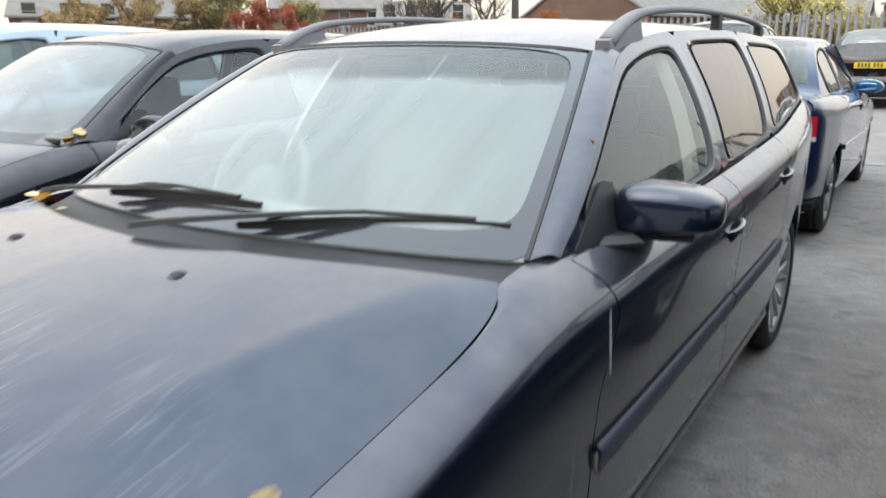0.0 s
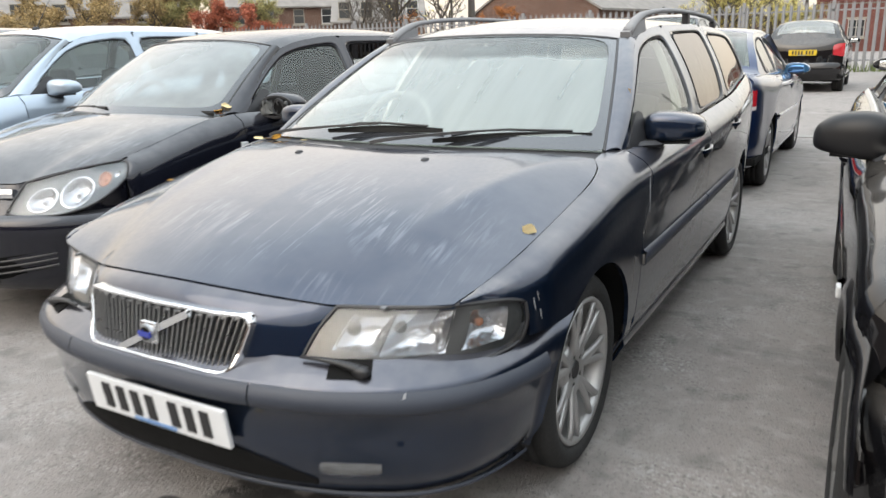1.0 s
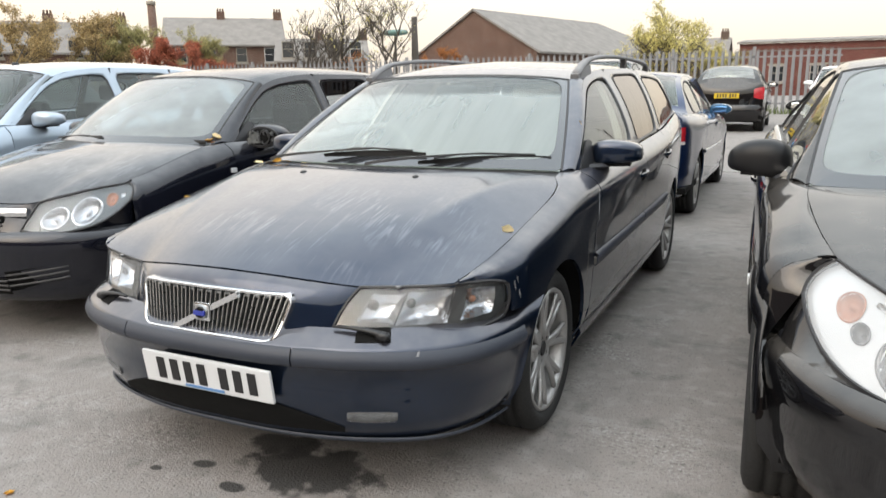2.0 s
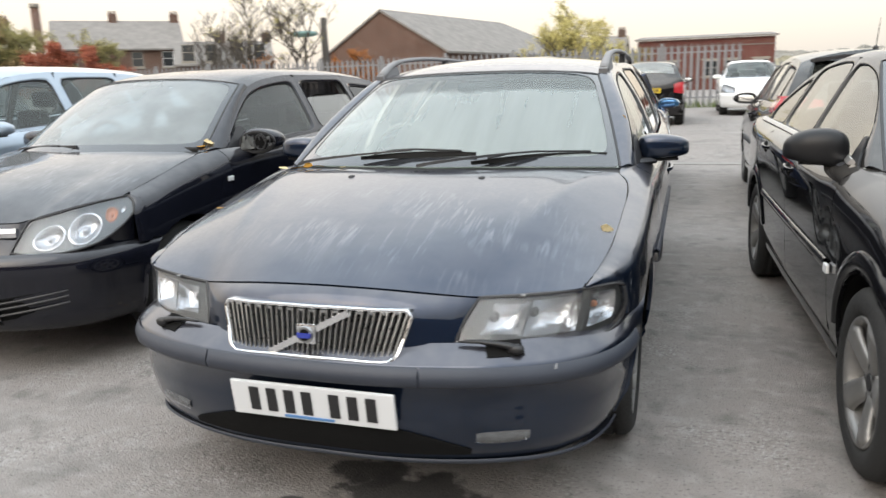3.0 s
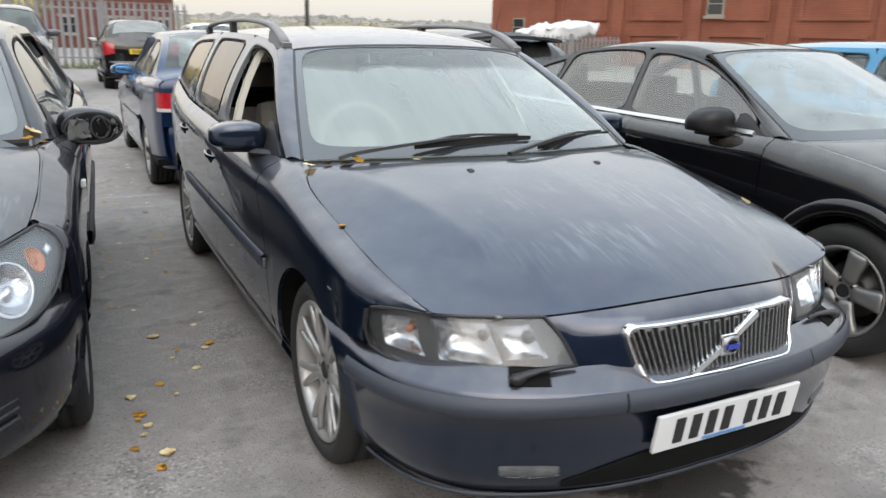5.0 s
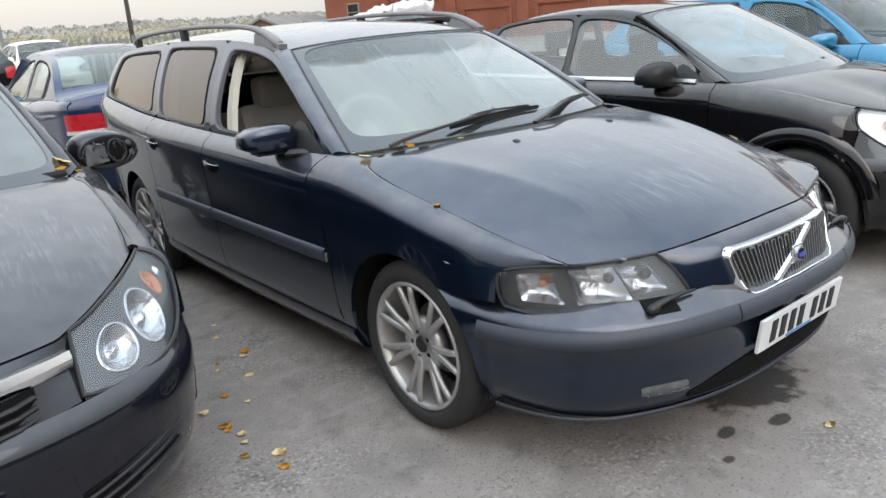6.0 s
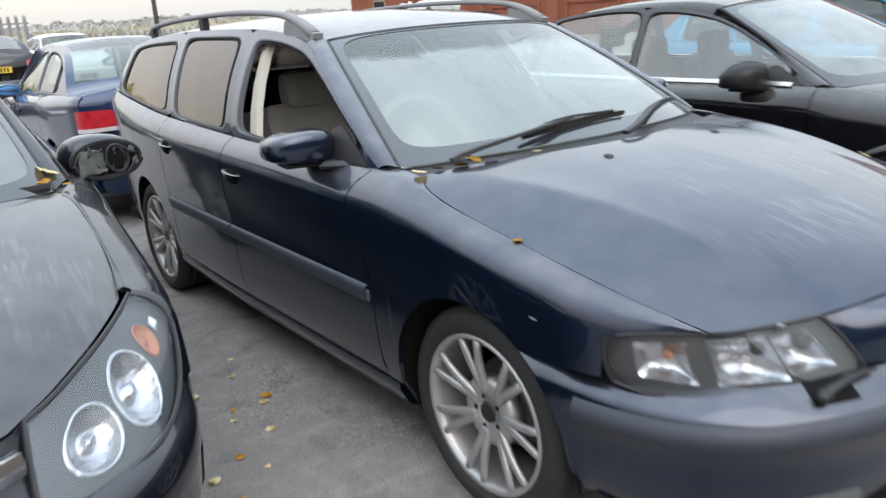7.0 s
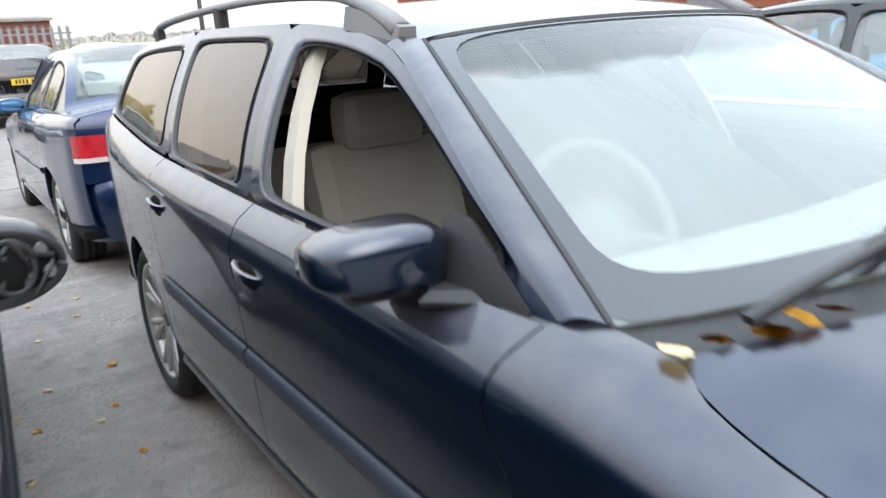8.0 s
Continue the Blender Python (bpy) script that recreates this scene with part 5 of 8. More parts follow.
# grille: chrome frame, upright slats, slanting bar and badge
def nose_y(x, z):
    """The front panel's surface, by height."""
    top, mid, low = (np.array(ESTATE[k]) for k in ("bonnet_front", "nose_mid", "nose_low"))
    f = lambda a: (np.interp(abs(x), a[:, 0], a[:, 1]), np.interp(abs(x), a[:, 0], a[:, 2]))
    (y0, z0), (y1, z1), (y2, z2) = f(low), f(mid), f(top)
    return float(np.interp(z, [z0, z1, z2], [y0, y1, y2]))


def half_width(z):
    return 0.262 + (z - 0.548) / (0.690 - 0.548) * 0.044


grille_z = (0.548, 0.688)
outline = []
gr, zb, zt = 0.030, grille_z[0], grille_z[1]
for sx, sz, a0 in ((1, 1, 0), (-1, 1, 90), (-1, -1, 180), (1, -1, 270)):
    cz_ = (zt - gr) if sz > 0 else (zb + gr)
    for a in np.linspace(a0, a0 + 90, 7):
        z = cz_ + gr * math.sin(radians(a))
        outline.append((sx * (half_width(z) - gr) + gr * math.cos(radians(a)), z))
    nxt = {(1, 1): (-1, 1), (-1, 1): (-1, -1), (-1, -1): (1, -1), (1, -1): (1, 1)}[(sx, sz)]
    z0 = outline[-1]
    zn = (zt if nxt[1] > 0 else zb) if nxt[1] == sz else (zt - gr if nxt[1] > 0 else zb + gr)
    end = (nxt[0] * (half_width(zn) - (gr if nxt[1] == sz else 0)), zn)
    steps = 24 if nxt[1] == sz else 5
    outline += [(z0[0] + (end[0] - z0[0]) * f / steps, z0[1] + (end[1] - z0[1]) * f / steps) for f in range(1, steps)]
outline = [(x, z + 0.005 * (1 - min(1, abs(x) / 0.3) ** 2)) for x, z in outline]
ring = [(x, nose_y(x, z) - 0.016 - 0.012 * max(0.0, (0.60 - z) / 0.05), z) for x, z in outline]
grille = part("grille", sweep(ring + ring[:2], [(-0.0055, -0.007), (-0.003, -0.010), (0.003, -0.010), (0.0055, -0.007), (0.0055, 0.016), (-0.0055, 0.016)], up=(0, 1, 0), cap=False), CHROME, estate, "chrome-framed grille with upright slats")
back = np.array([[(half_width(z) * f, nose_y(half_width(z) * f, z) - 0.012, z) for f in np.linspace(-0.985, 0.985, 31)] for z in np.linspace(grille_z[0] + 0.004, grille_z[1] + 0.002, 6)])
part("grille_backing", sheet(back, 0, (0, 2, 0.6)), LINER, grille)
SLAT = material("grille_slat", (0.35, 0.357, 0.364), 0.28, 0.9)
for k in range(33):
    f = -0.955 + 1.91 * k / 32
    pts = [(half_width(z) * f, nose_y(half_width(z) * f, z) - 0.017, z) for z in np.linspace(grille_z[0] + 0.004, grille_z[1] - 0.004, 7)]
    part("slat", sweep(pts, [(-0.0022, -0.008), (0.0022, -0.008), (0.0026, 0.0), (0.0018, 0.008), (-0.0018, 0.008), (-0.0026, 0.0)], up=(0, 1, 0)), SLAT, grille)
    if k < 32 and k % 2 == 0:
        f2 = -0.955 + 1.91 * (k + 1) / 32
        z = grille_z[1] - 0.008
        part("slat_cap", sweep([(half_width(z) * ff, nose_y(half_width(z) * ff, z) - 0.019, z) for ff in np.linspace(f, f2, 4)], circle(0.0045, 6), up=(0, 1, 0)), SLAT, grille)
bar = [(x, nose_y(x, z) - 0.028, z) for x, z in ((-0.122, 0.557), (-0.06, 0.589), (0.0, 0.620), (0.06, 0.651), (0.122, 0.682))]
part("slanting_bar", sweep(bar, [(-0.011, -0.005), (0.011, -0.005), (0.009, 0.006), (-0.009, 0.006)], up=(0, -1, 0)), CHROME, grille, "slanting chrome bar")
bm = bmesh.new()
box(bm, -0.030, 0.030, -0.006, 0.006, -0.030, 0.030, 0.006)
badge = part("badge", bm, CHROME, grille, "square chrome badge with a blue disc")
badge.location = (0.0, nose_y(0, 0.62) - 0.034, 0.620)
bm = bmesh.new()
bmesh.ops.create_cone(bm, cap_ends=True, segments=28, radius1=0.026, radius2=0.024, depth=0.008, matrix=Matrix.Translation((0.0, nose_y(0, 0.62) - 0.044, 0.620)) @ Matrix.Rotation(math.pi / 2, 4, "X"))
part("badge_ring", bm, SLAT, grille)
bm = bmesh.new()
bmesh.ops.create_cone(bm, cap_ends=True, segments=28, radius1=0.018, radius2=0.017, depth=0.008, matrix=Matrix.Translation((0.0, nose_y(0, 0.62) - 0.0475, 0.620)) @ Matrix.Rotation(math.pi / 2, 4, "X"))
part("badge_disc", bm, LINER, grille)
part("badge_band", box(bmesh.new(), -0.0215, 0.0215, nose_y(0, 0.62) - 0.0545, nose_y(0, 0.62) - 0.046, 0.6125, 0.6275, 0.001), BLUE_MARK, grille)

# bumper strip in three lengths, lower lip, air intake, fog lamps
plan = curve(ESTATE["bumper"], 240)
tang = np.gradient(plan, axis=0)
pn = np.stack([tang[:, 1], -tang[:, 0]], 1)
pn /= np.linalg.norm(pn, axis=1)[:, None]


def bumper_band(name, x0, x1, levels, mat, thick=0.005, label="", parent=None):
    """A band on the bumper between two distances from the middle, on both sides if x0 > 0."""
    sel = [j for j in range(len(plan)) if x0 <= plan[j, 0] + 1e-6 and (plan[j, 0] <= x1)]
    rows = [[(plan[j, 0] + o * pn[j, 0], plan[j, 1] + o * pn[j, 1], z - 0.022 * (j / 240) ** 2) for j in sel] for z, o in levels]
    g = np.array(rows)
    if x0 == 0:
        g[:, 0, 0] = 0
        return [part(name, sheet(both(g), thick, (0, 2.3, 0.5)), mat, parent or V["bumper"], label)]
    return [part(name, sheet(k, thick, (0, 2.3, 0.5)), mat, parent or V["bumper"], label) for k in (g, flipped(g))]


BLACK_PLASTIC = material("plain_black_plastic", (0.009, 0.009, 0.010), 0.45, bump=0.05, bump_scale=200)
FOG_GREY = material("fog_lamp_grey", (0.16, 0.165, 0.17), 0.25, 0.6, var=0.6, scale=30)
STRIP_LEVELS = [(0.549, -0.004), (0.546, 0.004), (0.523, 0.014), (0.515, 0.0155), (0.497, 0.012), (0.489, 0.002)]
bumper_band("bumper_strip", 0, 0.335, STRIP_LEVELS, STRIP, 0.006, "slate-grey rubbing strip")
bumper_band("bumper_strip", 0.3365, 0.879, STRIP_LEVELS, STRIP, 0.006, "slate-grey rubbing strip")
bumper_band("bumper_lip", 0.0, 0.879, [(0.245, -0.060), (0.240, -0.054), (0.225, -0.070), (0.212, -0.10)], STRIP, 0.006, "slate lower lip of the bumper")
sel = [j for j in range(len(plan)) if plan[j, 0] <= 0.475]
rows = []
for f in np.linspace(0, 1, 6):
    row = []
    for j in sel:
        u = plan[j, 0] / 0.475
        z = 0.262 + (0.374 - 0.095 * u ** 2.2 - 0.262) * f
        o = float(np.interp(z, [0.215, 0.25, 0.31, 0.40, 0.478], [-0.10, -0.058, -0.036, -0.020, -0.016])) + 0.0045
        row.append((plan[j, 0] + o * pn[j, 0], plan[j, 1] + o * pn[j, 1], z))
    rows.append(row)
rows = np.array(rows)
rows[:, 0, 0] = 0
part("air_intake", sheet(both(rows), 0.004, (0, 2.3, 0.5)), LINER, V["bumper"], "black air intake slot")
for side in (1, -1):
    sel = [j for j in range(len(plan)) if 0.485 <= plan[j, 0] <= 0.635]
    fogg = np.array([[(side * (plan[j, 0] - o * pn[j, 0]), plan[j, 1] - o * pn[j, 1], z0 + zz * (1 - 0.25 * abs(2 * k / (len(sel) - 1) - 1) ** 4)) for k, j in enumerate(sel)] for z0, zz, o in ((0.321, -0.019, 0.038), (0.321, -0.010, 0.031), (0.321, 0.008, 0.028), (0.321, 0.018, 0.031))])
    fog = part("fog_lamp", sheet(fogg, 0.006, (0, 2, 0.3)), FOG_GREY, V["bumper"], "slim clear fog lamp")
    part("fog_lens", sheet(fogg + np.array([0, -0.006, 0]), 0.002, (0, 2, 0.3)), CLEAR, fog).visible_shadow = False
    # headlamp wiper and its foot, lamp clips, amber bulb, side repeater
    lens_k = V["lens"][0 if side > 0 else 1]
    sel = [j for j in range(len(plan)) if 0.520 <= plan[j, 0] <= 0.622]
    recess = np.array([[(side * (plan[j, 0] - d * pn[j, 0]), plan[j, 1] - d * pn[j, 1], z + 0.003) for j in sel] for d, z in ((0.024, 0.561), (0.032, 0.568), (0.055, 0.581), (0.075, 0.592))])
    pocket = part("wiper_pocket", sheet(recess, 0.006, (0, 2, 0.2)), LINER, V["bumper"], "black pocket of the headlamp wiper")
    hp = bmesh.new()

    def slope(x, d, z):
        j = int(np.argmin(np.abs(plan[:, 0] - x)))
        return np.array((side * (plan[j, 0] - d * pn[j, 0]), plan[j, 1] - d * pn[j, 1], z))

    sweep([slope(0.445, 0.062, 0.600), slope(0.50, 0.056, 0.600), slope(0.55, 0.046, 0.595), slope(0.585, 0.036, 0.588), slope(0.605, 0.028, 0.580)], circle(0.010, 8, 0.008), bm=hp, scale=[0.45, 0.8, 1.0, 1.3, 1.2])
    blob(hp, tuple(slope(0.60, 0.032, 0.580)), (0.024, 0.016, 0.014), 2.6, 14)
    part("headlamp_wiper", hp, BLACK_PLASTIC, lens_k, "black headlamp wiper arm")
    for cx, cz in ((0.50, 0.640), (0.605, 0.648)):
        part("bulb_shield", blob(bmesh.new(), (side * cx, 0.215 + (cx - 0.5) * 0.45, cz), (0.016, 0.018, 0.016), 2.2, 14), LAMP_GREY, lens_k, "dark bulb cap")
    part("lamp_clip", box(bmesh.new(), side * 0.585 - 0.008, side * 0.585 + 0.008, 0.216, 0.232, 0.701, 0.709, 0.002), FOG_GREY, V["lens"][0 if side > 0 else 1])
    part("amber_bulb", blob(bmesh.new(), (side * 0.765, 0.375, 0.650), (0.011, 0.012, 0.010)), AMBER, V["lens"][0 if side > 0 else 1], "amber indicator bulb")
    x = V["xside"](1.40, 0.572)
    part("side_repeater", box(bmesh.new(), side * x - 0.008, side * x + 0.008, 1.372, 1.425, 0.550, 0.588, 0.006), DARK_ALLOY if side > 0 else DARK_ALLOY, V["doors"][0][0 if side > 0 else 1], "small clear side repeater")

# chipped and peeled paint
CHIP = material("bare_chipped_paint", (0.30, 0.31, 0.33), 0.6, var=0.2, scale=60)


def chip(parent, centre, along, across, length, width, seed, name="paint_chip"):
    """A thin ragged flake mark lying on a panel."""
    rnd = random.Random(seed)
    c, a, b = np.array(centre), np.array(along, float), np.array(across, float)
    a, b = a / np.linalg.norm(a), b / np.linalg.norm(b)
    n = np.cross(a, b) * 0.0012
    bm = bmesh.new()
    lo, hi = [], []
    for k in range(8):
        f = k / 7
        w = width * math.sin(math.pi * min(max(f, 0.06), 0.94)) ** 0.6
        base = c + a * (f - 0.5) * length
        lo.append(base - b * w * rnd.uniform(0.25, 0.6))
        hi.append(base + b * w * rnd.uniform(0.25, 0.6))
    for sgn in (1, -1):
        vl, vh = [bm.verts.new(p + sgn * n) for p in lo], [bm.verts.new(p + sgn * n) for p in hi]
        for k in range(7):
            bm.faces.new((vl[k], vl[k + 1], vh[k + 1], vh[k]))
    return part(name, bm, CHIP, parent)


chip(V["bumper"], (0.692, 0.136, 0.530), (0.3, 0.2, 1), (0.8, 0.55, 0), 0.026, 0.010, 1)
for k, (y, z, ln) in enumerate(((0.500, 0.668, 0.05), (0.520, 0.640, 0.035), (0.515, 0.690, 0.03))):
    chip(V["wings"][0], (V["xside"](y, z) + 0.002, y, z), (0, 0.35, -1), (0, 1, 0.35), ln, 0.004, 5 + k)
for k, (y, z, ln) in enumerate(((1.425, 0.80, 0.14),)):
    chip(V["wings"][0], (V["xside"](y, z) + 0.003, y - 0.006 + 0.02 * k, z), (0, 0.12, -1), (0.3, 1, 0), ln, 0.0045, 11 + k)
chip(V["wings"][1], (-V["xside"](0.66, 0.690) - 0.002, 0.66, 0.690), (0, -1, -0.12), (0, 0.1, 1), 0.03, 0.003, 21)

# roof rails
for side in (1, -1):
    rx = lambda y: side * (0.602 if y < 3 else 0.602 - 0.02 * (y - 3))
    line = curve([(rx(2.11), 2.11, 1.350), (rx(2.2), 2.22, 1.400), (rx(2.4), 2.37, 1.436), (rx(2.8), 2.80, 1.463), (rx(3.3), 3.30, 1.467), (rx(3.8), 3.80, 1.458), (rx(4.08), 4.08, 1.440), (rx(4.16), 4.16, 1.410)], 40)
    size = [1.36 - 0.46 * min(1, k / 6) for k in range(41)]
    rail = part("roof_rail", sweep(line, [(-0.016, -0.011), (0.0, -0.013), (0.016, -0.011), (0.019, 0.0), (0.012, 0.012), (0.0, 0.014), (-0.012, 0.012), (-0.019, 0.0)], scale=size), RAIL, estate, "grey plastic roof rail")
    foot = bmesh.new()
    sweep([(rx(2.09), 2.09, 1.338), (rx(2.2), 2.20, 1.372), (rx(2.32), 2.32, 1.392)], [(-0.026, -0.03), (0.026, -0.03), (0.020, 0.02), (-0.020, 0.02)], bm=foot)
    part("rail_foot", foot, RAIL, rail)
    for y in (3.25, 4.10):
        part("rail_foot", box(bmesh.new(), rx(y) - 0.017, rx(y) + 0.017, y - 0.03, y + 0.03, 1.37, 1.472 if y < 4 else 1.43, 0.008), TRIM, rail)


# wipers, washer jets, leaves caught on the car
def wiper(car, points, blade0, blade1, label):
    arm = part("wiper_arm", sweep(curve(points, 14), [(-0.010, -0.004), (0.010, -0.004), (0.008, 0.006), (-0.008, 0.006)], scale=[1.3 - 0.7 * k / 14 for k in range(15)]), TRIM, car, label)
    bl = bmesh.new()
    b0, b1 = np.array(blade0), np.array(blade1)
    ln = [b0 + (b1 - b0) * f + (0, 0, 0.010 * math.sin(math.pi * f)) for f in np.linspace(0, 1, 17)]
    sweep(ln, [(-0.003, -0.018), (0.003, -0.018), (0.006, 0.0), (0.009, 0.004), (-0.009, 0.004), (-0.006, 0.0)], bm=bl, scale=[0.6 + 0.6 * math.sin(math.pi * f) for f in np.linspace(0.05, 0.95, 17)])
    part("wiper_blade", bl, RUBBER, arm)
    fr = bmesh.new()
    mid = b0 + (b1 - b0) * 0.48 + (0, 0, 0.026)
    for f0, f1 in ((0.12, 0.48), (0.48, 0.88)):
        a, b = b0 + (b1 - b0) * f0 + (0, 0, 0.012), b0 + (b1 - b0) * f1 + (0, 0, 0.012)
        sweep([a, mid if f0 > 0.3 else (a + mid) / 2 + (0, 0, 0.006), b if f0 > 0.3 else mid], circle(0.005, 6), bm=fr)
    part("blade_frame", fr, TRIM, arm)
    return arm


wiper(estate, [(-0.66, 1.235, 0.968), (-0.60, 1.225, 0.985), (-0.36, 1.222, 1.012), (-0.12, 1.255, 1.028)], (-0.36, 1.245, 1.000), (0.165, 1.262, 1.016), "black wiper arm with blade")
wiper(estate, [(-0.04, 1.085, 0.978), (0.04, 1.105, 0.992), (0.24, 1.205, 1.010), (0.42, 1.30, 1.018)], (0.16, 1.195, 0.985), (0.692, 1.425, 1.000), "black wiper arm with blade")
for x in (-0.276, 0.270):
    j = blob(bmesh.new(), (x, 0.957, 0.944), (0.014, 0.018, 0.013), 2.4, 14)
    part("washer_jet", j, TRIM, estate)


def leaf_mesh(seed, size):
    rnd = random.Random(seed)
    bm = bmesh.new()
    n = 9
    mids, lefts, rights = [], [], []
    curl = rnd.uniform(0.02, 0.16)
    for k in range(n + 1):
        f = k / n
        w = size * 0.42 * math.sin(math.pi * min(1, f * 1.02)) ** 0.8 * (1 + rnd.uniform(-0.34, 0.22))
        z = size * curl * (f - 0.5) ** 2
        mids.append(bm.verts.new((0, (f - 0.5) * size, z)))
        lefts.append(bm.verts.new((-w, (f - 0.5) * size + 0.1 * w, z + w * rnd.uniform(-0.04, 0.16))))
        rights.append(bm.verts.new((w, (f - 0.5) * size + 0.1 * w, z + w * rnd.uniform(-0.02, 0.12))))
    for k in range(n):
        bm.faces.new((mids[k], mids[k + 1], lefts[k + 1], lefts[k]))
        bm.faces.new((rights[k], rights[k + 1], mids[k + 1], mids[k]))
    bmesh.ops.solidify(bm, geom=bm.faces[:], thickness=0.0008)
    bmesh.ops.recalc_face_normals(bm, faces=bm.faces)
    return bm


leaf_meshes = []
for k in range(5):
    me = bpy.data.meshes.new("leaf")
    b = leaf_mesh(k, 0.055 + 0.006 * k)
    b.to_mesh(me)
    b.free()
    me.materials.append(LEAF if k % 2 else LEAF_PALE)
    leaf_meshes.append(me)


def leaf(x, y, z, k=0, size=1.0, turn=0.0, tilt=0.0, roll=0.0, label="dry yellow-brown fallen leaf on the asphalt"):
    ob = tagged(new("fallen_leaf", leaf_meshes[k % 5]), label, "leaf", "fallen leaves")
    ob.matrix_basis = pose(x, y, z, tilt, roll, turn) @ Matrix.Diagonal((size, size, size, 1))
    return ob


ON_CAR = "dry brown leaf caught on the car"
for args in ((0.772, 0.675, 0.8200, 0, 0.85, 84, 17, -22), (-0.60, 1.20, 0.968, 1, 0.9, 20, 20), (-0.54, 1.19, 0.966, 3, 0.7, 120, 10), (-0.762, 1.262, 0.948, 0, 0.9, 80, 10), (-0.70, 1.25, 0.950, 1, 0.7, 30, 0),
             (-0.64, 1.215, 0.955, 3, 0.8, 140, 0), (-0.40, 1.135, 0.968, 2, 0.5, 70, 0), (-0.803, 0.80, 0.836, 3, 0.38, 20, 0), (0.735, 1.70, 1.13, 1, 0.6, 10, 50)):
    leaf(*args, label=ON_CAR)

# ---- the other cars ----
HATCH = warped(ESTATE, [(0, 0), (0.92, 0.90), (1.12, 1.00), (1.335, 1.27), (1.935, 1.70), (2.058, 1.80), (2.62, 2.48), (3.335, 3.18), (3.685, 3.515), (4.71, 4.25)],
               [(0, 0), (0.318, 0.318), (0.59, 0.60), (0.74, 0.78), (0.96, 0.985), (1.33, 1.345), (1.45, 1.46)], 0.955,
               bonnet_paint=DUSTY_BLACK, strip_mat=None)
HATCH["bonnet_front"] = [(0, 0.095, 0.735), (0.20, 0.115, 0.735), (0.43, 0.207, 0.731), (0.475, 0.243, 0.741), (0.53, 0.286, 0.759), (0.64, 0.42, 0.793), (0.722, 0.576, 0.812)]
HATCH["bonnet_edge"] = [(0.722, 0.576, 0.812), (0.742, 0.80, 0.876), (0.742, 1.00, 0.930), (0.735, 1.12, 0.955), (0.715, 1.20, 0.968)]
HATCH["bonnet_mid"] = [(0, 0.095, 0.735), (0, 0.30, 0.85), (0, 0.60, 0.925), (0, 0.90, 0.972), (0, 1.00, 0.985)]
HATCH["bonnet_rear"] = [(0, 1.00, 0.985), (0.35, 1.045, 0.985), (0.60, 1.13, 0.977), (0.715, 1.20, 0.968)]
HATCH["side"] = [(0.55, 0.80, 0.24, 0.838, 0.34, 0.848, 0.54, 0.836, 0.72, 0.742, 0.812)] + [(0.70, 0.80, 0.22, 0.852, 0.34, 0.866, 0.58, 0.852, 0.76, 0.750, 0.846), (0.90, 0.80, 0.21, 0.85, 0.34, 0.868, 0.60, 0.856, 0.80, 0.752, 0.902),
                (1.12, 0.80, 0.21, 0.85, 0.34, 0.868, 0.60, 0.860, 0.84, 0.752, 0.952), (1.34, 0.80, 0.21, 0.85, 0.34, 0.868, 0.60, 0.866, 0.86, 0.785, 0.978)] + [r for r in HATCH["side"] if r[0] > 1.4]
HATCH["bumper"] = [(0, -0.015), (0.25, 0.0), (0.42, 0.042), (0.56, 0.105), (0.69, 0.205), (0.785, 0.35), (0.838, 0.545)]
HATCH["bumper_levels"] = [(0.598, 0.045), (0.585, 0.020), (0.565, 0.006), (0.545, 0.0), (0.49, 0.0), (0.478, 0.004), (0.40, 0.012), (0.31, 0.030), (0.25, 0.052), (0.215, 0.10)]
HATCH["nose_top_end"] = 0.475
HATCH["nose_mid"] = [(0, 0.04, 0.70), (0.20, 0.06, 0.698), (0.31, 0.10, 0.69), (0.415, 0.165, 0.672), (0.460, 0.196, 0.670)]
HATCH["nose_low"] = [(0, 0.012, 0.56), (0.20, 0.026, 0.56), (0.31, 0.055, 0.57), (0.408, 0.102, 0.590), (0.452, 0.124, 0.592)]
HATCH["lamp_top"] = [(0.473, 0.240, 0.735), (0.535, 0.284, 0.752), (0.650, 0.416, 0.788), (0.745, 0.590, 0.812)]
HATCH["lamp_low"] = [(0.460, 0.128, 0.603), (0.55, 0.156, 0.592), (0.69, 0.255, 0.596), (0.775, 0.385, 0.635), (0.818, 0.535, 0.735)]
HATCH["lamp_in"] = [(0.460, 0.128, 0.603), (0.465, 0.180, 0.668), (0.473, 0.240, 0.735)]
HATCH["lamp_out"] = [(0.818, 0.535, 0.735), (0.796, 0.568, 0.785), (0.745, 0.590, 0.812)]
HATCH["wing_start"], HATCH["wing_low"] = 0.605, 0.60
HATCH["side"] = [r for r in HATCH["side"] if r[0] < 3.3] + [(3.52, 0.79, 0.23, 0.845, 0.35, 0.862, 0.60, 0.866, 0.90, 0.795, 1.030), (3.85, 0.77, 0.26, 0.825, 0.37, 0.842, 0.62, 0.845, 0.92, 0.785, 1.050), (4.06, 0.73, 0.30, 0.785, 0.40, 0.800, 0.63, 0.800, 0.93, 0.765, 1.060)]
HATCH["tail"] = [((3.70, 1.44), None), ((3.86, 1.34), None), ((4.02, 1.16), None), ((4.10, 1.05), (0.768, 4.062, 1.055)), ((4.20, 0.90), (0.802, 4.064, 0.90)), ((4.22, 0.58), (0.800, 4.064, 0.58))]
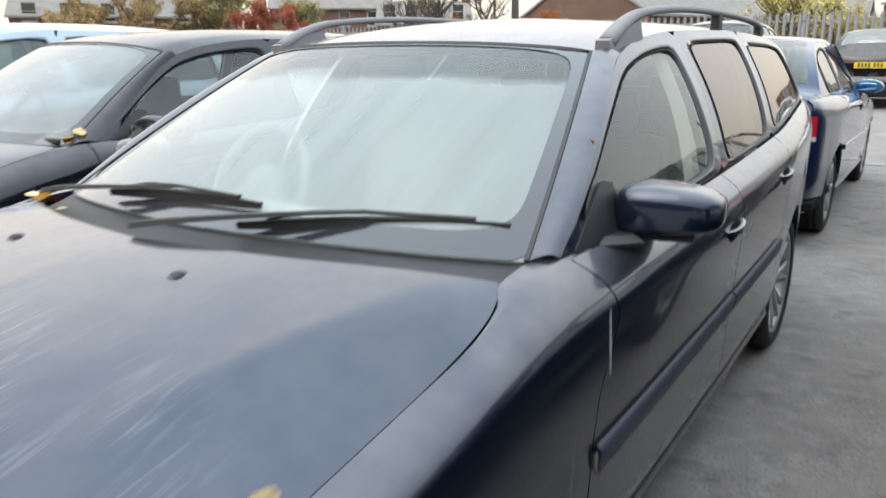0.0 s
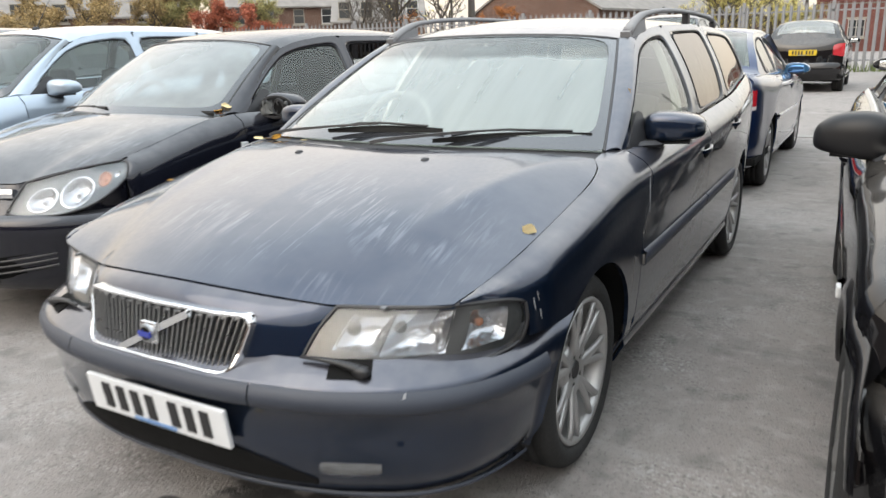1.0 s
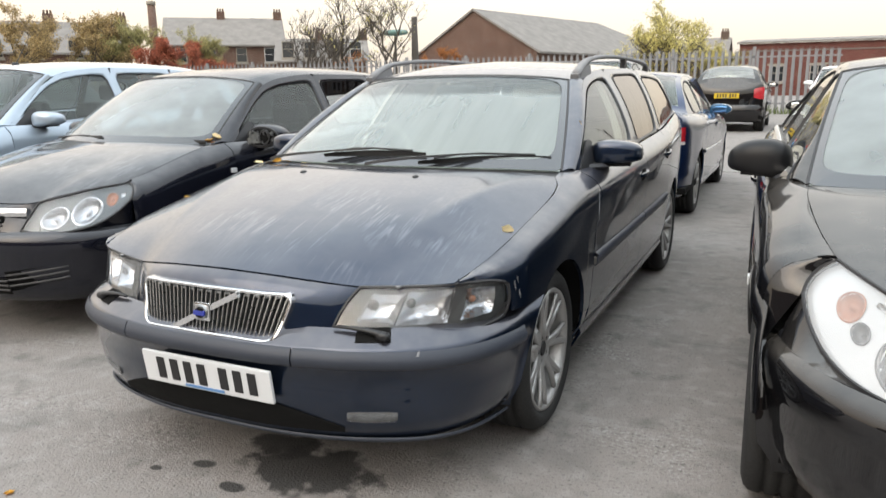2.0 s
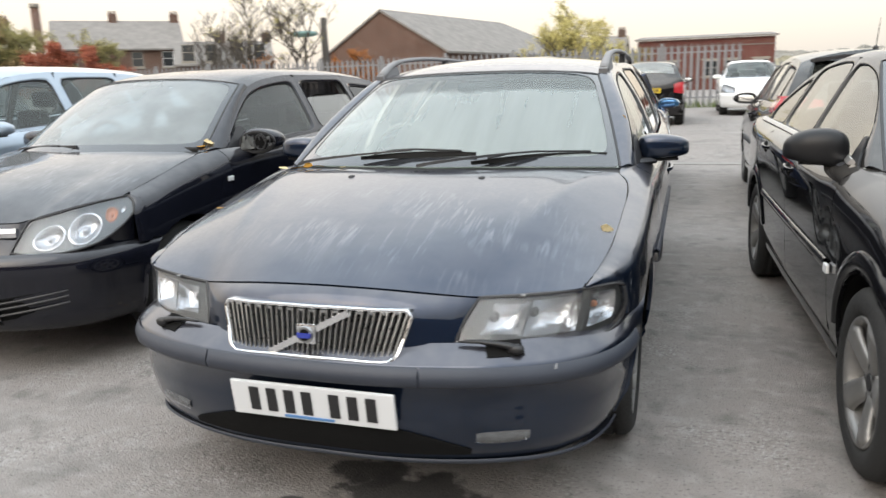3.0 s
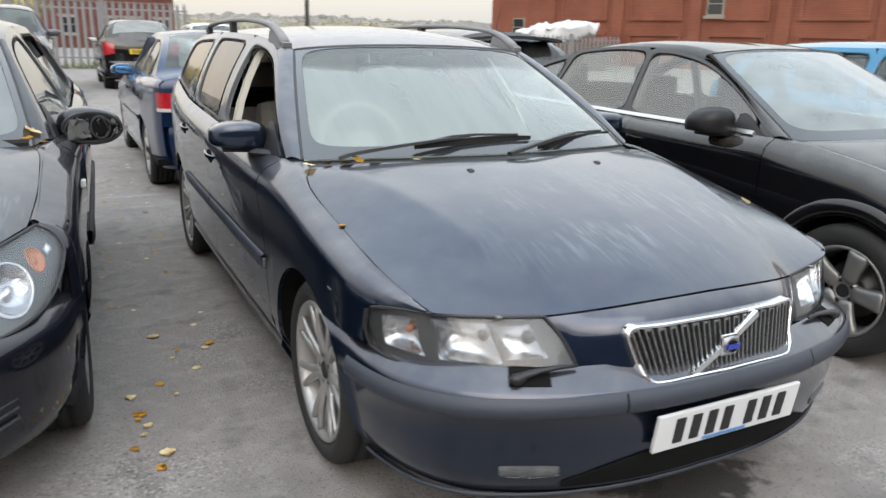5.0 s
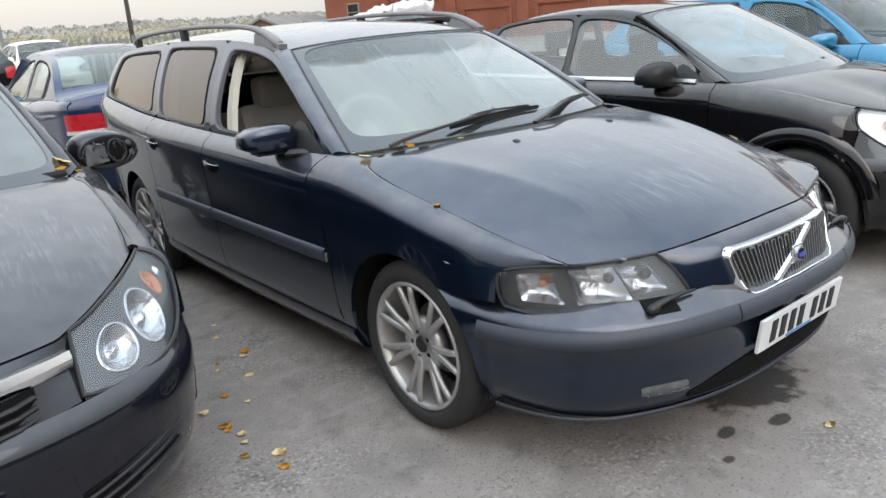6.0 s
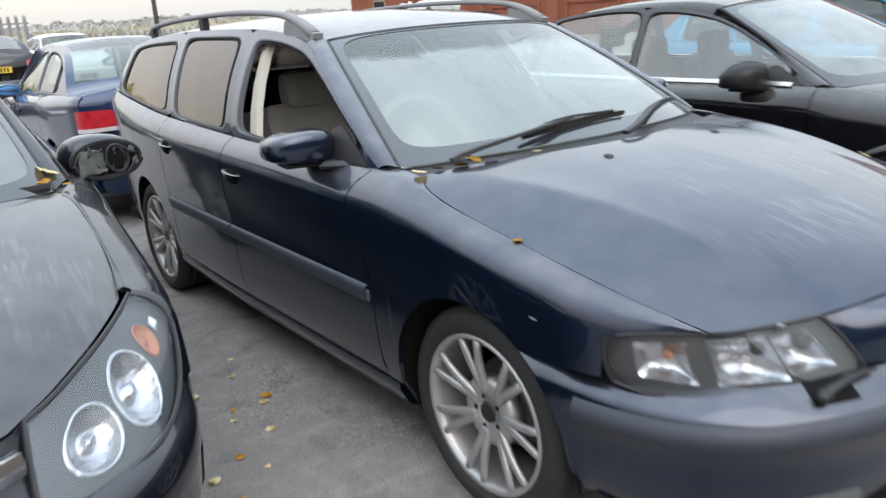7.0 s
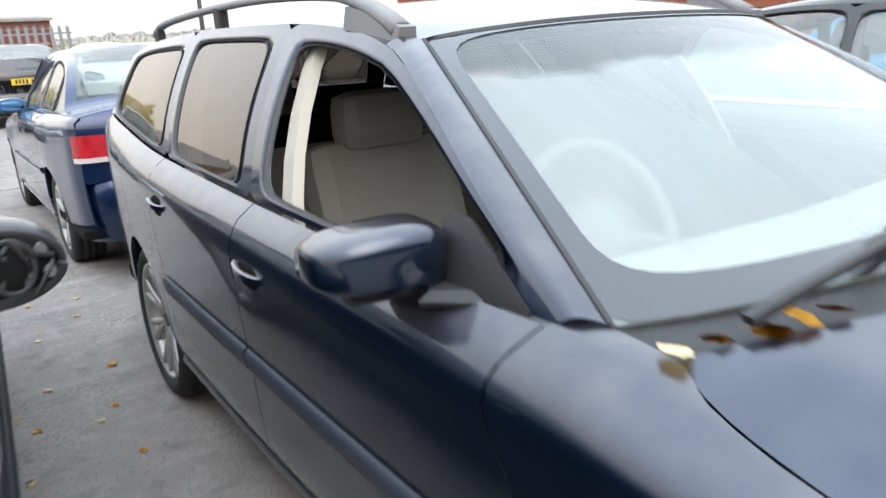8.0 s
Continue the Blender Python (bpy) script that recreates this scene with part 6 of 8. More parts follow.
HATCH["arch"] = [(1.335, 0.980), (1.50, 1.09), (1.72, 1.245), (1.88, 1.330), (2.10, 1.378), (2.45, 1.405), (3.00, 1.405), (3.45, 1.382), (3.70, 1.35), (3.86, 1.26), (4.02, 1.10)]
HATCH["cells"] = [((1.34, 1.34), (2.44, 2.46), (0.14, 0.94, 0.06, 0.87)), ((2.44, 2.46), (3.18, 3.14), (0.06, 0.95, 0.05, 0.87)), ((3.18, 3.14), (4.04, 4.02), (0.06, 0.62, 0.05, 0.78))]
HATCH["roof_mid"] = [(0, 1.708, 1.392), (0, 1.95, 1.430), (0, 2.40, 1.458), (0, 3.0, 1.460), (0, 3.70, 1.44)]
HATCH["screen_top"] = [(0, 1.70, 1.388), (0.30, 1.72, 1.382), (0.50, 1.77, 1.362), (0.585, 1.82, 1.342)]
HATCH["screen_low"] = [(0, 1.012, 0.982), (0.35, 1.06, 0.982), (0.60, 1.15, 0.974), (0.715, 1.25, 0.966)]
HATCH["screen_mid"] = [(0, 1.012, 0.982), (0, 1.33, 1.195), (0, 1.70, 1.388)]
HATCH["screen_edge"] = [(0.715, 1.25, 0.966), (0.655, 1.53, 1.17), (0.585, 1.82, 1.342)]
HATCH["mirror"] = (0.905, 1.56, 1.010)
HATCH["strip_mat"] = TRIM
HATCH_LAMPS = [(0.86, 0.92, 0.42, 0.60, 0.01, LAMP_MIRROR)]
HATCH_ROUND = [(0.245, 0.42, 0.115, 0.28, 0.035, LAMP_MIRROR), (0.535, 0.46, 0.130, 0.33, 0.04, LAMP_MIRROR), (0.775, 0.55, 0.055, 0.20, 0.01, AMBER)]

SALOON = warped(HATCH, [(0, 0.12), (0.576, 0.745), (0.90, 0.99), (1.00, 1.17), (1.27, 1.46), (1.70, 2.02), (1.82, 2.13), (2.48, 2.62), (3.18, 3.40), (3.515, 3.66), (4.25, 4.60)],
                [(0, 0), (0.318, 0.322), (0.80, 0.79), (0.985, 0.962), (1.345, 1.345), (1.46, 1.43)], 1.022, strip_mat=BLACK_PAINT, strip=(0.565, 0.610), bonnet_paint=None)
SALOON["side"] = [tuple(v * 0.955 if k == 9 and r[0] > 1.6 else v for k, v in enumerate(r)) for r in SALOON["side"]]
SALOON["arch"] = [(1.50, 0.958), (1.72, 1.085), (2.00, 1.240), (2.20, 1.318), (2.45, 1.360), (2.85, 1.378), (3.20, 1.352), (3.55, 1.270), (3.85, 1.135), (4.02, 1.03), (4.10, 1.01)]
SALOON["cells"] = [((1.51, 1.51), (2.60, 2.63), (0.12, 0.975, 0.04, 0.93)), ((2.60, 2.63), (3.42, 3.34), (0.025, 0.97, 0.04, 0.93)), ((3.42, 3.34), (4.06, 4.05), (0.05, 0.78, 0.05, 0.86))]
SALOON["side"] = [r for r in SALOON["side"] if r[0] < 3.55] + [(3.66, 0.82, 0.22, 0.872, 0.34, 0.888, 0.60, 0.892, 0.90, 0.791, 0.985), (4.10, 0.81, 0.25, 0.862, 0.36, 0.876, 0.62, 0.868, 0.90, 0.795, 1.005), (4.38, 0.78, 0.27, 0.830, 0.38, 0.845, 0.62, 0.840, 0.90, 0.785, 1.005), (4.50, 0.75, 0.30, 0.800, 0.40, 0.815, 0.62, 0.810, 0.90, 0.772, 1.000)]
SALOON["tail"] = [((3.10, 1.412), None), ((3.42, 1.33), None), ((3.75, 1.20), None), ((4.02, 1.075), None), ((4.10, 1.055), (0.793, 4.12, 1.006)), ((4.42, 1.05), (0.774, 4.49, 1.002)), ((4.52, 0.97), (0.810, 4.502, 0.93)), ((4.55, 0.78), (0.815, 4.502, 0.78)), ((4.56, 0.60), (0.813, 4.502, 0.60))]
SALOON["side"] = [r[:10] + (0.955 + 0.0196 * (r[0] - 1.55),) if 1.5 < r[0] < 4.2 else r for r in SALOON["side"]]
SALOON["hub_x"] += 0.03
SALOON["tail_glass"] = (0.3, 2.8)
SALOON["mirror_size"] = (0.124, 0.088, 0.092)
SALOON["mirror"] = (SALOON["mirror"][0] - 0.03, SALOON["mirror"][1] - 0.03, SALOON["mirror"][2])
SALOON["roof_mid"] = [(0, 2.04, 1.345), (0, 2.30, 1.402), (0, 2.65, 1.426), (0, 3.10, 1.412)]
SALOON["lamp_top"] = [(0.36, 0.340, 0.700), (0.50, 0.470, 0.755), (0.60, 0.610, 0.795), (0.675, 0.765, 0.822)]
SALOON["lamp_low"] = [(0.37, 0.265, 0.585), (0.50, 0.345, 0.560), (0.64, 0.475, 0.575), (0.722, 0.600, 0.635), (0.756, 0.735, 0.730)]
SALOON["lamp_in"] = [(0.37, 0.265, 0.585), (0.362, 0.300, 0.640), (0.36, 0.340, 0.700)]
SALOON["lamp_out"] = [(0.756, 0.735, 0.730), (0.728, 0.765, 0.785), (0.675, 0.765, 0.822)]
SALOON["bonnet_front"] = [(0, 0.22, 0.735), (0.20, 0.25, 0.733), (0.36, 0.344, 0.706), (0.50, 0.474, 0.761), (0.60, 0.614, 0.801), (0.677, 0.768, 0.828)]
SALOON["bonnet_edge"] = [(0.677, 0.768, 0.828), (0.712, 0.95, 0.870), (0.732, 1.17, 0.915), (0.735, 1.28, 0.935), (0.725, 1.38, 0.948)]
SALOON["bonnet_mid"][:2] = [(0, 0.22, 0.735), (0, 0.48, 0.825)]
SALOON["bumper"] = [(0, 0.105), (0.25, 0.12), (0.45, 0.18), (0.60, 0.27), (0.72, 0.40), (0.80, 0.55), (0.855, 0.74)]
SALOON["nose_top_end"] = 0.36
SALOON["nose_mid"] = [(0, 0.165, 0.69), (0.20, 0.19, 0.69), (0.30, 0.245, 0.68), (0.352, 0.295, 0.650)]
SALOON["nose_low"] = [(0, 0.125, 0.55), (0.20, 0.145, 0.55), (0.30, 0.185, 0.56), (0.362, 0.245, 0.575)]
SALOON["wing_start"] = 0.778
SALOON["side"] = [(0.75, 0.80, 0.24, 0.852, 0.34, 0.862, 0.54, 0.835, 0.72, 0.700, 0.822)] + [r for r in SALOON["side"] if r[0] > 0.80]
SALOON_LAMPS = [(0.44, 0.62, 0.80, 0.87, 0.008, DARK_ALLOY)]
LAMP_WHITE = material("pale_lamp_housing", (0.62, 0.63, 0.64), 0.3, 0.5)
SALOON_ROUND = [(0.34, 0.42, 0.14, 0.33, 0.03, FOG_GREY), (0.60, 0.46, 0.045, 0.11, 0.02, FOG_GREY), (0.72, 0.62, 0.07, 0.18, 0.015, AMBER)]

COUPE = warped(SALOON, [(0.10, 0), (0.745, 0.56), (0.99, 0.80), (1.20, 1.15), (1.42, 1.40), (2.03, 1.98), (2.60, 2.62), (3.66, 3.46), (4.60, 4.36)], [(0, 0), (0.322, 0.318), (0.965, 0.965), (1.345, 1.355), (1.43, 1.440)], 0.975, strip_mat=BLUE_PAINT)
COUPE["side"] = [r for r in COUPE["side"] if r[0] < 3.2] + [(3.46, 0.80, 0.22, 0.852, 0.34, 0.868, 0.60, 0.868, 0.88, 0.770, 1.000), (3.90, 0.77, 0.24, 0.818, 0.36, 0.832, 0.62, 0.828, 0.90, 0.745, 1.010), (4.12, 0.75, 0.27, 0.790, 0.38, 0.805, 0.62, 0.802, 0.90, 0.740, 1.012), (4.22, 0.71, 0.30, 0.745, 0.40, 0.760, 0.62, 0.758, 0.90, 0.722, 1.008)]
COUPE.pop("mirror_size")
COUPE["hub_x"] -= 0.03
COUPE["tail"] = [((2.95, 1.420), None), ((3.25, 1.335), None), ((3.55, 1.21), None), ((3.74, 1.085), None), ((3.82, 1.065), (0.758, 3.86, 1.012)), ((4.22, 1.075), (0.726, 4.20, 1.012)), ((4.29, 0.96), (0.758, 4.222, 0.92)), ((4.31, 0.80), (0.760, 4.222, 0.78)), ((4.33, 0.62), (0.758, 4.222, 0.62))]
COUPE["arch"] = [(1.46, 0.958), (1.72, 1.105), (1.95, 1.24), (2.15, 1.325), (2.40, 1.372), (2.75, 1.382), (3.05, 1.352), (3.35, 1.265), (3.60, 1.145), (3.76, 1.035), (3.86, 1.014)]
COUPE["cells"] = [((1.47, 1.47), (2.66, 2.58), (0.14, 0.97, 0.05, 0.88)), ((2.66, 2.58), (3.80, 3.76), (0.03, 0.60, 0.06, 0.84))]
COUPE["roof_mid"] = [(0, 1.99, 1.358), (0, 2.25, 1.420), (0, 2.55, 1.437), (0, 2.95, 1.420)]
COUPE = warped(COUPE, [(0, 0), (5, 5)], [(0, 0), (2, 2)], 0.955)

RISE = 0.22  # the yard is higher beyond the paving band
NEXT = "cars parked in the yard"
# the windscreen's pale film stands in for reflected sky
near_hatch, A = build_car("hatchback_car", "blue-black hatchback with dusty bonnet and broken door mirror", HATCH, BLUE_BLACK, at=(-2.405, 0.675, 0), turn=-2.7, group=NEXT, wheels="ten", rim=0.212, rim_mat=ALLOY,
                     broken_mirror=True, plates=((0.42, PLATE_WHITE), None), lamp_cells=HATCH_LAMPS, round_lamps=HATCH_ROUND, lamp_box=PALE_HOUSING, lowered=1, panes=(PANE, PALE_PANE, SMOKED), frame_mat=BLUE_BLACK, screen=glass("sky_paled_windscreen", (0.5, 0.56, 0.56), 0.42, (0.407, 0.444, 0.451)))
# windscreen paled by its film in place of a bright sky reflection
near_saloon, B = build_car("saloon_car", "black saloon car with chrome window strip and five-spoke wheels", SALOON, BLACK_PAINT, at=(2.49, -0.165, 0), turn=2.5, group=NEXT, wheels="five", rim=0.212, rim_mat=GREY_ALLOY, belt_chrome=True, plates=((0.43, PLATE_WHITE), None), lamp_cells=SALOON_LAMPS, round_lamps=SALOON_ROUND, lamp_box=LAMP_WHITE, lens_mat=BRIGHT_LENS,
                      screen=glass("sky_pale_windscreen", (0.55, 0.62, 0.62), 0.38, (0.459, 0.518, 0.525)), mirror_mat=SATIN_BLACK, panes=(SEE_THROUGH, SEE_THROUGH, SEE_THROUGH))
for k, side in enumerate((1, -1)):  # flared lips round the wheel arches
    for hub in SALOON["hubs"]:
        lip = np.array([[(side * (B["xside"](hub + r * math.cos(a), 0.326 + r * math.sin(a)) + o), hub + r * math.cos(a), 0.326 + r * math.sin(a)) for a in np.linspace(radians(12), radians(168), 33)]
                        for r, o in ((0.352, -0.020), (0.354, 0.006), (0.366, 0.012), (0.390, 0.010), (0.412, 0.004), (0.420, -0.004))])
        part("wheel_arch_lip", sheet(lip, 0.004, (0, hub, 0.33)), BLACK_PAINT, near_saloon)
coupe, _ = build_car("coupe_car", "royal blue coupe with red tail lamps, parked nose away", COUPE, BLUE_PAINT, at=(-0.05, 9.74, 0), turn=180, group=NEXT, wheels="seven", rim=0.222, tail_lamp=(0.775, 0.905, COUPE["side"][-1][0] - 0.05, 0.30, 0.030), fine=0.7, doors=1, seats=False, mirror_mat=MIRROR_BLUE, panes=(PANE, PANE, PANE))


def scaled(base, kx, ky, kz):
    return warped(base, [(0, 0), (5, 5 * ky)], [(0, 0), (2, 2 * kz)], kx, tyre=base["tyre"], bonnet_paint=None, strip_mat=None)


def far_car(name, label, base, k, paint, at, turn=0, **kw):
    return build_car(name, label, scaled(base, *k), paint, at=at, turn=turn, group=NEXT, fine=0.45, wheels="seven", rim=0.2, **kw)


pale_hatch, _ = far_car("hatchback_car", "pale metallic blue hatchback with body-coloured mirrors", HATCH, (1.0, 1.03, 1.07), PALE_BLUE, (-4.62, 0.75, 0))
far_car("hatchback_car", "dark hatchback at the end of the row", HATCH, (1.0, 1.05, 1.12), GREY_PAINT, (-7.4, 1.2, 0))
far_car("hatchback_car", "bright cyan hatchback beside the black saloon", HATCH, (0.97, 0.95, 1.0), CYAN_PAINT, (4.95, 0.35, 0))
far_car("estate_car", "dark grey estate with silver roof bars", ESTATE, (1.0, 0.97, 1.04), GREY_PAINT, (7.4, 0.45, 0))
black_hatch, _ = far_car("hatchback_car", "black hatchback parked nose away, red tail lamps", HATCH, (0.98, 1.0, 1.03), BLACK_PAINT, (2.50, 9.1, 0), 180, tail_lamp=(0.985, 1.125, 3.84, 0.45), panes=(PALE_PANE, PALE_PANE, SMOKED))
far_car("hatchback_car", "small black hatchback with yellow rear plate near the fence", HATCH, (0.93, 0.94, 1.0), BLACK_PAINT, (0.13, 20.2, RISE), 180, tail_lamp=(0.72, 0.98, 3.75, 0.55), panes=(None, None, PALE_PANE), plates=(None, (0.80, PLATE_YELLOW, 4.14 * 0.94 + 0.11)))
far_car("hatchback_car", "small white hatchback facing the yard by the fence", HATCH, (0.99, 0.95, 1.04), WHITE_PAINT, (2.66, 20.4, RISE), plates=((0.42, PLATE_WHITE), None))
far_car("people_carrier", "dark grey people carrier facing the yard", HATCH, (1.0, 1.0, 1.13), GREY_PAINT, (-2.42, 13.6, RISE), plates=((0.45, PLATE_WHITE), None))
far_car("hatchback_car", "small white hatchback with black pillars", HATCH, (0.95, 0.88, 0.98), WHITE_PAINT, (-6.3, 19.6, RISE), frame_mat=TRIM)

# roof spoiler and aerials
part("roof_spoiler", sweep([(-0.52, 3.86, 1.40), (-0.30, 3.92, 1.425), (0, 3.94, 1.432), (0.30, 3.92, 1.425), (0.52, 3.86, 1.40)], [(-0.10, -0.012), (0.10, -0.012), (0.11, 0.002), (-0.10, 0.016)]), TRIM, black_hatch, "black roof spoiler")
for car, y, z, lean in ((black_hatch, 3.55, 1.495, 0.10), (pale_hatch, 2.05, 1.535, 0.16)):
    foot = part("aerial_foot", blob(bmesh.new(), (0, y, z), (0.022, 0.035, 0.022), 2.2, 14), TRIM, car)
    part("aerial", sweep([(0, y, z), (0, y + lean, z + 0.24)], circle(0.004, 6), scale=[1.0, 0.5]), TRIM, foot)

# details of the near hatchback: chrome bar, slats, fog lamps, wiper, leaves
bars = part("chrome_bar", sweep([(x, y, z) for x, y, z in curve([(-0.452, 0.180, 0.690), (-0.2, 0.055, 0.695), (0, 0.024, 0.698), (0.2, 0.055, 0.695), (0.452, 0.180, 0.690)], 24)], [(-0.012, -0.022), (0.010, -0.022), (0.014, 0.0), (0.008, 0.020), (-0.012, 0.020)]), CHROME, near_hatch, "broad chrome bar over the grille")
hole = np.array([[(x, np.interp(abs(x), [0, 0.2, 0.31, 0.37], [0.014, 0.034, 0.072, 0.118]) - 0.006 + (z - 0.62) * 0.1, z) for x in np.linspace(-0.36, 0.36, 21)] for z in (0.585, 0.60, 0.65, 0.672)])
grille_a = part("grille", sheet(hole, 0.0, (0, 2, 0.6)), LINER, near_hatch)
for z in (0.600, 0.625, 0.650):
    part("slat", sweep([(x, np.interp(abs(x), [0, 0.2, 0.31, 0.37], [0.014, 0.034, 0.072, 0.118]) - 0.012 + (z - 0.62) * 0.1, z) for x in np.linspace(-0.355, 0.355, 17)], circle(0.007, 6)), TRIM, grille_a)
pa = curve(HATCH["bumper"], 60)
ta = np.gradient(pa, axis=0)
na = np.stack([ta[:, 1], -ta[:, 0]], 1)
na /= np.linalg.norm(na, axis=1)[:, None]
for side in (1, -1):
    sel = [j for j in range(61) if 0.40 <= pa[j, 0] <= 0.70]
    rows = []
    for z, o in ((0.285, 0.038), (0.30, 0.030), (0.345, 0.022), (0.385, 0.016), (0.392, 0.012)):
        rows.append([(side * (pa[j, 0] - o * na[j, 0]), pa[j, 1] - o * na[j, 1], z + 0.05 * (k / len(sel))) for k, j in enumerate(sel)])
    pocket = part("fog_pocket", sheet(np.array(rows) + np.array([0, -0.004, 0]), 0.003, (0, 2, 0.3)), LINER, A["bumper"])
    for z in (0.315, 0.345, 0.372):
        part("slat", sweep([(side * (pa[j, 0] - 0.014 * na[j, 0]), pa[j, 1] - 0.014 * na[j, 1], z + 0.05 * (k / len(sel))) for k, j in enumerate(sel)], circle(0.006, 6)), TRIM, pocket)
    bm = bmesh.new()
    blob(bm, (0, 0, 0), (0.036, 0.014, 0.034), 2.4, 24)
    fg = part("fog_lamp", bm, DARK_ALLOY, A["bumper"], "round clear fog lamp")
    fg.matrix_basis = pose(side * 0.578, 0.166, 0.350, 0, 0, side * 36)
low = [(x, np.interp(abs(x), [0, 0.25, 0.45], [-0.012, 0.0, 0.045]) + 0.002, 0) for x in np.linspace(-0.42, 0.42, 21)]
lower = part("lower_grille", sheet(np.array([[(x, y + o, z) for x, y, _ in low] for z, o in ((0.27, 0.03), (0.28, 0.022), (0.34, 0.012), (0.36, 0.012))]), 0.003, (0, 2, 0.3)), LINER, A["bumper"])
for z in (0.295, 0.32, 0.345):
    part("slat", sweep([(x, y + 0.006 + (0.345 - z) * 0.2, z) for x, y, _ in low], circle(0.006, 6)), TRIM, lower)


def simple_wiper(car, base, tip, label):
    a, b = np.array(base), np.array(tip)
    mid = a + (b - a) * 0.45 + (0, 0, 0.012)
    arm = part("wiper_arm", sweep(curve([a, mid, a + (b - a) * 0.72 + (0, 0, 0.012)], 8), circle(0.010, 6, 0.006)), TRIM, car, label)
    part("wiper_blade", sweep([a + (b - a) * f for f in np.linspace(0.3, 1, 9)], circle(0.008, 6, 0.014)), RUBBER, arm)


simple_wiper(near_hatch, (-0.05, 1.035, 0.995), (0.70, 1.215, 0.985), "black wiper on the windscreen")
simple_wiper(near_hatch, (-0.60, 1.15, 0.992), (-0.02, 1.04, 1.01), "black wiper on the windscreen")
simple_wiper(near_saloon, (0.10, 1.23, 0.985), (0.62, 1.42, 0.985), "black wiper on the windscreen")
simple_wiper(near_saloon, (-0.55, 1.36, 0.985), (0.05, 1.26, 1.01), "black wiper on the windscreen")
part("side_repeater", box(bmesh.new(), 0.860, 0.876, 1.245, 1.29, 0.80, 0.828, 0.005), PLATE_WHITE, near_hatch, "small white side repeater")
part("side_repeater", box(bmesh.new(), -0.905, -0.89, 1.42, 1.475, 0.565, 0.60, 0.006), PLATE_WHITE, near_saloon, "small white side repeater")
for args in ((-1.632, 1.945, 1.020, 0, 1.25, 70, 25), (-1.66, 1.90, 1.000, 3, 0.8, 20, 10), (-1.90, 1.83, 1.005, 1, 1.7, 100, 20), (-1.86, 1.83, 1.000, 3, 1.4, 40, 10), (-1.60, 1.87, 0.985, 1, 0.6, 10, 0)):
    leaf(*args, label=ON_CAR)

# ---- ground ----
def asphalt():
    m = material("worn_asphalt", (0.218, 0.199, 0.187), 0.88, var=0.20, scale=0.9, bump=0.8, bump_scale=110)
    n, l = m.node_tree.nodes, m.node_tree.links
    b = n["Principled BSDF"]
    co = [k for k in n if k.bl_idname == "ShaderNodeTexCoord"][0]
    src = b.inputs["Base Color"].links[0].from_socket

    def layer(src, factor, color):
        mx = n.new("ShaderNodeMix")
        mx.data_type = "RGBA"
        mx.inputs["B"].default_value = (*color, 1)
        l.new(factor, mx.inputs["Factor"])
        l.new(src, mx.inputs["A"])
        return mx.outputs["Result"]

    def ranged(kind, scale, lo, hi, top=1.0, stretch=None, detail=5):
        t, r = n.new("ShaderNodeTex" + kind), n.new("ShaderNodeMapRange")
        t.inputs["Scale"].default_value = scale
        if kind == "Noise":
            t.inputs["Detail"].default_value = detail
        vec = co.outputs["Object"]
        if stretch:
            mp = n.new("ShaderNodeMapping")
            mp.inputs["Scale"].default_value = stretch
            l.new(vec, mp.inputs["Vector"])
            vec = mp.outputs["Vector"]
        l.new(vec, t.inputs["Vector"])
        r.inputs["From Min"].default_value, r.inputs["From Max"].default_value, r.inputs["To Max"].default_value = lo, hi, top
        l.new(t.outputs["Fac" if kind == "Noise" else "Distance"], r.inputs["Value"])
        return r.outputs["Result"]

    def times(a, b_):
        k = n.new("ShaderNodeMath")
        k.operation = "MULTIPLY"
        l.new(a, k.inputs[0])
        l.new(b_, k.inputs[1])
        return k.outputs[0]

    bare = ranged("Noise", 1.7, 0.50, 0.66, 1.0, detail=5)  # where the binder has worn off the stones
    c = layer(src, ranged("Noise", 2.2, 0.52, 0.72, 0.50), (0.091, 0.087, 0.084))  # darker worn patches
    c = layer(c, ranged("Noise", 11, 0.50, 0.70, 0.45, detail=8), (0.30, 0.29, 0.275))  # worn pale mottling
    c = layer(c, ranged("Noise", 6, 0.56, 0.70, 0.5, detail=8), (0.077, 0.075, 0.07))  # tarry mottling
    c = layer(c, times(bare, ranged("Noise", 62, 0.52, 0.64, 0.7, detail=4)), (0.37, 0.355, 0.345))  # pale stones
    c = layer(c, ranged("Noise", 75, 0.58, 0.70, 0.55, detail=2), (0.045, 0.043, 0.042))  # dark grit
    c = layer(c, times(bare, ranged("Noise", 48, 0.55, 0.66, 0.6, detail=3)), (0.055, 0.052, 0.050))  # gaps between the stones
    c = layer(c, ranged("Noise", 1.0, 0.60, 0.74, 0.4, (0.7, 5.5, 1)), (0.35, 0.343, 0.329))  # pale scrape marks
    for x, y, rx, ry in ((0.20, 0.24, 0.27, 0.17), (0.02, 0.36, 0.20, 0.10), (-0.17, 0.12, 0.05, 0.03), (-0.30, 0.03, 0.035, 0.02), (0.03, 0.04, 0.05, 0.03), (0.9, -0.2, 0.03, 0.03)):  # oil stains
        mp, wb, ad, ln, r = n.new("ShaderNodeMapping"), n.new("ShaderNodeTexNoise"), n.new("ShaderNodeMath"), n.new("ShaderNodeVectorMath"), n.new("ShaderNodeMapRange")
        mp.inputs["Location"].default_value, mp.inputs["Scale"].default_value = (-x / rx, -y / ry, 0), (1 / rx, 1 / ry, 0)
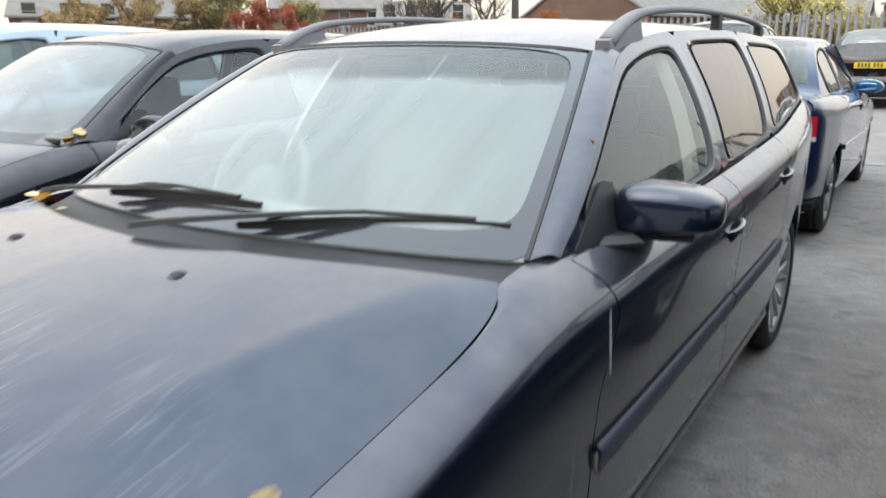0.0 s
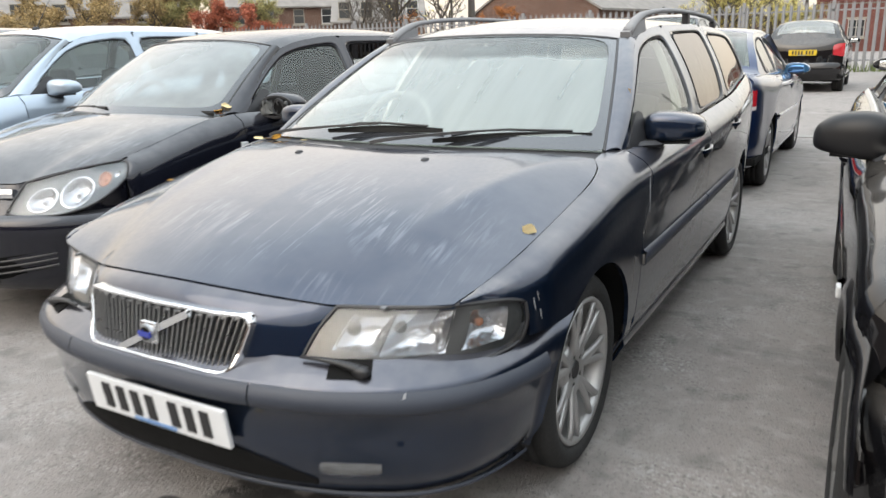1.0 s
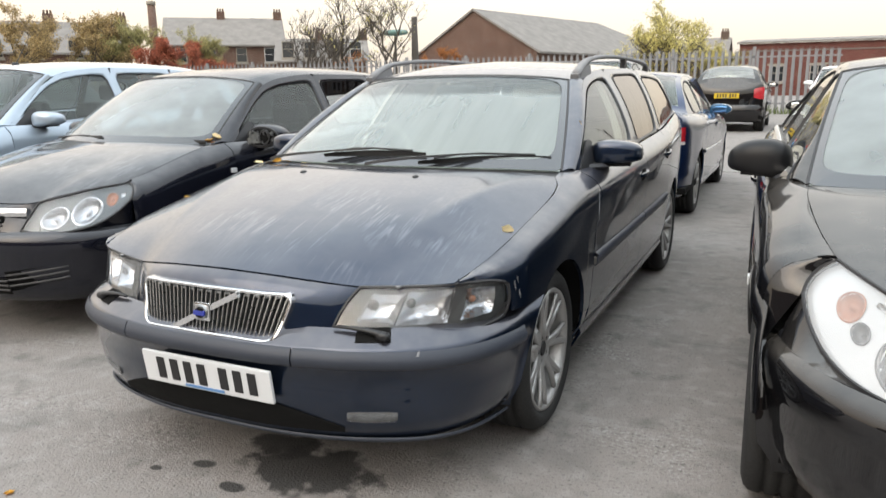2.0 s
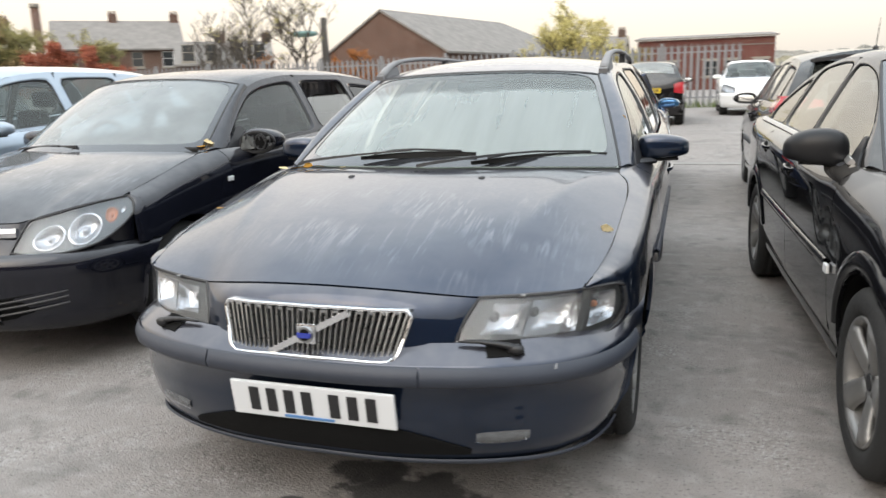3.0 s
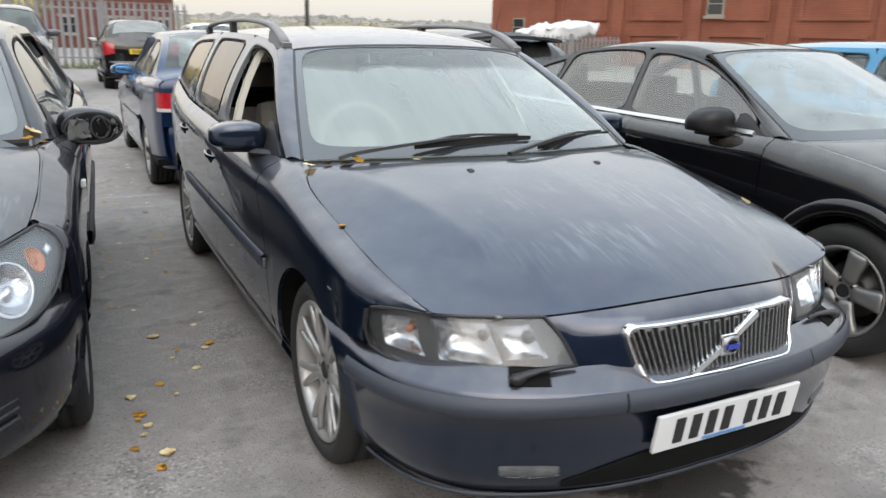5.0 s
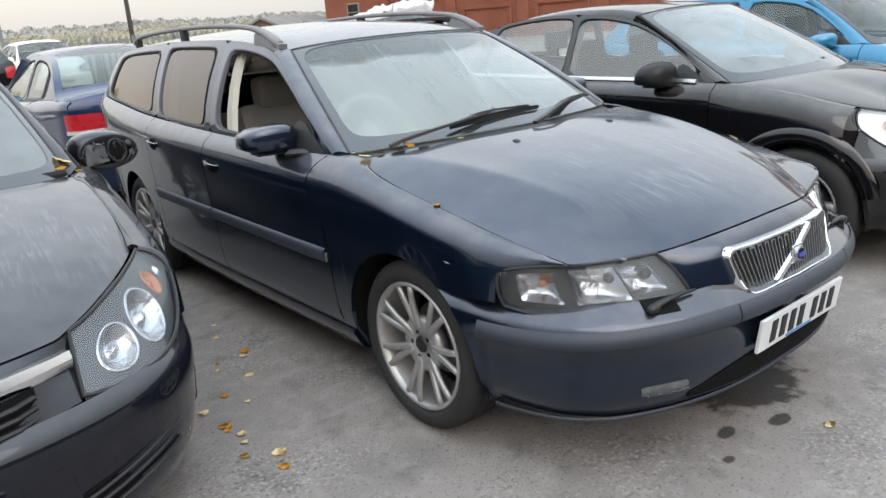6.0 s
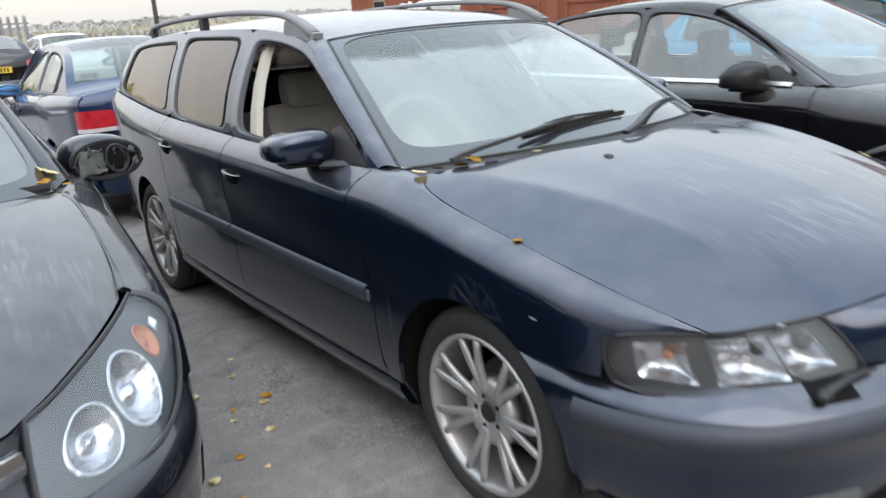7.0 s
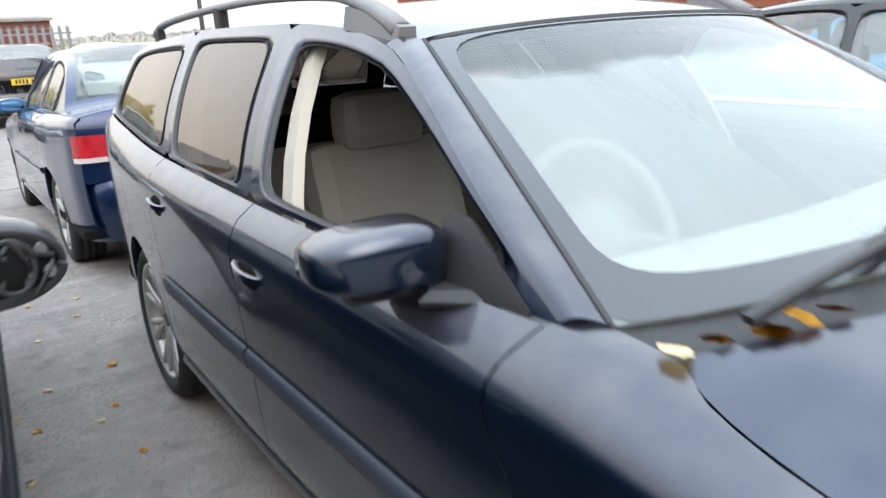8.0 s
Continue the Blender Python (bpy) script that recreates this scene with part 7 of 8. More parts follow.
        l.new(co.outputs["Object"], mp.inputs["Vector"])
        ln.operation = "LENGTH"
        l.new(mp.outputs["Vector"], ln.inputs[0])
        wb.inputs["Scale"].default_value, wb.inputs["Detail"].default_value = 9, 6
        l.new(co.outputs["Object"], wb.inputs["Vector"])
        ad.operation = "MULTIPLY_ADD"
        ad.inputs[1].default_value = 2.0
        l.new(wb.outputs["Fac"], ad.inputs[0])
        l.new(ln.outputs["Value"], ad.inputs[2])
        r.inputs["From Min"].default_value, r.inputs["From Max"].default_value, r.inputs["To Max"].default_value = 1.98, 1.72, 0.90
        l.new(ad.outputs[0], r.inputs["Value"])
        c = layer(c, r.outputs["Result"], (0.018, 0.0175, 0.017))
    l.new(c, b.inputs["Base Color"])
    return m


GROUND = asphalt()
bm = bmesh.new()
rows = [[bm.verts.new((x, y, z)) for x in (-600, -60, -10, 10, 60, 600)] for y, z in ((-600, 0), (0, 0), (10.5, 0), (11.0, 0.02), (11.8, 0.10), (12.6, 0.19), (13.3, RISE), (60, RISE), (600, RISE))]
for a, b in zip(rows, rows[1:]):
    for k in range(5):
        bm.faces.new((a[k], a[k + 1], b[k + 1], b[k])).smooth = True
tagged(part("ground", bm, GROUND), "worn grey asphalt car park with pale scrapes and grit", "ground", kind="structure")


joint = bmesh.new()
SETT = material("paving_band", (0.21, 0.203, 0.189), 0.9, var=0.35, scale=9, bump=0.7, bump_scale=40)
box(joint, -20, 14, 10.15, 10.45, -0.02, 0.008, 0.0)
tagged(part("paving_band", joint, SETT), "rough pale band of paving across the yard", "paving", kind="structure")

# leaves on the ground
LEAVES = [(-1.32, 1.14, 1.3), (-1.38, 1.46, 1.2), (-1.36, 1.36, 0.8), (-1.02, 2.06, 0.9), (-1.25, 2.24, 1.0), (-1.05, 2.01, 0.9), (-1.42, 1.21, 0.8), (-1.40, 1.62, 0.9), (-1.28, 1.70, 0.7), (-1.12, 1.80, 0.7), (-1.20, 1.95, 0.6), (-1.35, 1.05, 1.0), (0.10, -0.10, 0.9), (-0.62, -0.30, 0.6)]
for k, (x, y, size) in enumerate(LEAVES):
    leaf(x, y, 0.006, k, size * 0.8, 67 * k % 360)
rnd = random.Random(11)
for k in range(46):
    leaf(rnd.uniform(-1.46, -0.95), rnd.uniform(1.2, 7.5), 0.006, k, rnd.uniform(0.4, 0.7), rnd.uniform(0, 360))

# ---- the yard's edge and the town behind ----
GALV = material("galvanised_steel", (0.22, 0.225, 0.235), 0.55, 0.5, var=0.2, scale=3, bump=0.05)
bm = bmesh.new()
prof = [(-0.052, 0.0), (-0.020, -0.022), (0.020, -0.022), (0.052, 0.0), (0.020, -0.018), (-0.020, -0.018)]
lo = [bm.verts.new((x, y, 0.06)) for x, y in prof]
hi = [bm.verts.new((x, y, 2.10)) for x, y in prof]
tip = [bm.verts.new((x, -0.01, 2.24)) for x in (-0.046, 0.0, 0.046)]
n = len(prof)
for k in range(n):
    bm.faces.new((lo[k], lo[(k + 1) % n], hi[(k + 1) % n], hi[k]))
for k, t in ((0, 0), (1, 1), (2, 2)):
    bm.faces.new((hi[k], hi[k + 1], tip[t]))
    bm.faces.new((hi[(n - k) % n], hi[n - k - 1], tip[t]))
pale_me = bpy.data.meshes.new("pale")
bm.to_mesh(pale_me)
bm.free()
pale_me.materials.append(GALV)
FENCE_Y = 27.3
for bay in range(24):
    x0 = -44 + bay * 2.75
    fence = thing("palisade_fence", "galvanised steel palisade fence bay with pointed pales", "fence", "fence bays", at=(x0, FENCE_Y, RISE))
    if x0 > 2.5:
        fence.scale = (1, 1, 0.70)
    part("post", box(bmesh.new(), -0.05, 0.05, 0.0, 0.10, 0, 2.3, 0.004), GALV, fence)
    for z in (0.35, 1.95):
        part("rail", box(bmesh.new(), 0, 2.75, 0.0, 0.05, z - 0.025, z + 0.025), GALV, fence)
    for k in range(12):
        p = part("pale", None, None, fence, shared=pale_me)
        p.location = (0.12 + 0.229 * k, -0.005, 0)


def brick_material(name, c1, c2, mortar, w=0.225, h=0.075, var=0.5):
    m = bpy.data.materials.new(name)
    m.use_nodes = True
    n, l = m.node_tree.nodes, m.node_tree.links
    b = n["Principled BSDF"]
    b.inputs["Roughness"].default_value = 0.9
    co, mp, br = n.new("ShaderNodeTexCoord"), n.new("ShaderNodeMapping"), n.new("ShaderNodeTexBrick")
    mp.inputs["Rotation"].default_value = (radians(90), 0, 0)
    geo, sep, cmb, add_ = n.new("ShaderNodeNewGeometry"), n.new("ShaderNodeSeparateXYZ"), n.new("ShaderNodeCombineXYZ"), n.new("ShaderNodeMath")
    l.new(co.outputs["Object"], sep.inputs[0])
    l.new(sep.outputs["X"], add_.inputs[0])
    l.new(sep.outputs["Y"], add_.inputs[1])
    l.new(add_.outputs[0], cmb.inputs["X"])
    l.new(sep.outputs["Z"], cmb.inputs["Y"])
    l.new(cmb.outputs[0], br.inputs["Vector"])
    br.inputs["Scale"].default_value = 1.0
    br.inputs["Brick Width"].default_value, br.inputs["Row Height"].default_value, br.inputs["Mortar Size"].default_value = w, h, 0.008
    br.inputs["Color1"].default_value, br.inputs["Color2"].default_value, br.inputs["Mortar"].default_value = (*c1, 1), (*c2, 1), (*mortar, 1)
    ns, mx = n.new("ShaderNodeTexNoise"), n.new("ShaderNodeMix")
    ns.inputs["Scale"].default_value, ns.inputs["Detail"].default_value = 0.7, 8
    l.new(co.outputs["Object"], ns.inputs["Vector"])
    mr = n.new("ShaderNodeMapRange")
    mr.inputs["From Min"].default_value, mr.inputs["From Max"].default_value, mr.inputs["To Max"].default_value = 0.4, 0.75, var
    l.new(ns.outputs["Fac"], mr.inputs["Value"])
    mx.data_type = "RGBA"
    mx.inputs["B"].default_value = (*[v * 0.45 for v in c1], 1)
    l.new(mr.outputs["Result"], mx.inputs["Factor"])
    l.new(br.outputs["Color"], mx.inputs["A"])
    l.new(mx.outputs["Result"], b.inputs["Base Color"])
    bp = n.new("ShaderNodeBump")
    bp.inputs["Strength"].default_value, bp.inputs["Distance"].default_value = 0.5, 0.01
    l.new(br.outputs["Fac"], bp.inputs["Height"])
    bp.invert = True
    l.new(bp.outputs["Normal"], b.inputs["Normal"])
    return m


RED_BRICK = brick_material("orange_red_brick", (0.206, 0.054, 0.025), (0.238, 0.059, 0.028), (0.21, 0.14, 0.105))
DULL_BRICK = brick_material("dull_red_brick", (0.098, 0.046, 0.032), (0.112, 0.052, 0.035), (0.196, 0.168, 0.14))
DARK_RED = brick_material("dark_red_brick", (0.118, 0.029, 0.022), (0.133, 0.035, 0.028), (0.154, 0.112, 0.091))
BROWN_BRICK = brick_material("brown_brick", (0.093, 0.054, 0.039), (0.105, 0.059, 0.042), (0.175, 0.154, 0.133))
SLATE = material("roof_slate", (0.185, 0.172, 0.160), 0.8, var=0.40, scale=1.6, bump=0.5, bump_scale=9)
WHITE_FRAME = material("white_window_frame", (0.42, 0.42, 0.41), 0.5, var=0.05)
DARK_PANE = material("dark_window_glass", (0.021, 0.025, 0.028), 0.08, 0, 0.4)
STONE = material("stone_sill", (0.252, 0.231, 0.196), 0.85, bump=0.2)
PALE_STONE = material("pale_painted_frame", (0.30, 0.28, 0.26), 0.6, var=0.08)


def window(parent, x, z, w, h, y=0.0, bars=1, frame=None):
    win = part("window", box(bmesh.new(), x - w / 2, x + w / 2, y - 0.05, y + 0.10, z, z + h, 0.01), frame or WHITE_FRAME, parent)
    nb = bars + 1
    for k in range(nb):
        a = x - w / 2 + 0.07 + k * (w - 0.07) / nb
        b = x - w / 2 + (k + 1) * (w - 0.07) / nb
        for z0, z1 in ((z + 0.07, z + h * 0.52), (z + h * 0.52 + 0.05, z + h - 0.07)):
            part("pane", box(bmesh.new(), a, b, y - 0.056, y - 0.02, z0, z1), DARK_PANE, win)
    part("sill", box(bmesh.new(), x - w / 2 - 0.1, x + w / 2 + 0.1, y - 0.14, y + 0.05, z - 0.16, z - 0.003, 0.01), STONE, win)
    return win


def roof_sheet(a, b, c, d, thick=0.15):
    """One slope of a roof from four corners."""
    bm = bmesh.new()
    low = [bm.verts.new(p) for p in (a, b, c, d)]
    top = [bm.verts.new((p[0], p[1], p[2] + thick)) for p in (a, b, c, d)]
    bm.faces.new(low[::-1])
    bm.faces.new(top)
    for k in range(4):
        bm.faces.new((low[k], low[(k + 1) % 4], top[(k + 1) % 4], top[k]))
    return bm


def gabled_house(name, label, at, turn, w, d, eave, ridge, brick, windows=(), chimney=True, hip=0.0):
    """A gabled building; its gable front faces -y and is w wide, the ridge runs back d metres."""
    h = thing(name, label, "building", at=at, turn=turn)
    bm = bmesh.new()
    f = [bm.verts.new(p) for p in ((-w / 2, 0, 0), (w / 2, 0, 0), (w / 2, 0, eave), (0, 0, ridge), (-w / 2, 0, eave))]
    r = [bm.verts.new(p) for p in ((-w / 2, d, 0), (w / 2, d, 0), (w / 2, d, eave), (0, d - hip, ridge), (-w / 2, d, eave))]
    bm.faces.new(f)
    bm.faces.new(r[::-1])
    for k in range(5):
        if k not in (2, 3):
            bm.faces.new((f[k], r[k], r[(k + 1) % 5], f[(k + 1) % 5]))
    bmesh.ops.recalc_face_normals(bm, faces=bm.faces)
    part("wall", bm, brick, h)
    o = 0.3
    k = (ridge - eave) / (w / 2)
    for sgn in (-1, 1):
        part("roof", roof_sheet((sgn * (w / 2 + o), -0.15, eave - o * k), (0, -0.15, ridge), (0, d - hip + 0.15, ridge), (sgn * (w / 2 + o), d + 0.15, eave - o * k)), SLATE, h)
    for x, z, ww, hh in windows:
        window(h, x, z, ww, hh)
    if chimney:
        ch = part("chimney", box(bmesh.new(), -0.45, 0.45, d * 0.5 - 0.4, d * 0.5 + 0.4, ridge - 0.6, ridge + 1.5, 0.03), brick, h)
        for x in (-0.22, 0.22):
            part("chimney_pot", lathe([(0, 0.12), (0.5, 0.10), (0.5, 0.07), (0, 0.07)], 12), STONE, ch).matrix_basis = pose(x, d * 0.5, ridge + 1.48, 0, -90, 0)
    return h


def terrace(name, label, at, turn, w, d, eave, ridge, brick, count, storeys=2):
    """A row of houses whose ridge runs along x."""
    h = thing(name, label, "building", at=at, turn=turn)
    bm = bmesh.new()
    f = [bm.verts.new(p) for p in ((0, 0, 0), (0, d, 0), (0, d, eave), (0, d / 2, ridge), (0, 0, eave))]
    r = [bm.verts.new((w, v.co.y, v.co.z)) for v in f]
    bm.faces.new(f[::-1])
    bm.faces.new(r)
    for k in range(5):
        if k not in (2, 3):
            bm.faces.new((f[k], f[(k + 1) % 5], r[(k + 1) % 5], r[k]))
    bmesh.ops.recalc_face_normals(bm, faces=bm.faces)
    part("wall", bm, brick, h)
    part("roof", roof_sheet((-0.2, -0.3, eave - 0.25), (w + 0.2, -0.3, eave - 0.25), (w + 0.2, d / 2, ridge), (-0.2, d / 2, ridge)), SLATE, h)
    part("roof", roof_sheet((-0.2, d + 0.3, eave - 0.25), (-0.2, d / 2, ridge), (w + 0.2, d / 2, ridge), (w + 0.2, d + 0.3, eave - 0.25)), SLATE, h)
    for k in range(count):
        x = w * (k + 0.5) / count
        for st in range(storeys):
            for dx in (-0.24, 0.24):
                window(h, x + dx * w / count, 1.0 + 2.7 * st, 1.0, 1.35, 0.0, 0, STONE if storeys > 2 or k != 1 or dx < 0 else None)
        ch = part("chimney", box(bmesh.new(), x - 0.38 + w / count * 0.45, x + 0.38 + w / count * 0.45, d / 2 - 0.3, d / 2 + 0.3, ridge - 0.5, ridge + 0.75, 0.03), brick, h)
        for q in (-0.24, 0.0, 0.24):
            part("chimney_pot", lathe([(0, 0.09), (0.3, 0.08), (0.3, 0.055), (0, 0.055)], 10), BROWN_BRICK, ch).matrix_basis = pose(x + q + w / count * 0.45, d / 2, ridge + 0.73, 0, -90, 0)
    return h


gabled_house("brick_shed", "dull brick gabled shed with long grey slate roof", (-19.6, 48.5, 0), -14, 10.5, 24, 3.5, 6.4, DULL_BRICK, (), False, 6.0)
terrace("terraced_houses", "row of red-brown brick houses with chimneys", (-56.0, 30.0, 0), 52, 16, 8, 4.2, 6.5, DULL_BRICK, 3)
terrace("brick_house", "dull brick house with broad grey roof", (-51.6, 51.5, 0), 41, 10.8, 8, 5.4, 7.9, DULL_BRICK, 2)
terrace("brick_house", "low brick house with slate roof behind the trees", (-37.9, 50.0, 0), 34, 7.5, 7, 3.6, 5.3, BROWN_BRICK, 2)
terrace("brick_house", "low brick house with slate roof behind the trees", (-14.5, 78, 0), 0, 9, 7, 3.6, 5.6, BROWN_BRICK, 1)

# low red building with a flat parapet
low_b = thing("red_brick_building", "low red brick building with dark roof edge and pale windows", "building", at=(-3.35, 66, 0), turn=-1)
part("wall", box(bmesh.new(), 0, 10.8, 0, 9, 0, 4.35), DARK_RED, low_b)
part("band", box(bmesh.new(), -0.05, 10.85, -0.05, 9.05, 3.72, 3.80), DARK_ALLOY, low_b, "dark string course")
part("roof", roof_sheet((-0.2, -0.25, 4.353), (11.0, -0.25, 4.353), (10.6, 2.6, 4.65), (0.2, 2.6, 4.65)), SLATE, low_b, "low grey roof slope")
for x in (0.5, 2.9, 5.9, 7.6, 9.8):
    window(low_b, x, 1.30, 1.15, 1.30, 0.0, 1, PALE_STONE)
    part("lintel", box(bmesh.new(), x - 0.72, x + 0.72, -0.07, 0.0, 2.603, 2.75, 0.01), STONE, low_b)

# long orange-red brick works building
works = thing("brick_works", "tall orange-red brick works building with recessed panels", "building", at=(24.2, 43.0, 0), turn=-68)
part("wall", box(bmesh.new(), 0, 46, 0, 12, 0, 6.6), RED_BRICK, works)
for k in range(9):
    x = 4.6 + k * 4.6
    part("pier", box(bmesh.new(), x - 0.35, x + 0.35, -0.16, 0.0, 0, 6.6, 0.02), RED_BRICK, works)
    if k < 8:
        for z0, z1 in ((0.6, 2.1), (2.75, 4.4), (4.9, 6.2)):
            pn_ = part("brick_panel", box(bmesh.new(), x + 0.7, x + 3.9, -0.10, 0.0, z1 - 0.18, z1, 0.01), RED_BRICK, works)
            for a, b, c, d in ((x + 0.7, x + 0.9, z0, z1 - 0.183), (x + 3.7, x + 3.9, z0, z1 - 0.183), (x + 0.9, x + 3.7, z0, z0 + 0.15)):
                part("moulding", box(bmesh.new(), a, b, -0.10, 0.0, c, d, 0.01), RED_BRICK, pn_)
window(works, 2.2, 1.7, 0.9, 1.2, -0.02, 0, STONE)
window(works, 14.9, 3.0, 0.9, 1.1, -0.12, 0, STONE)
part("cornice", box(bmesh.new(), -0.3, 46.3, -0.35, 12.3, 6.603, 6.95, 0.05), STONE, works)
shed = gabled_house("small_shed", "small dark-roofed shed beside the works", (20.0, 43.8, 0), -62, 4.2, 6.5, 1.5, 2.35, DULL_BRICK, (), False)

# stack wrapped in white sheeting
SHEETING = material("white_plastic_sheeting", (0.504, 0.511, 0.518), 0.4, var=0.15, scale=4, bump=0.8, bump_scale=6)
bm = bmesh.new()
blob(bm, (0, 0, 1.5), (2.25, 1.1, 0.46), 3.0, 56)
for v in bm.verts:
    v.co += Vector((noise.noise(v.co * 2.2), noise.noise(v.co * 2.2 + Vector((5, 0, 0))), noise.noise(v.co * 2.2 + Vector((0, 9, 0))))) * 0.26
    v.co += Vector((0, 0, noise.noise(v.co * 6.0) * 0.09 + 0.10 * v.co.x))
wrap = tagged(part("wrapped_pallet", bm, SHEETING), "stack wrapped in crumpled white plastic sheeting", "pallet")
wrap.location = (22.2, 32.6, 0.45)
bm = bmesh.new()
box(bm, -2.7, 2.7, -1.2, 1.2, 0, 1.50, 0.05)
tagged(part("dark_crate", bm, BROWN_BRICK), "dark crate under the wrapped stack", "crate").location = (22.2, 32.6, 0)

# poles and lamps
POLE = material("weathered_pole", (0.063, 0.056, 0.049), 0.85, bump=0.3, bump_scale=30)
GREENISH = material("green_lamp_paint", (0.16, 0.28, 0.26), 0.5)


def pole(name, label, x, y, h, r, lamp=False, mat=None):
    p = thing(name, label, "pole", at=(x, y, 0))
    part("shaft", sweep([(0, 0, 0), (0.02, 0, h * 0.5), (0, 0, h)], circle(r, 10), up=(1, 0, 0), scale=[1.2, 1.0, 0.75]), mat or POLE, p)
    if lamp:
        part("lamp_head", blob(bmesh.new(), (0, 0, h + 0.05), (0.75, 0.35, 0.16), 2.5, 20), GREENISH, p)
    return p


pole("telegraph_pole", "dark wooden pole beyond the fence", 12.3, 44.8, 8.5, 0.12)
pole("telegraph_pole", "dark wooden pole beyond the fence", -17.3, 35.0, 4.9, 0.20)
pole("lamp_post", "lamp post with flat greenish head", -18.2, 34.5, 4.05, 0.08, True)
pole("lamp_post", "slim grey lamp post by the houses", -30.0, 46.0, 5.0, 0.07, False, GALV)
stack = thing("chimney_stack", "tall brick chimney stack over the houses", "chimney", at=(-62.7, 61.2, 0))
part("shaft", sweep([(0, 0, 0), (0, 0, 10.2)], circle(0.55, 14), up=(1, 0, 0), scale=[1.0, 0.75]), DULL_BRICK, stack)
part("cap", sweep([(0, 0, 10.2), (0, 0, 10.6)], circle(0.48, 14), up=(1, 0, 0)), STONE, stack)


# trees
def leaf_material(name, c, var=0.5):
    m = bpy.data.materials.new(name)
    m.use_nodes = True
    n, l = m.node_tree.nodes, m.node_tree.links
    b = n["Principled BSDF"]
    b.inputs["Roughness"].default_value = 0.7
    g, mx = n.new("ShaderNodeNewGeometry"), n.new("ShaderNodeMix")
    mx.data_type = "RGBA"
    mx.inputs["A"].default_value = (*[v * (1 - var) for v in c], 1)
    mx.inputs["B"].default_value = (*[min(1, v * (1 + var)) for v in c], 1)
    l.new(g.outputs["Random Per Island"], mx.inputs["Factor"])
    l.new(mx.outputs["Result"], b.inputs["Base Color"])
    return m


BARK = material("bark", (0.07, 0.059, 0.049), 0.9, bump=0.6, bump_scale=20)
YELLOW_LEAVES = leaf_material("yellow_leaves", (0.52, 0.46, 0.17))
GREEN_YELLOW = leaf_material("olive_yellow_leaves", (0.29, 0.265, 0.11))
ORANGE_LEAVES = leaf_material("orange_leaves", (0.322, 0.112, 0.021))
RED_LEAVES = leaf_material("red_brown_leaves", (0.308, 0.084, 0.042))
OCHRE_LEAVES = leaf_material("ochre_leaves", (0.33, 0.24, 0.11))


def tree(name, label, x, y, h, spread, leaves, count, seed, trunk=True):
    """A tapered trunk with limbs and twigs, and a crown of separate leaf clumps round the twig ends."""
    rnd = random.Random(seed)
    t = thing(name, label, "tree" if trunk else "bush", at=(x, y, 0))
    wood = bmesh.new()
    ends = []
    levels = 4 if leaves and count > 300 else 5

    def grow(p, d, length, r, level):
        pts = [np.array(p)]
        v = np.array(d, float)
        for k in range(4):
            v = v + np.array([rnd.uniform(-0.22, 0.22), rnd.uniform(-0.22, 0.22), rnd.uniform(-0.05, 0.16)])
            v /= np.linalg.norm(v)
            pts.append(pts[-1] + v * length / 4)
        sweep(pts, circle(r, 6 if level < 2 else 4), up=(0.3, 0.9, 0.1), bm=wood, scale=[1, 0.88, 0.76, 0.64, 0.5])
        if level >= 2:
            ends.extend(pts[2:])
        if level < levels:
            for k in range(rnd.randint(3, 4) if level else 5):
                f = rnd.randint(2, 4) if level else rnd.randint(1, 4)
                a = rnd.uniform(0, 2 * math.pi)
                w = v * 0.62 + np.array([math.cos(a), math.sin(a), rnd.uniform(0.0, 0.7)]) * (0.6 * spread)
                w /= np.linalg.norm(w)
                grow(pts[f], w, length * rnd.uniform(0.5, 0.72), r * 0.58, level + 1)

    grow((0, 0, 0), (0, 0, 1), h * 0.42, h * 0.017, 0)
    part("trunk", wood, BARK, t)
    if leaves:
        crown = bmesh.new()
        for k in range(int(count * 1.9)):
            e = ends[rnd.randrange(len(ends))]
            c = Vector(e) + Vector((rnd.gauss(0, 0.2), rnd.gauss(0, 0.2), rnd.gauss(0, 0.18))) * h * 0.09
            s_ = rnd.uniform(0.5, 1.2) * h * 0.0085
            m = Matrix.Translation(c) @ Euler((rnd.uniform(0, 6.3), rnd.uniform(0, 6.3), rnd.uniform(0, 6.3))).to_matrix().to_4x4()
            vs = [crown.verts.new(m @ Vector(p)) for p in ((-s_, 0, 0), (-0.2 * s_, -0.6 * s_, 0.15 * s_), (s_, 0, 0), (0.2 * s_, 0.6 * s_, 0.15 * s_))]
            crown.faces.new(vs)
        cr = part("crown", crown, leaves, t)
        cr["kind"] = "stuff"
    return t


for x, y, h, spread, leaves, count, seed in ((-5.4, 49.5, 7.9, 1.4, YELLOW_LEAVES, 2600, 1), (-6.6, 50.0, 6.4, 1.7, YELLOW_LEAVES, 3200, 31), (-7.9, 50.4, 5.4, 1.7, YELLOW_LEAVES, 4200, 2), (-8.9, 50.8, 4.6, 1.7, YELLOW_LEAVES, 3200, 14),
                                               (-4.3, 50.4, 5.6, 1.7, YELLOW_LEAVES, 3400, 12), (-3.0, 50.8, 4.6, 1.7, GREEN_YELLOW, 3600, 17)):
    tree("autumn_tree", "thin tree with sparse yellow autumn leaves", x, y, h, spread, leaves, count, seed)
tree("bare_tree", "bare tree with thin twigs and few leaves", -17.0, 31.8, 6.6, 1.2, YELLOW_LEAVES, 160, 3)
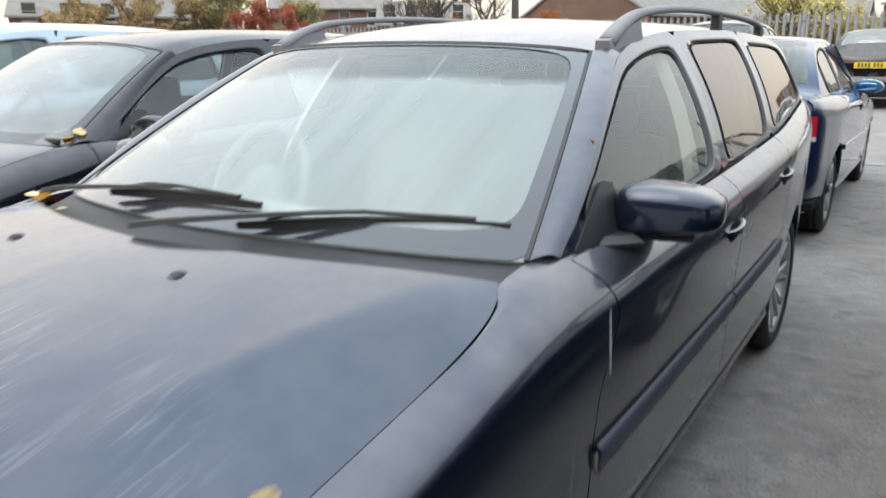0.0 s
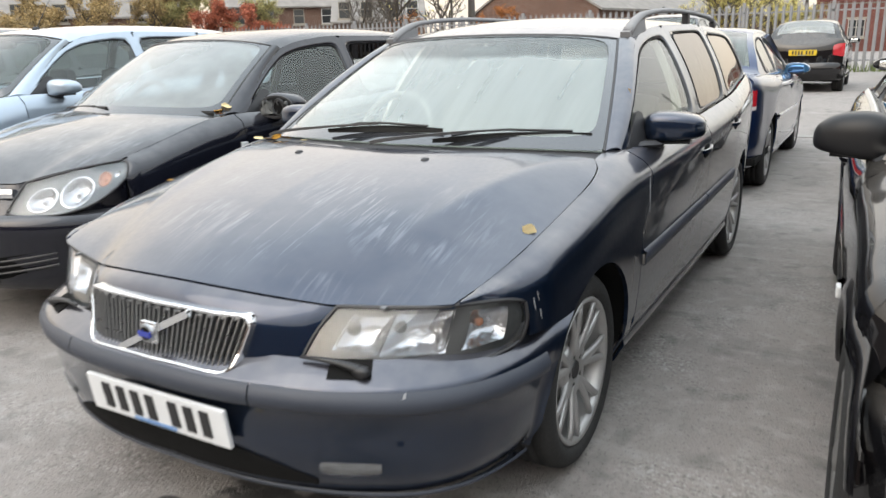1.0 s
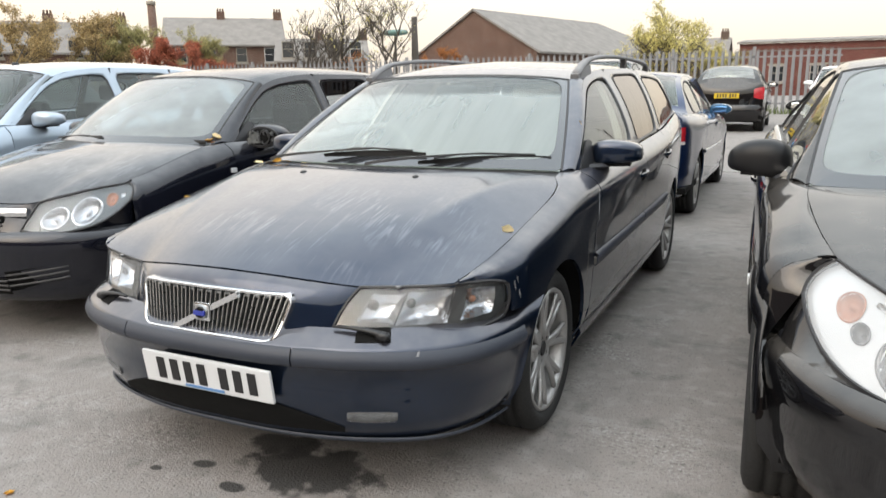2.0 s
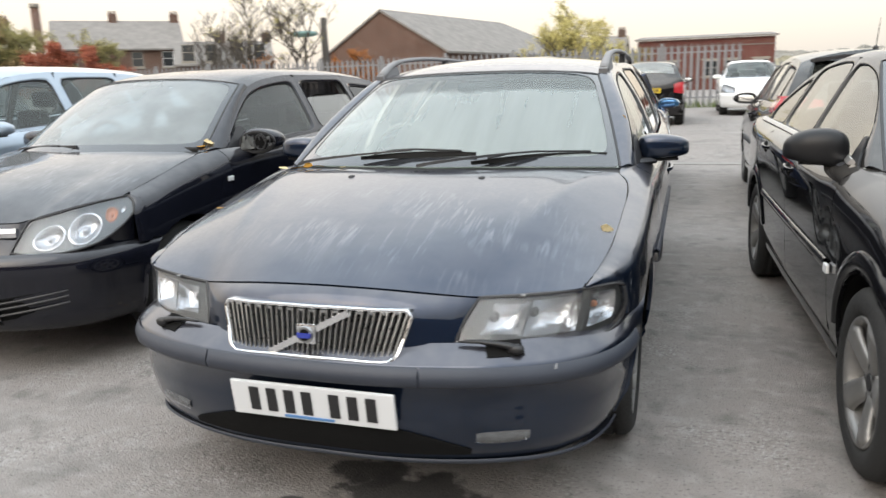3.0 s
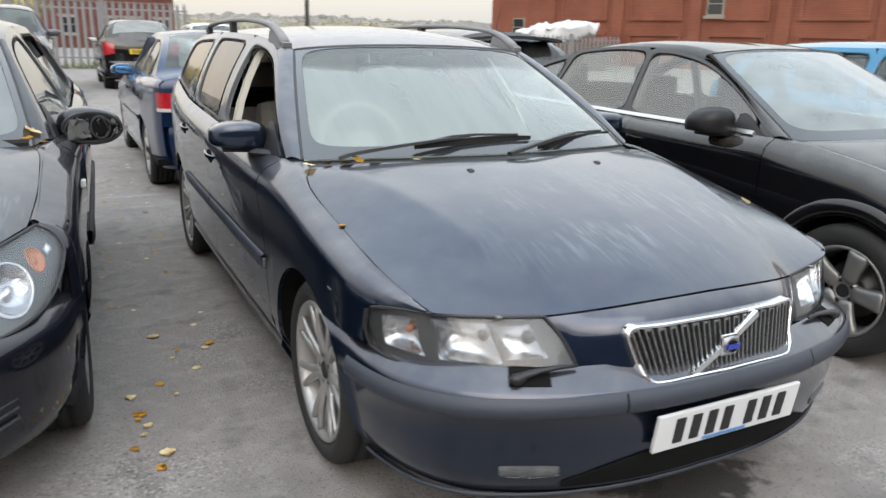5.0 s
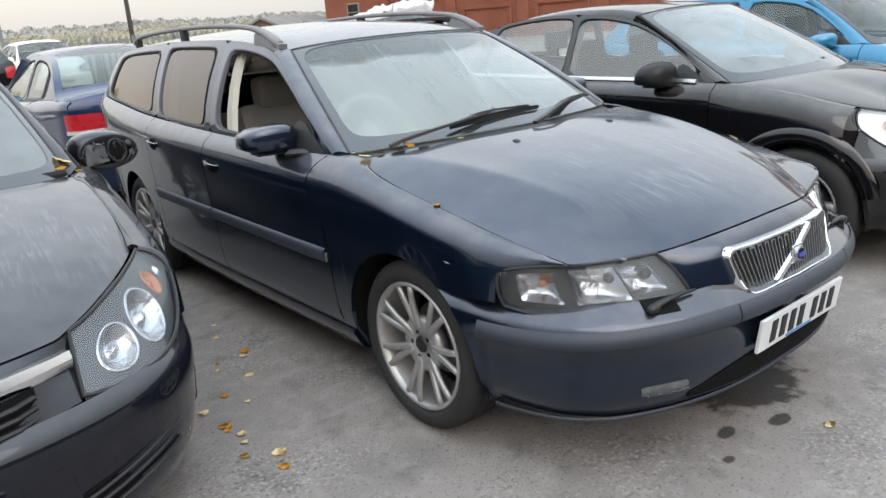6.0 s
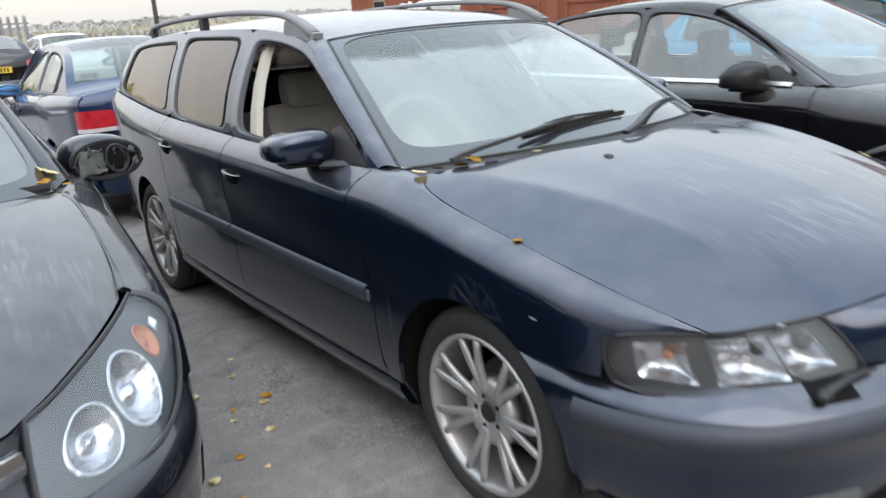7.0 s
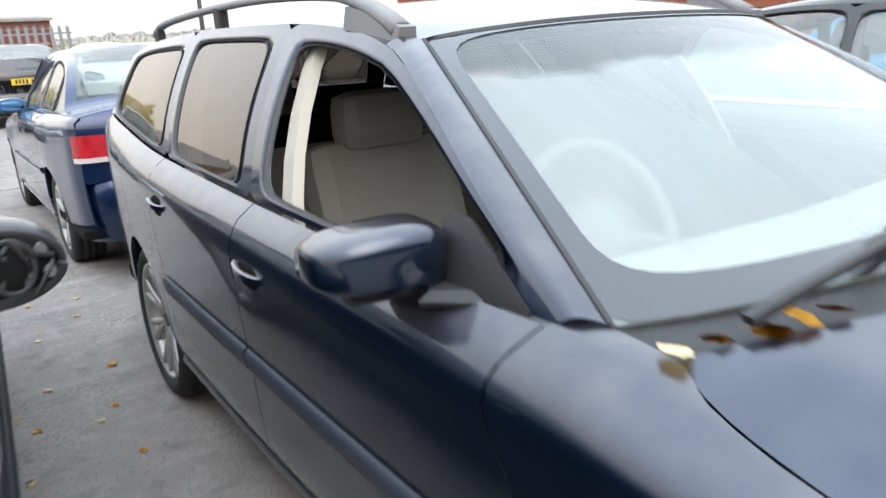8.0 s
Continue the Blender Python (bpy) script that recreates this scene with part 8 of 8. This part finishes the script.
tree("bare_tree", "bare tree with thin twigs and few leaves", -19.8, 33.0, 7.0, 1.1, YELLOW_LEAVES, 160, 4)
tree("bare_tree", "bare slender tree by the houses", -25.5, 36.0, 6.8, 0.8, None, 0, 5)
tree("bare_tree", "bare slender tree by the houses", -23.0, 34.5, 5.6, 0.9, None, 0, 15)
tree("orange_bush", "bush with orange autumn leaves by the fence", -17.6, 39.0, 4.4, 1.7, ORANGE_LEAVES, 5000, 6)
tree("orange_bush", "bush with orange autumn leaves by the fence", -20.3, 33.5, 3.9, 1.7, ORANGE_LEAVES, 3500, 7)
tree("red_bush", "red-brown autumn bush by the houses", -30.9, 29.4, 5.6, 1.9, RED_LEAVES, 12000, 8)
tree("red_bush", "red-brown autumn bush by the houses", -29.0, 31.0, 5.2, 1.9, RED_LEAVES, 12000, 9)
for k, (x, y, h) in enumerate(((-36.9, 30.1, 6.9), (-35.2, 32.4, 6.2), (-39.4, 27.9, 6.6), (-33.0, 35.2, 5.7), (-42.0, 26.0, 6.6), (-38.0, 31.5, 6.4))):
    tree("autumn_tree", "tree with fading olive-yellow leaves", x, y, h, 1.35, OCHRE_LEAVES if k % 2 == 0 else GREEN_YELLOW, 9000, 20 + k)

# weeds along the fence
GRASS = leaf_material("rough_grass", (0.091, 0.119, 0.035))
bm = bmesh.new()
rnd = random.Random(4)
for k in range(5000):
    x, y = rnd.uniform(-30, 21), FENCE_Y + rnd.gauss(-0.15, 0.25)
    hgt, lean, a = rnd.uniform(0.08, 0.38), rnd.uniform(-0.12, 0.12), rnd.uniform(0, 3.14)
    dx, dy = 0.018 * math.cos(a), 0.018 * math.sin(a)
    bm.faces.new([bm.verts.new(p) for p in ((x - dx, y - dy, RISE), (x + dx, y + dy, RISE), (x + lean, y + lean * 0.5, RISE + hgt))])
tagged(part("grass", bm, GRASS), "rough grass and weeds along the fence", "grass", kind="stuff")

# wooded hills far off, each ridge painted paler in place of haze
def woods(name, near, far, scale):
    """Autumn woods with distance haze put into the colour, in two mixed tones."""
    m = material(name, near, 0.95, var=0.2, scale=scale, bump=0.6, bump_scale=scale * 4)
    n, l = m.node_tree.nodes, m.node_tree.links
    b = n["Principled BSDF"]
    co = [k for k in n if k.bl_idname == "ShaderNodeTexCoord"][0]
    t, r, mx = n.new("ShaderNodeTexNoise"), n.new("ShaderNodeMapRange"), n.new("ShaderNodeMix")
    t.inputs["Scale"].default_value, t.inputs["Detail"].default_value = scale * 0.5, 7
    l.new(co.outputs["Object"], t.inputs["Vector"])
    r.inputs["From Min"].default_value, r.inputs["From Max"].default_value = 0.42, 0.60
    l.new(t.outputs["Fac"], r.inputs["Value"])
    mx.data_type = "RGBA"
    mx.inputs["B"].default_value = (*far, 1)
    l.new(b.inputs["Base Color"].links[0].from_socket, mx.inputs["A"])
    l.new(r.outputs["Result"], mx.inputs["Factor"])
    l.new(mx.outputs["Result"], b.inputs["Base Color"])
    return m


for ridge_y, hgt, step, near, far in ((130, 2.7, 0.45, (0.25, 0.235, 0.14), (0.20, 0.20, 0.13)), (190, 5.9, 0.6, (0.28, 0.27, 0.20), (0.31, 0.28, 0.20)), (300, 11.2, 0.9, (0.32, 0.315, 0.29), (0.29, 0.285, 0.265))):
    bm, tufts = bmesh.new(), bmesh.new()
    rnd = random.Random(ridge_y)
    xs = np.arange(-0.30 * ridge_y, 0.95 * ridge_y, step)
    tops = [hgt * (0.86 + 0.16 * noise.noise(Vector((x * 0.035, ridge_y, 0)))) + 0.0045 * ridge_y * noise.noise(Vector((x * 0.30, ridge_y, 5))) + 0.002 * ridge_y * noise.noise(Vector((x * 0.9, ridge_y, 9))) for x in xs]
    cols = [[bm.verts.new((x, ridge_y - 9 * (1 - f), top * f)) for f in (0, 0.25, 0.45, 0.62, 0.76, 0.88, 1.0)] for x, top in zip(xs, tops)]
    for p, q_ in zip(cols, cols[1:]):
        for k in range(6):
            bm.faces.new((p[k], q_[k], q_[k + 1], p[k + 1])).smooth = True
    hill = tagged(part("wooded_hill", bm, woods("hazed_woods", near, far, 40.0 / ridge_y)), "olive autumn woods on a low hill, painted pale for haze", "woods", kind="structure")
    for k in range(14000):
        j = rnd.randrange(len(xs))
        f = 1 - rnd.random() ** 1.6 * 0.75
        size = ridge_y * rnd.uniform(0.0006, 0.0016)
        m = Matrix.Translation((xs[j] + rnd.uniform(-step, step), ridge_y - 9 * (1 - f) - 0.5, tops[j] * f + rnd.gauss(-0.0006, 0.0008) * ridge_y)) @ Euler((rnd.uniform(0, 6.3), rnd.uniform(0, 6.3), rnd.uniform(0, 6.3))).to_matrix().to_4x4()
        tufts.faces.new([tufts.verts.new(m @ Vector(c)) for c in ((-size, 0, 0), (0, -0.7 * size, 0.2 * size), (size, 0, 0), (0, 0.7 * size, 0.2 * size))])
    part("foliage", tufts, leaf_material("hazed_foliage", [0.5 * (u + v) for u, v in zip(near, far)], 0.14), hill)["kind"] = "stuff"

# plain unseen wall added behind the yard, darkens what the car fronts reflect
bm = bmesh.new()
box(bm, -40, 40, -17.4, -17.0, 0, 5.0)
tagged(part("added_wall_south", bm, BROWN_BRICK), "plain brown brick wall, added unseen to close the yard and darken reflections", "wall", kind="structure")
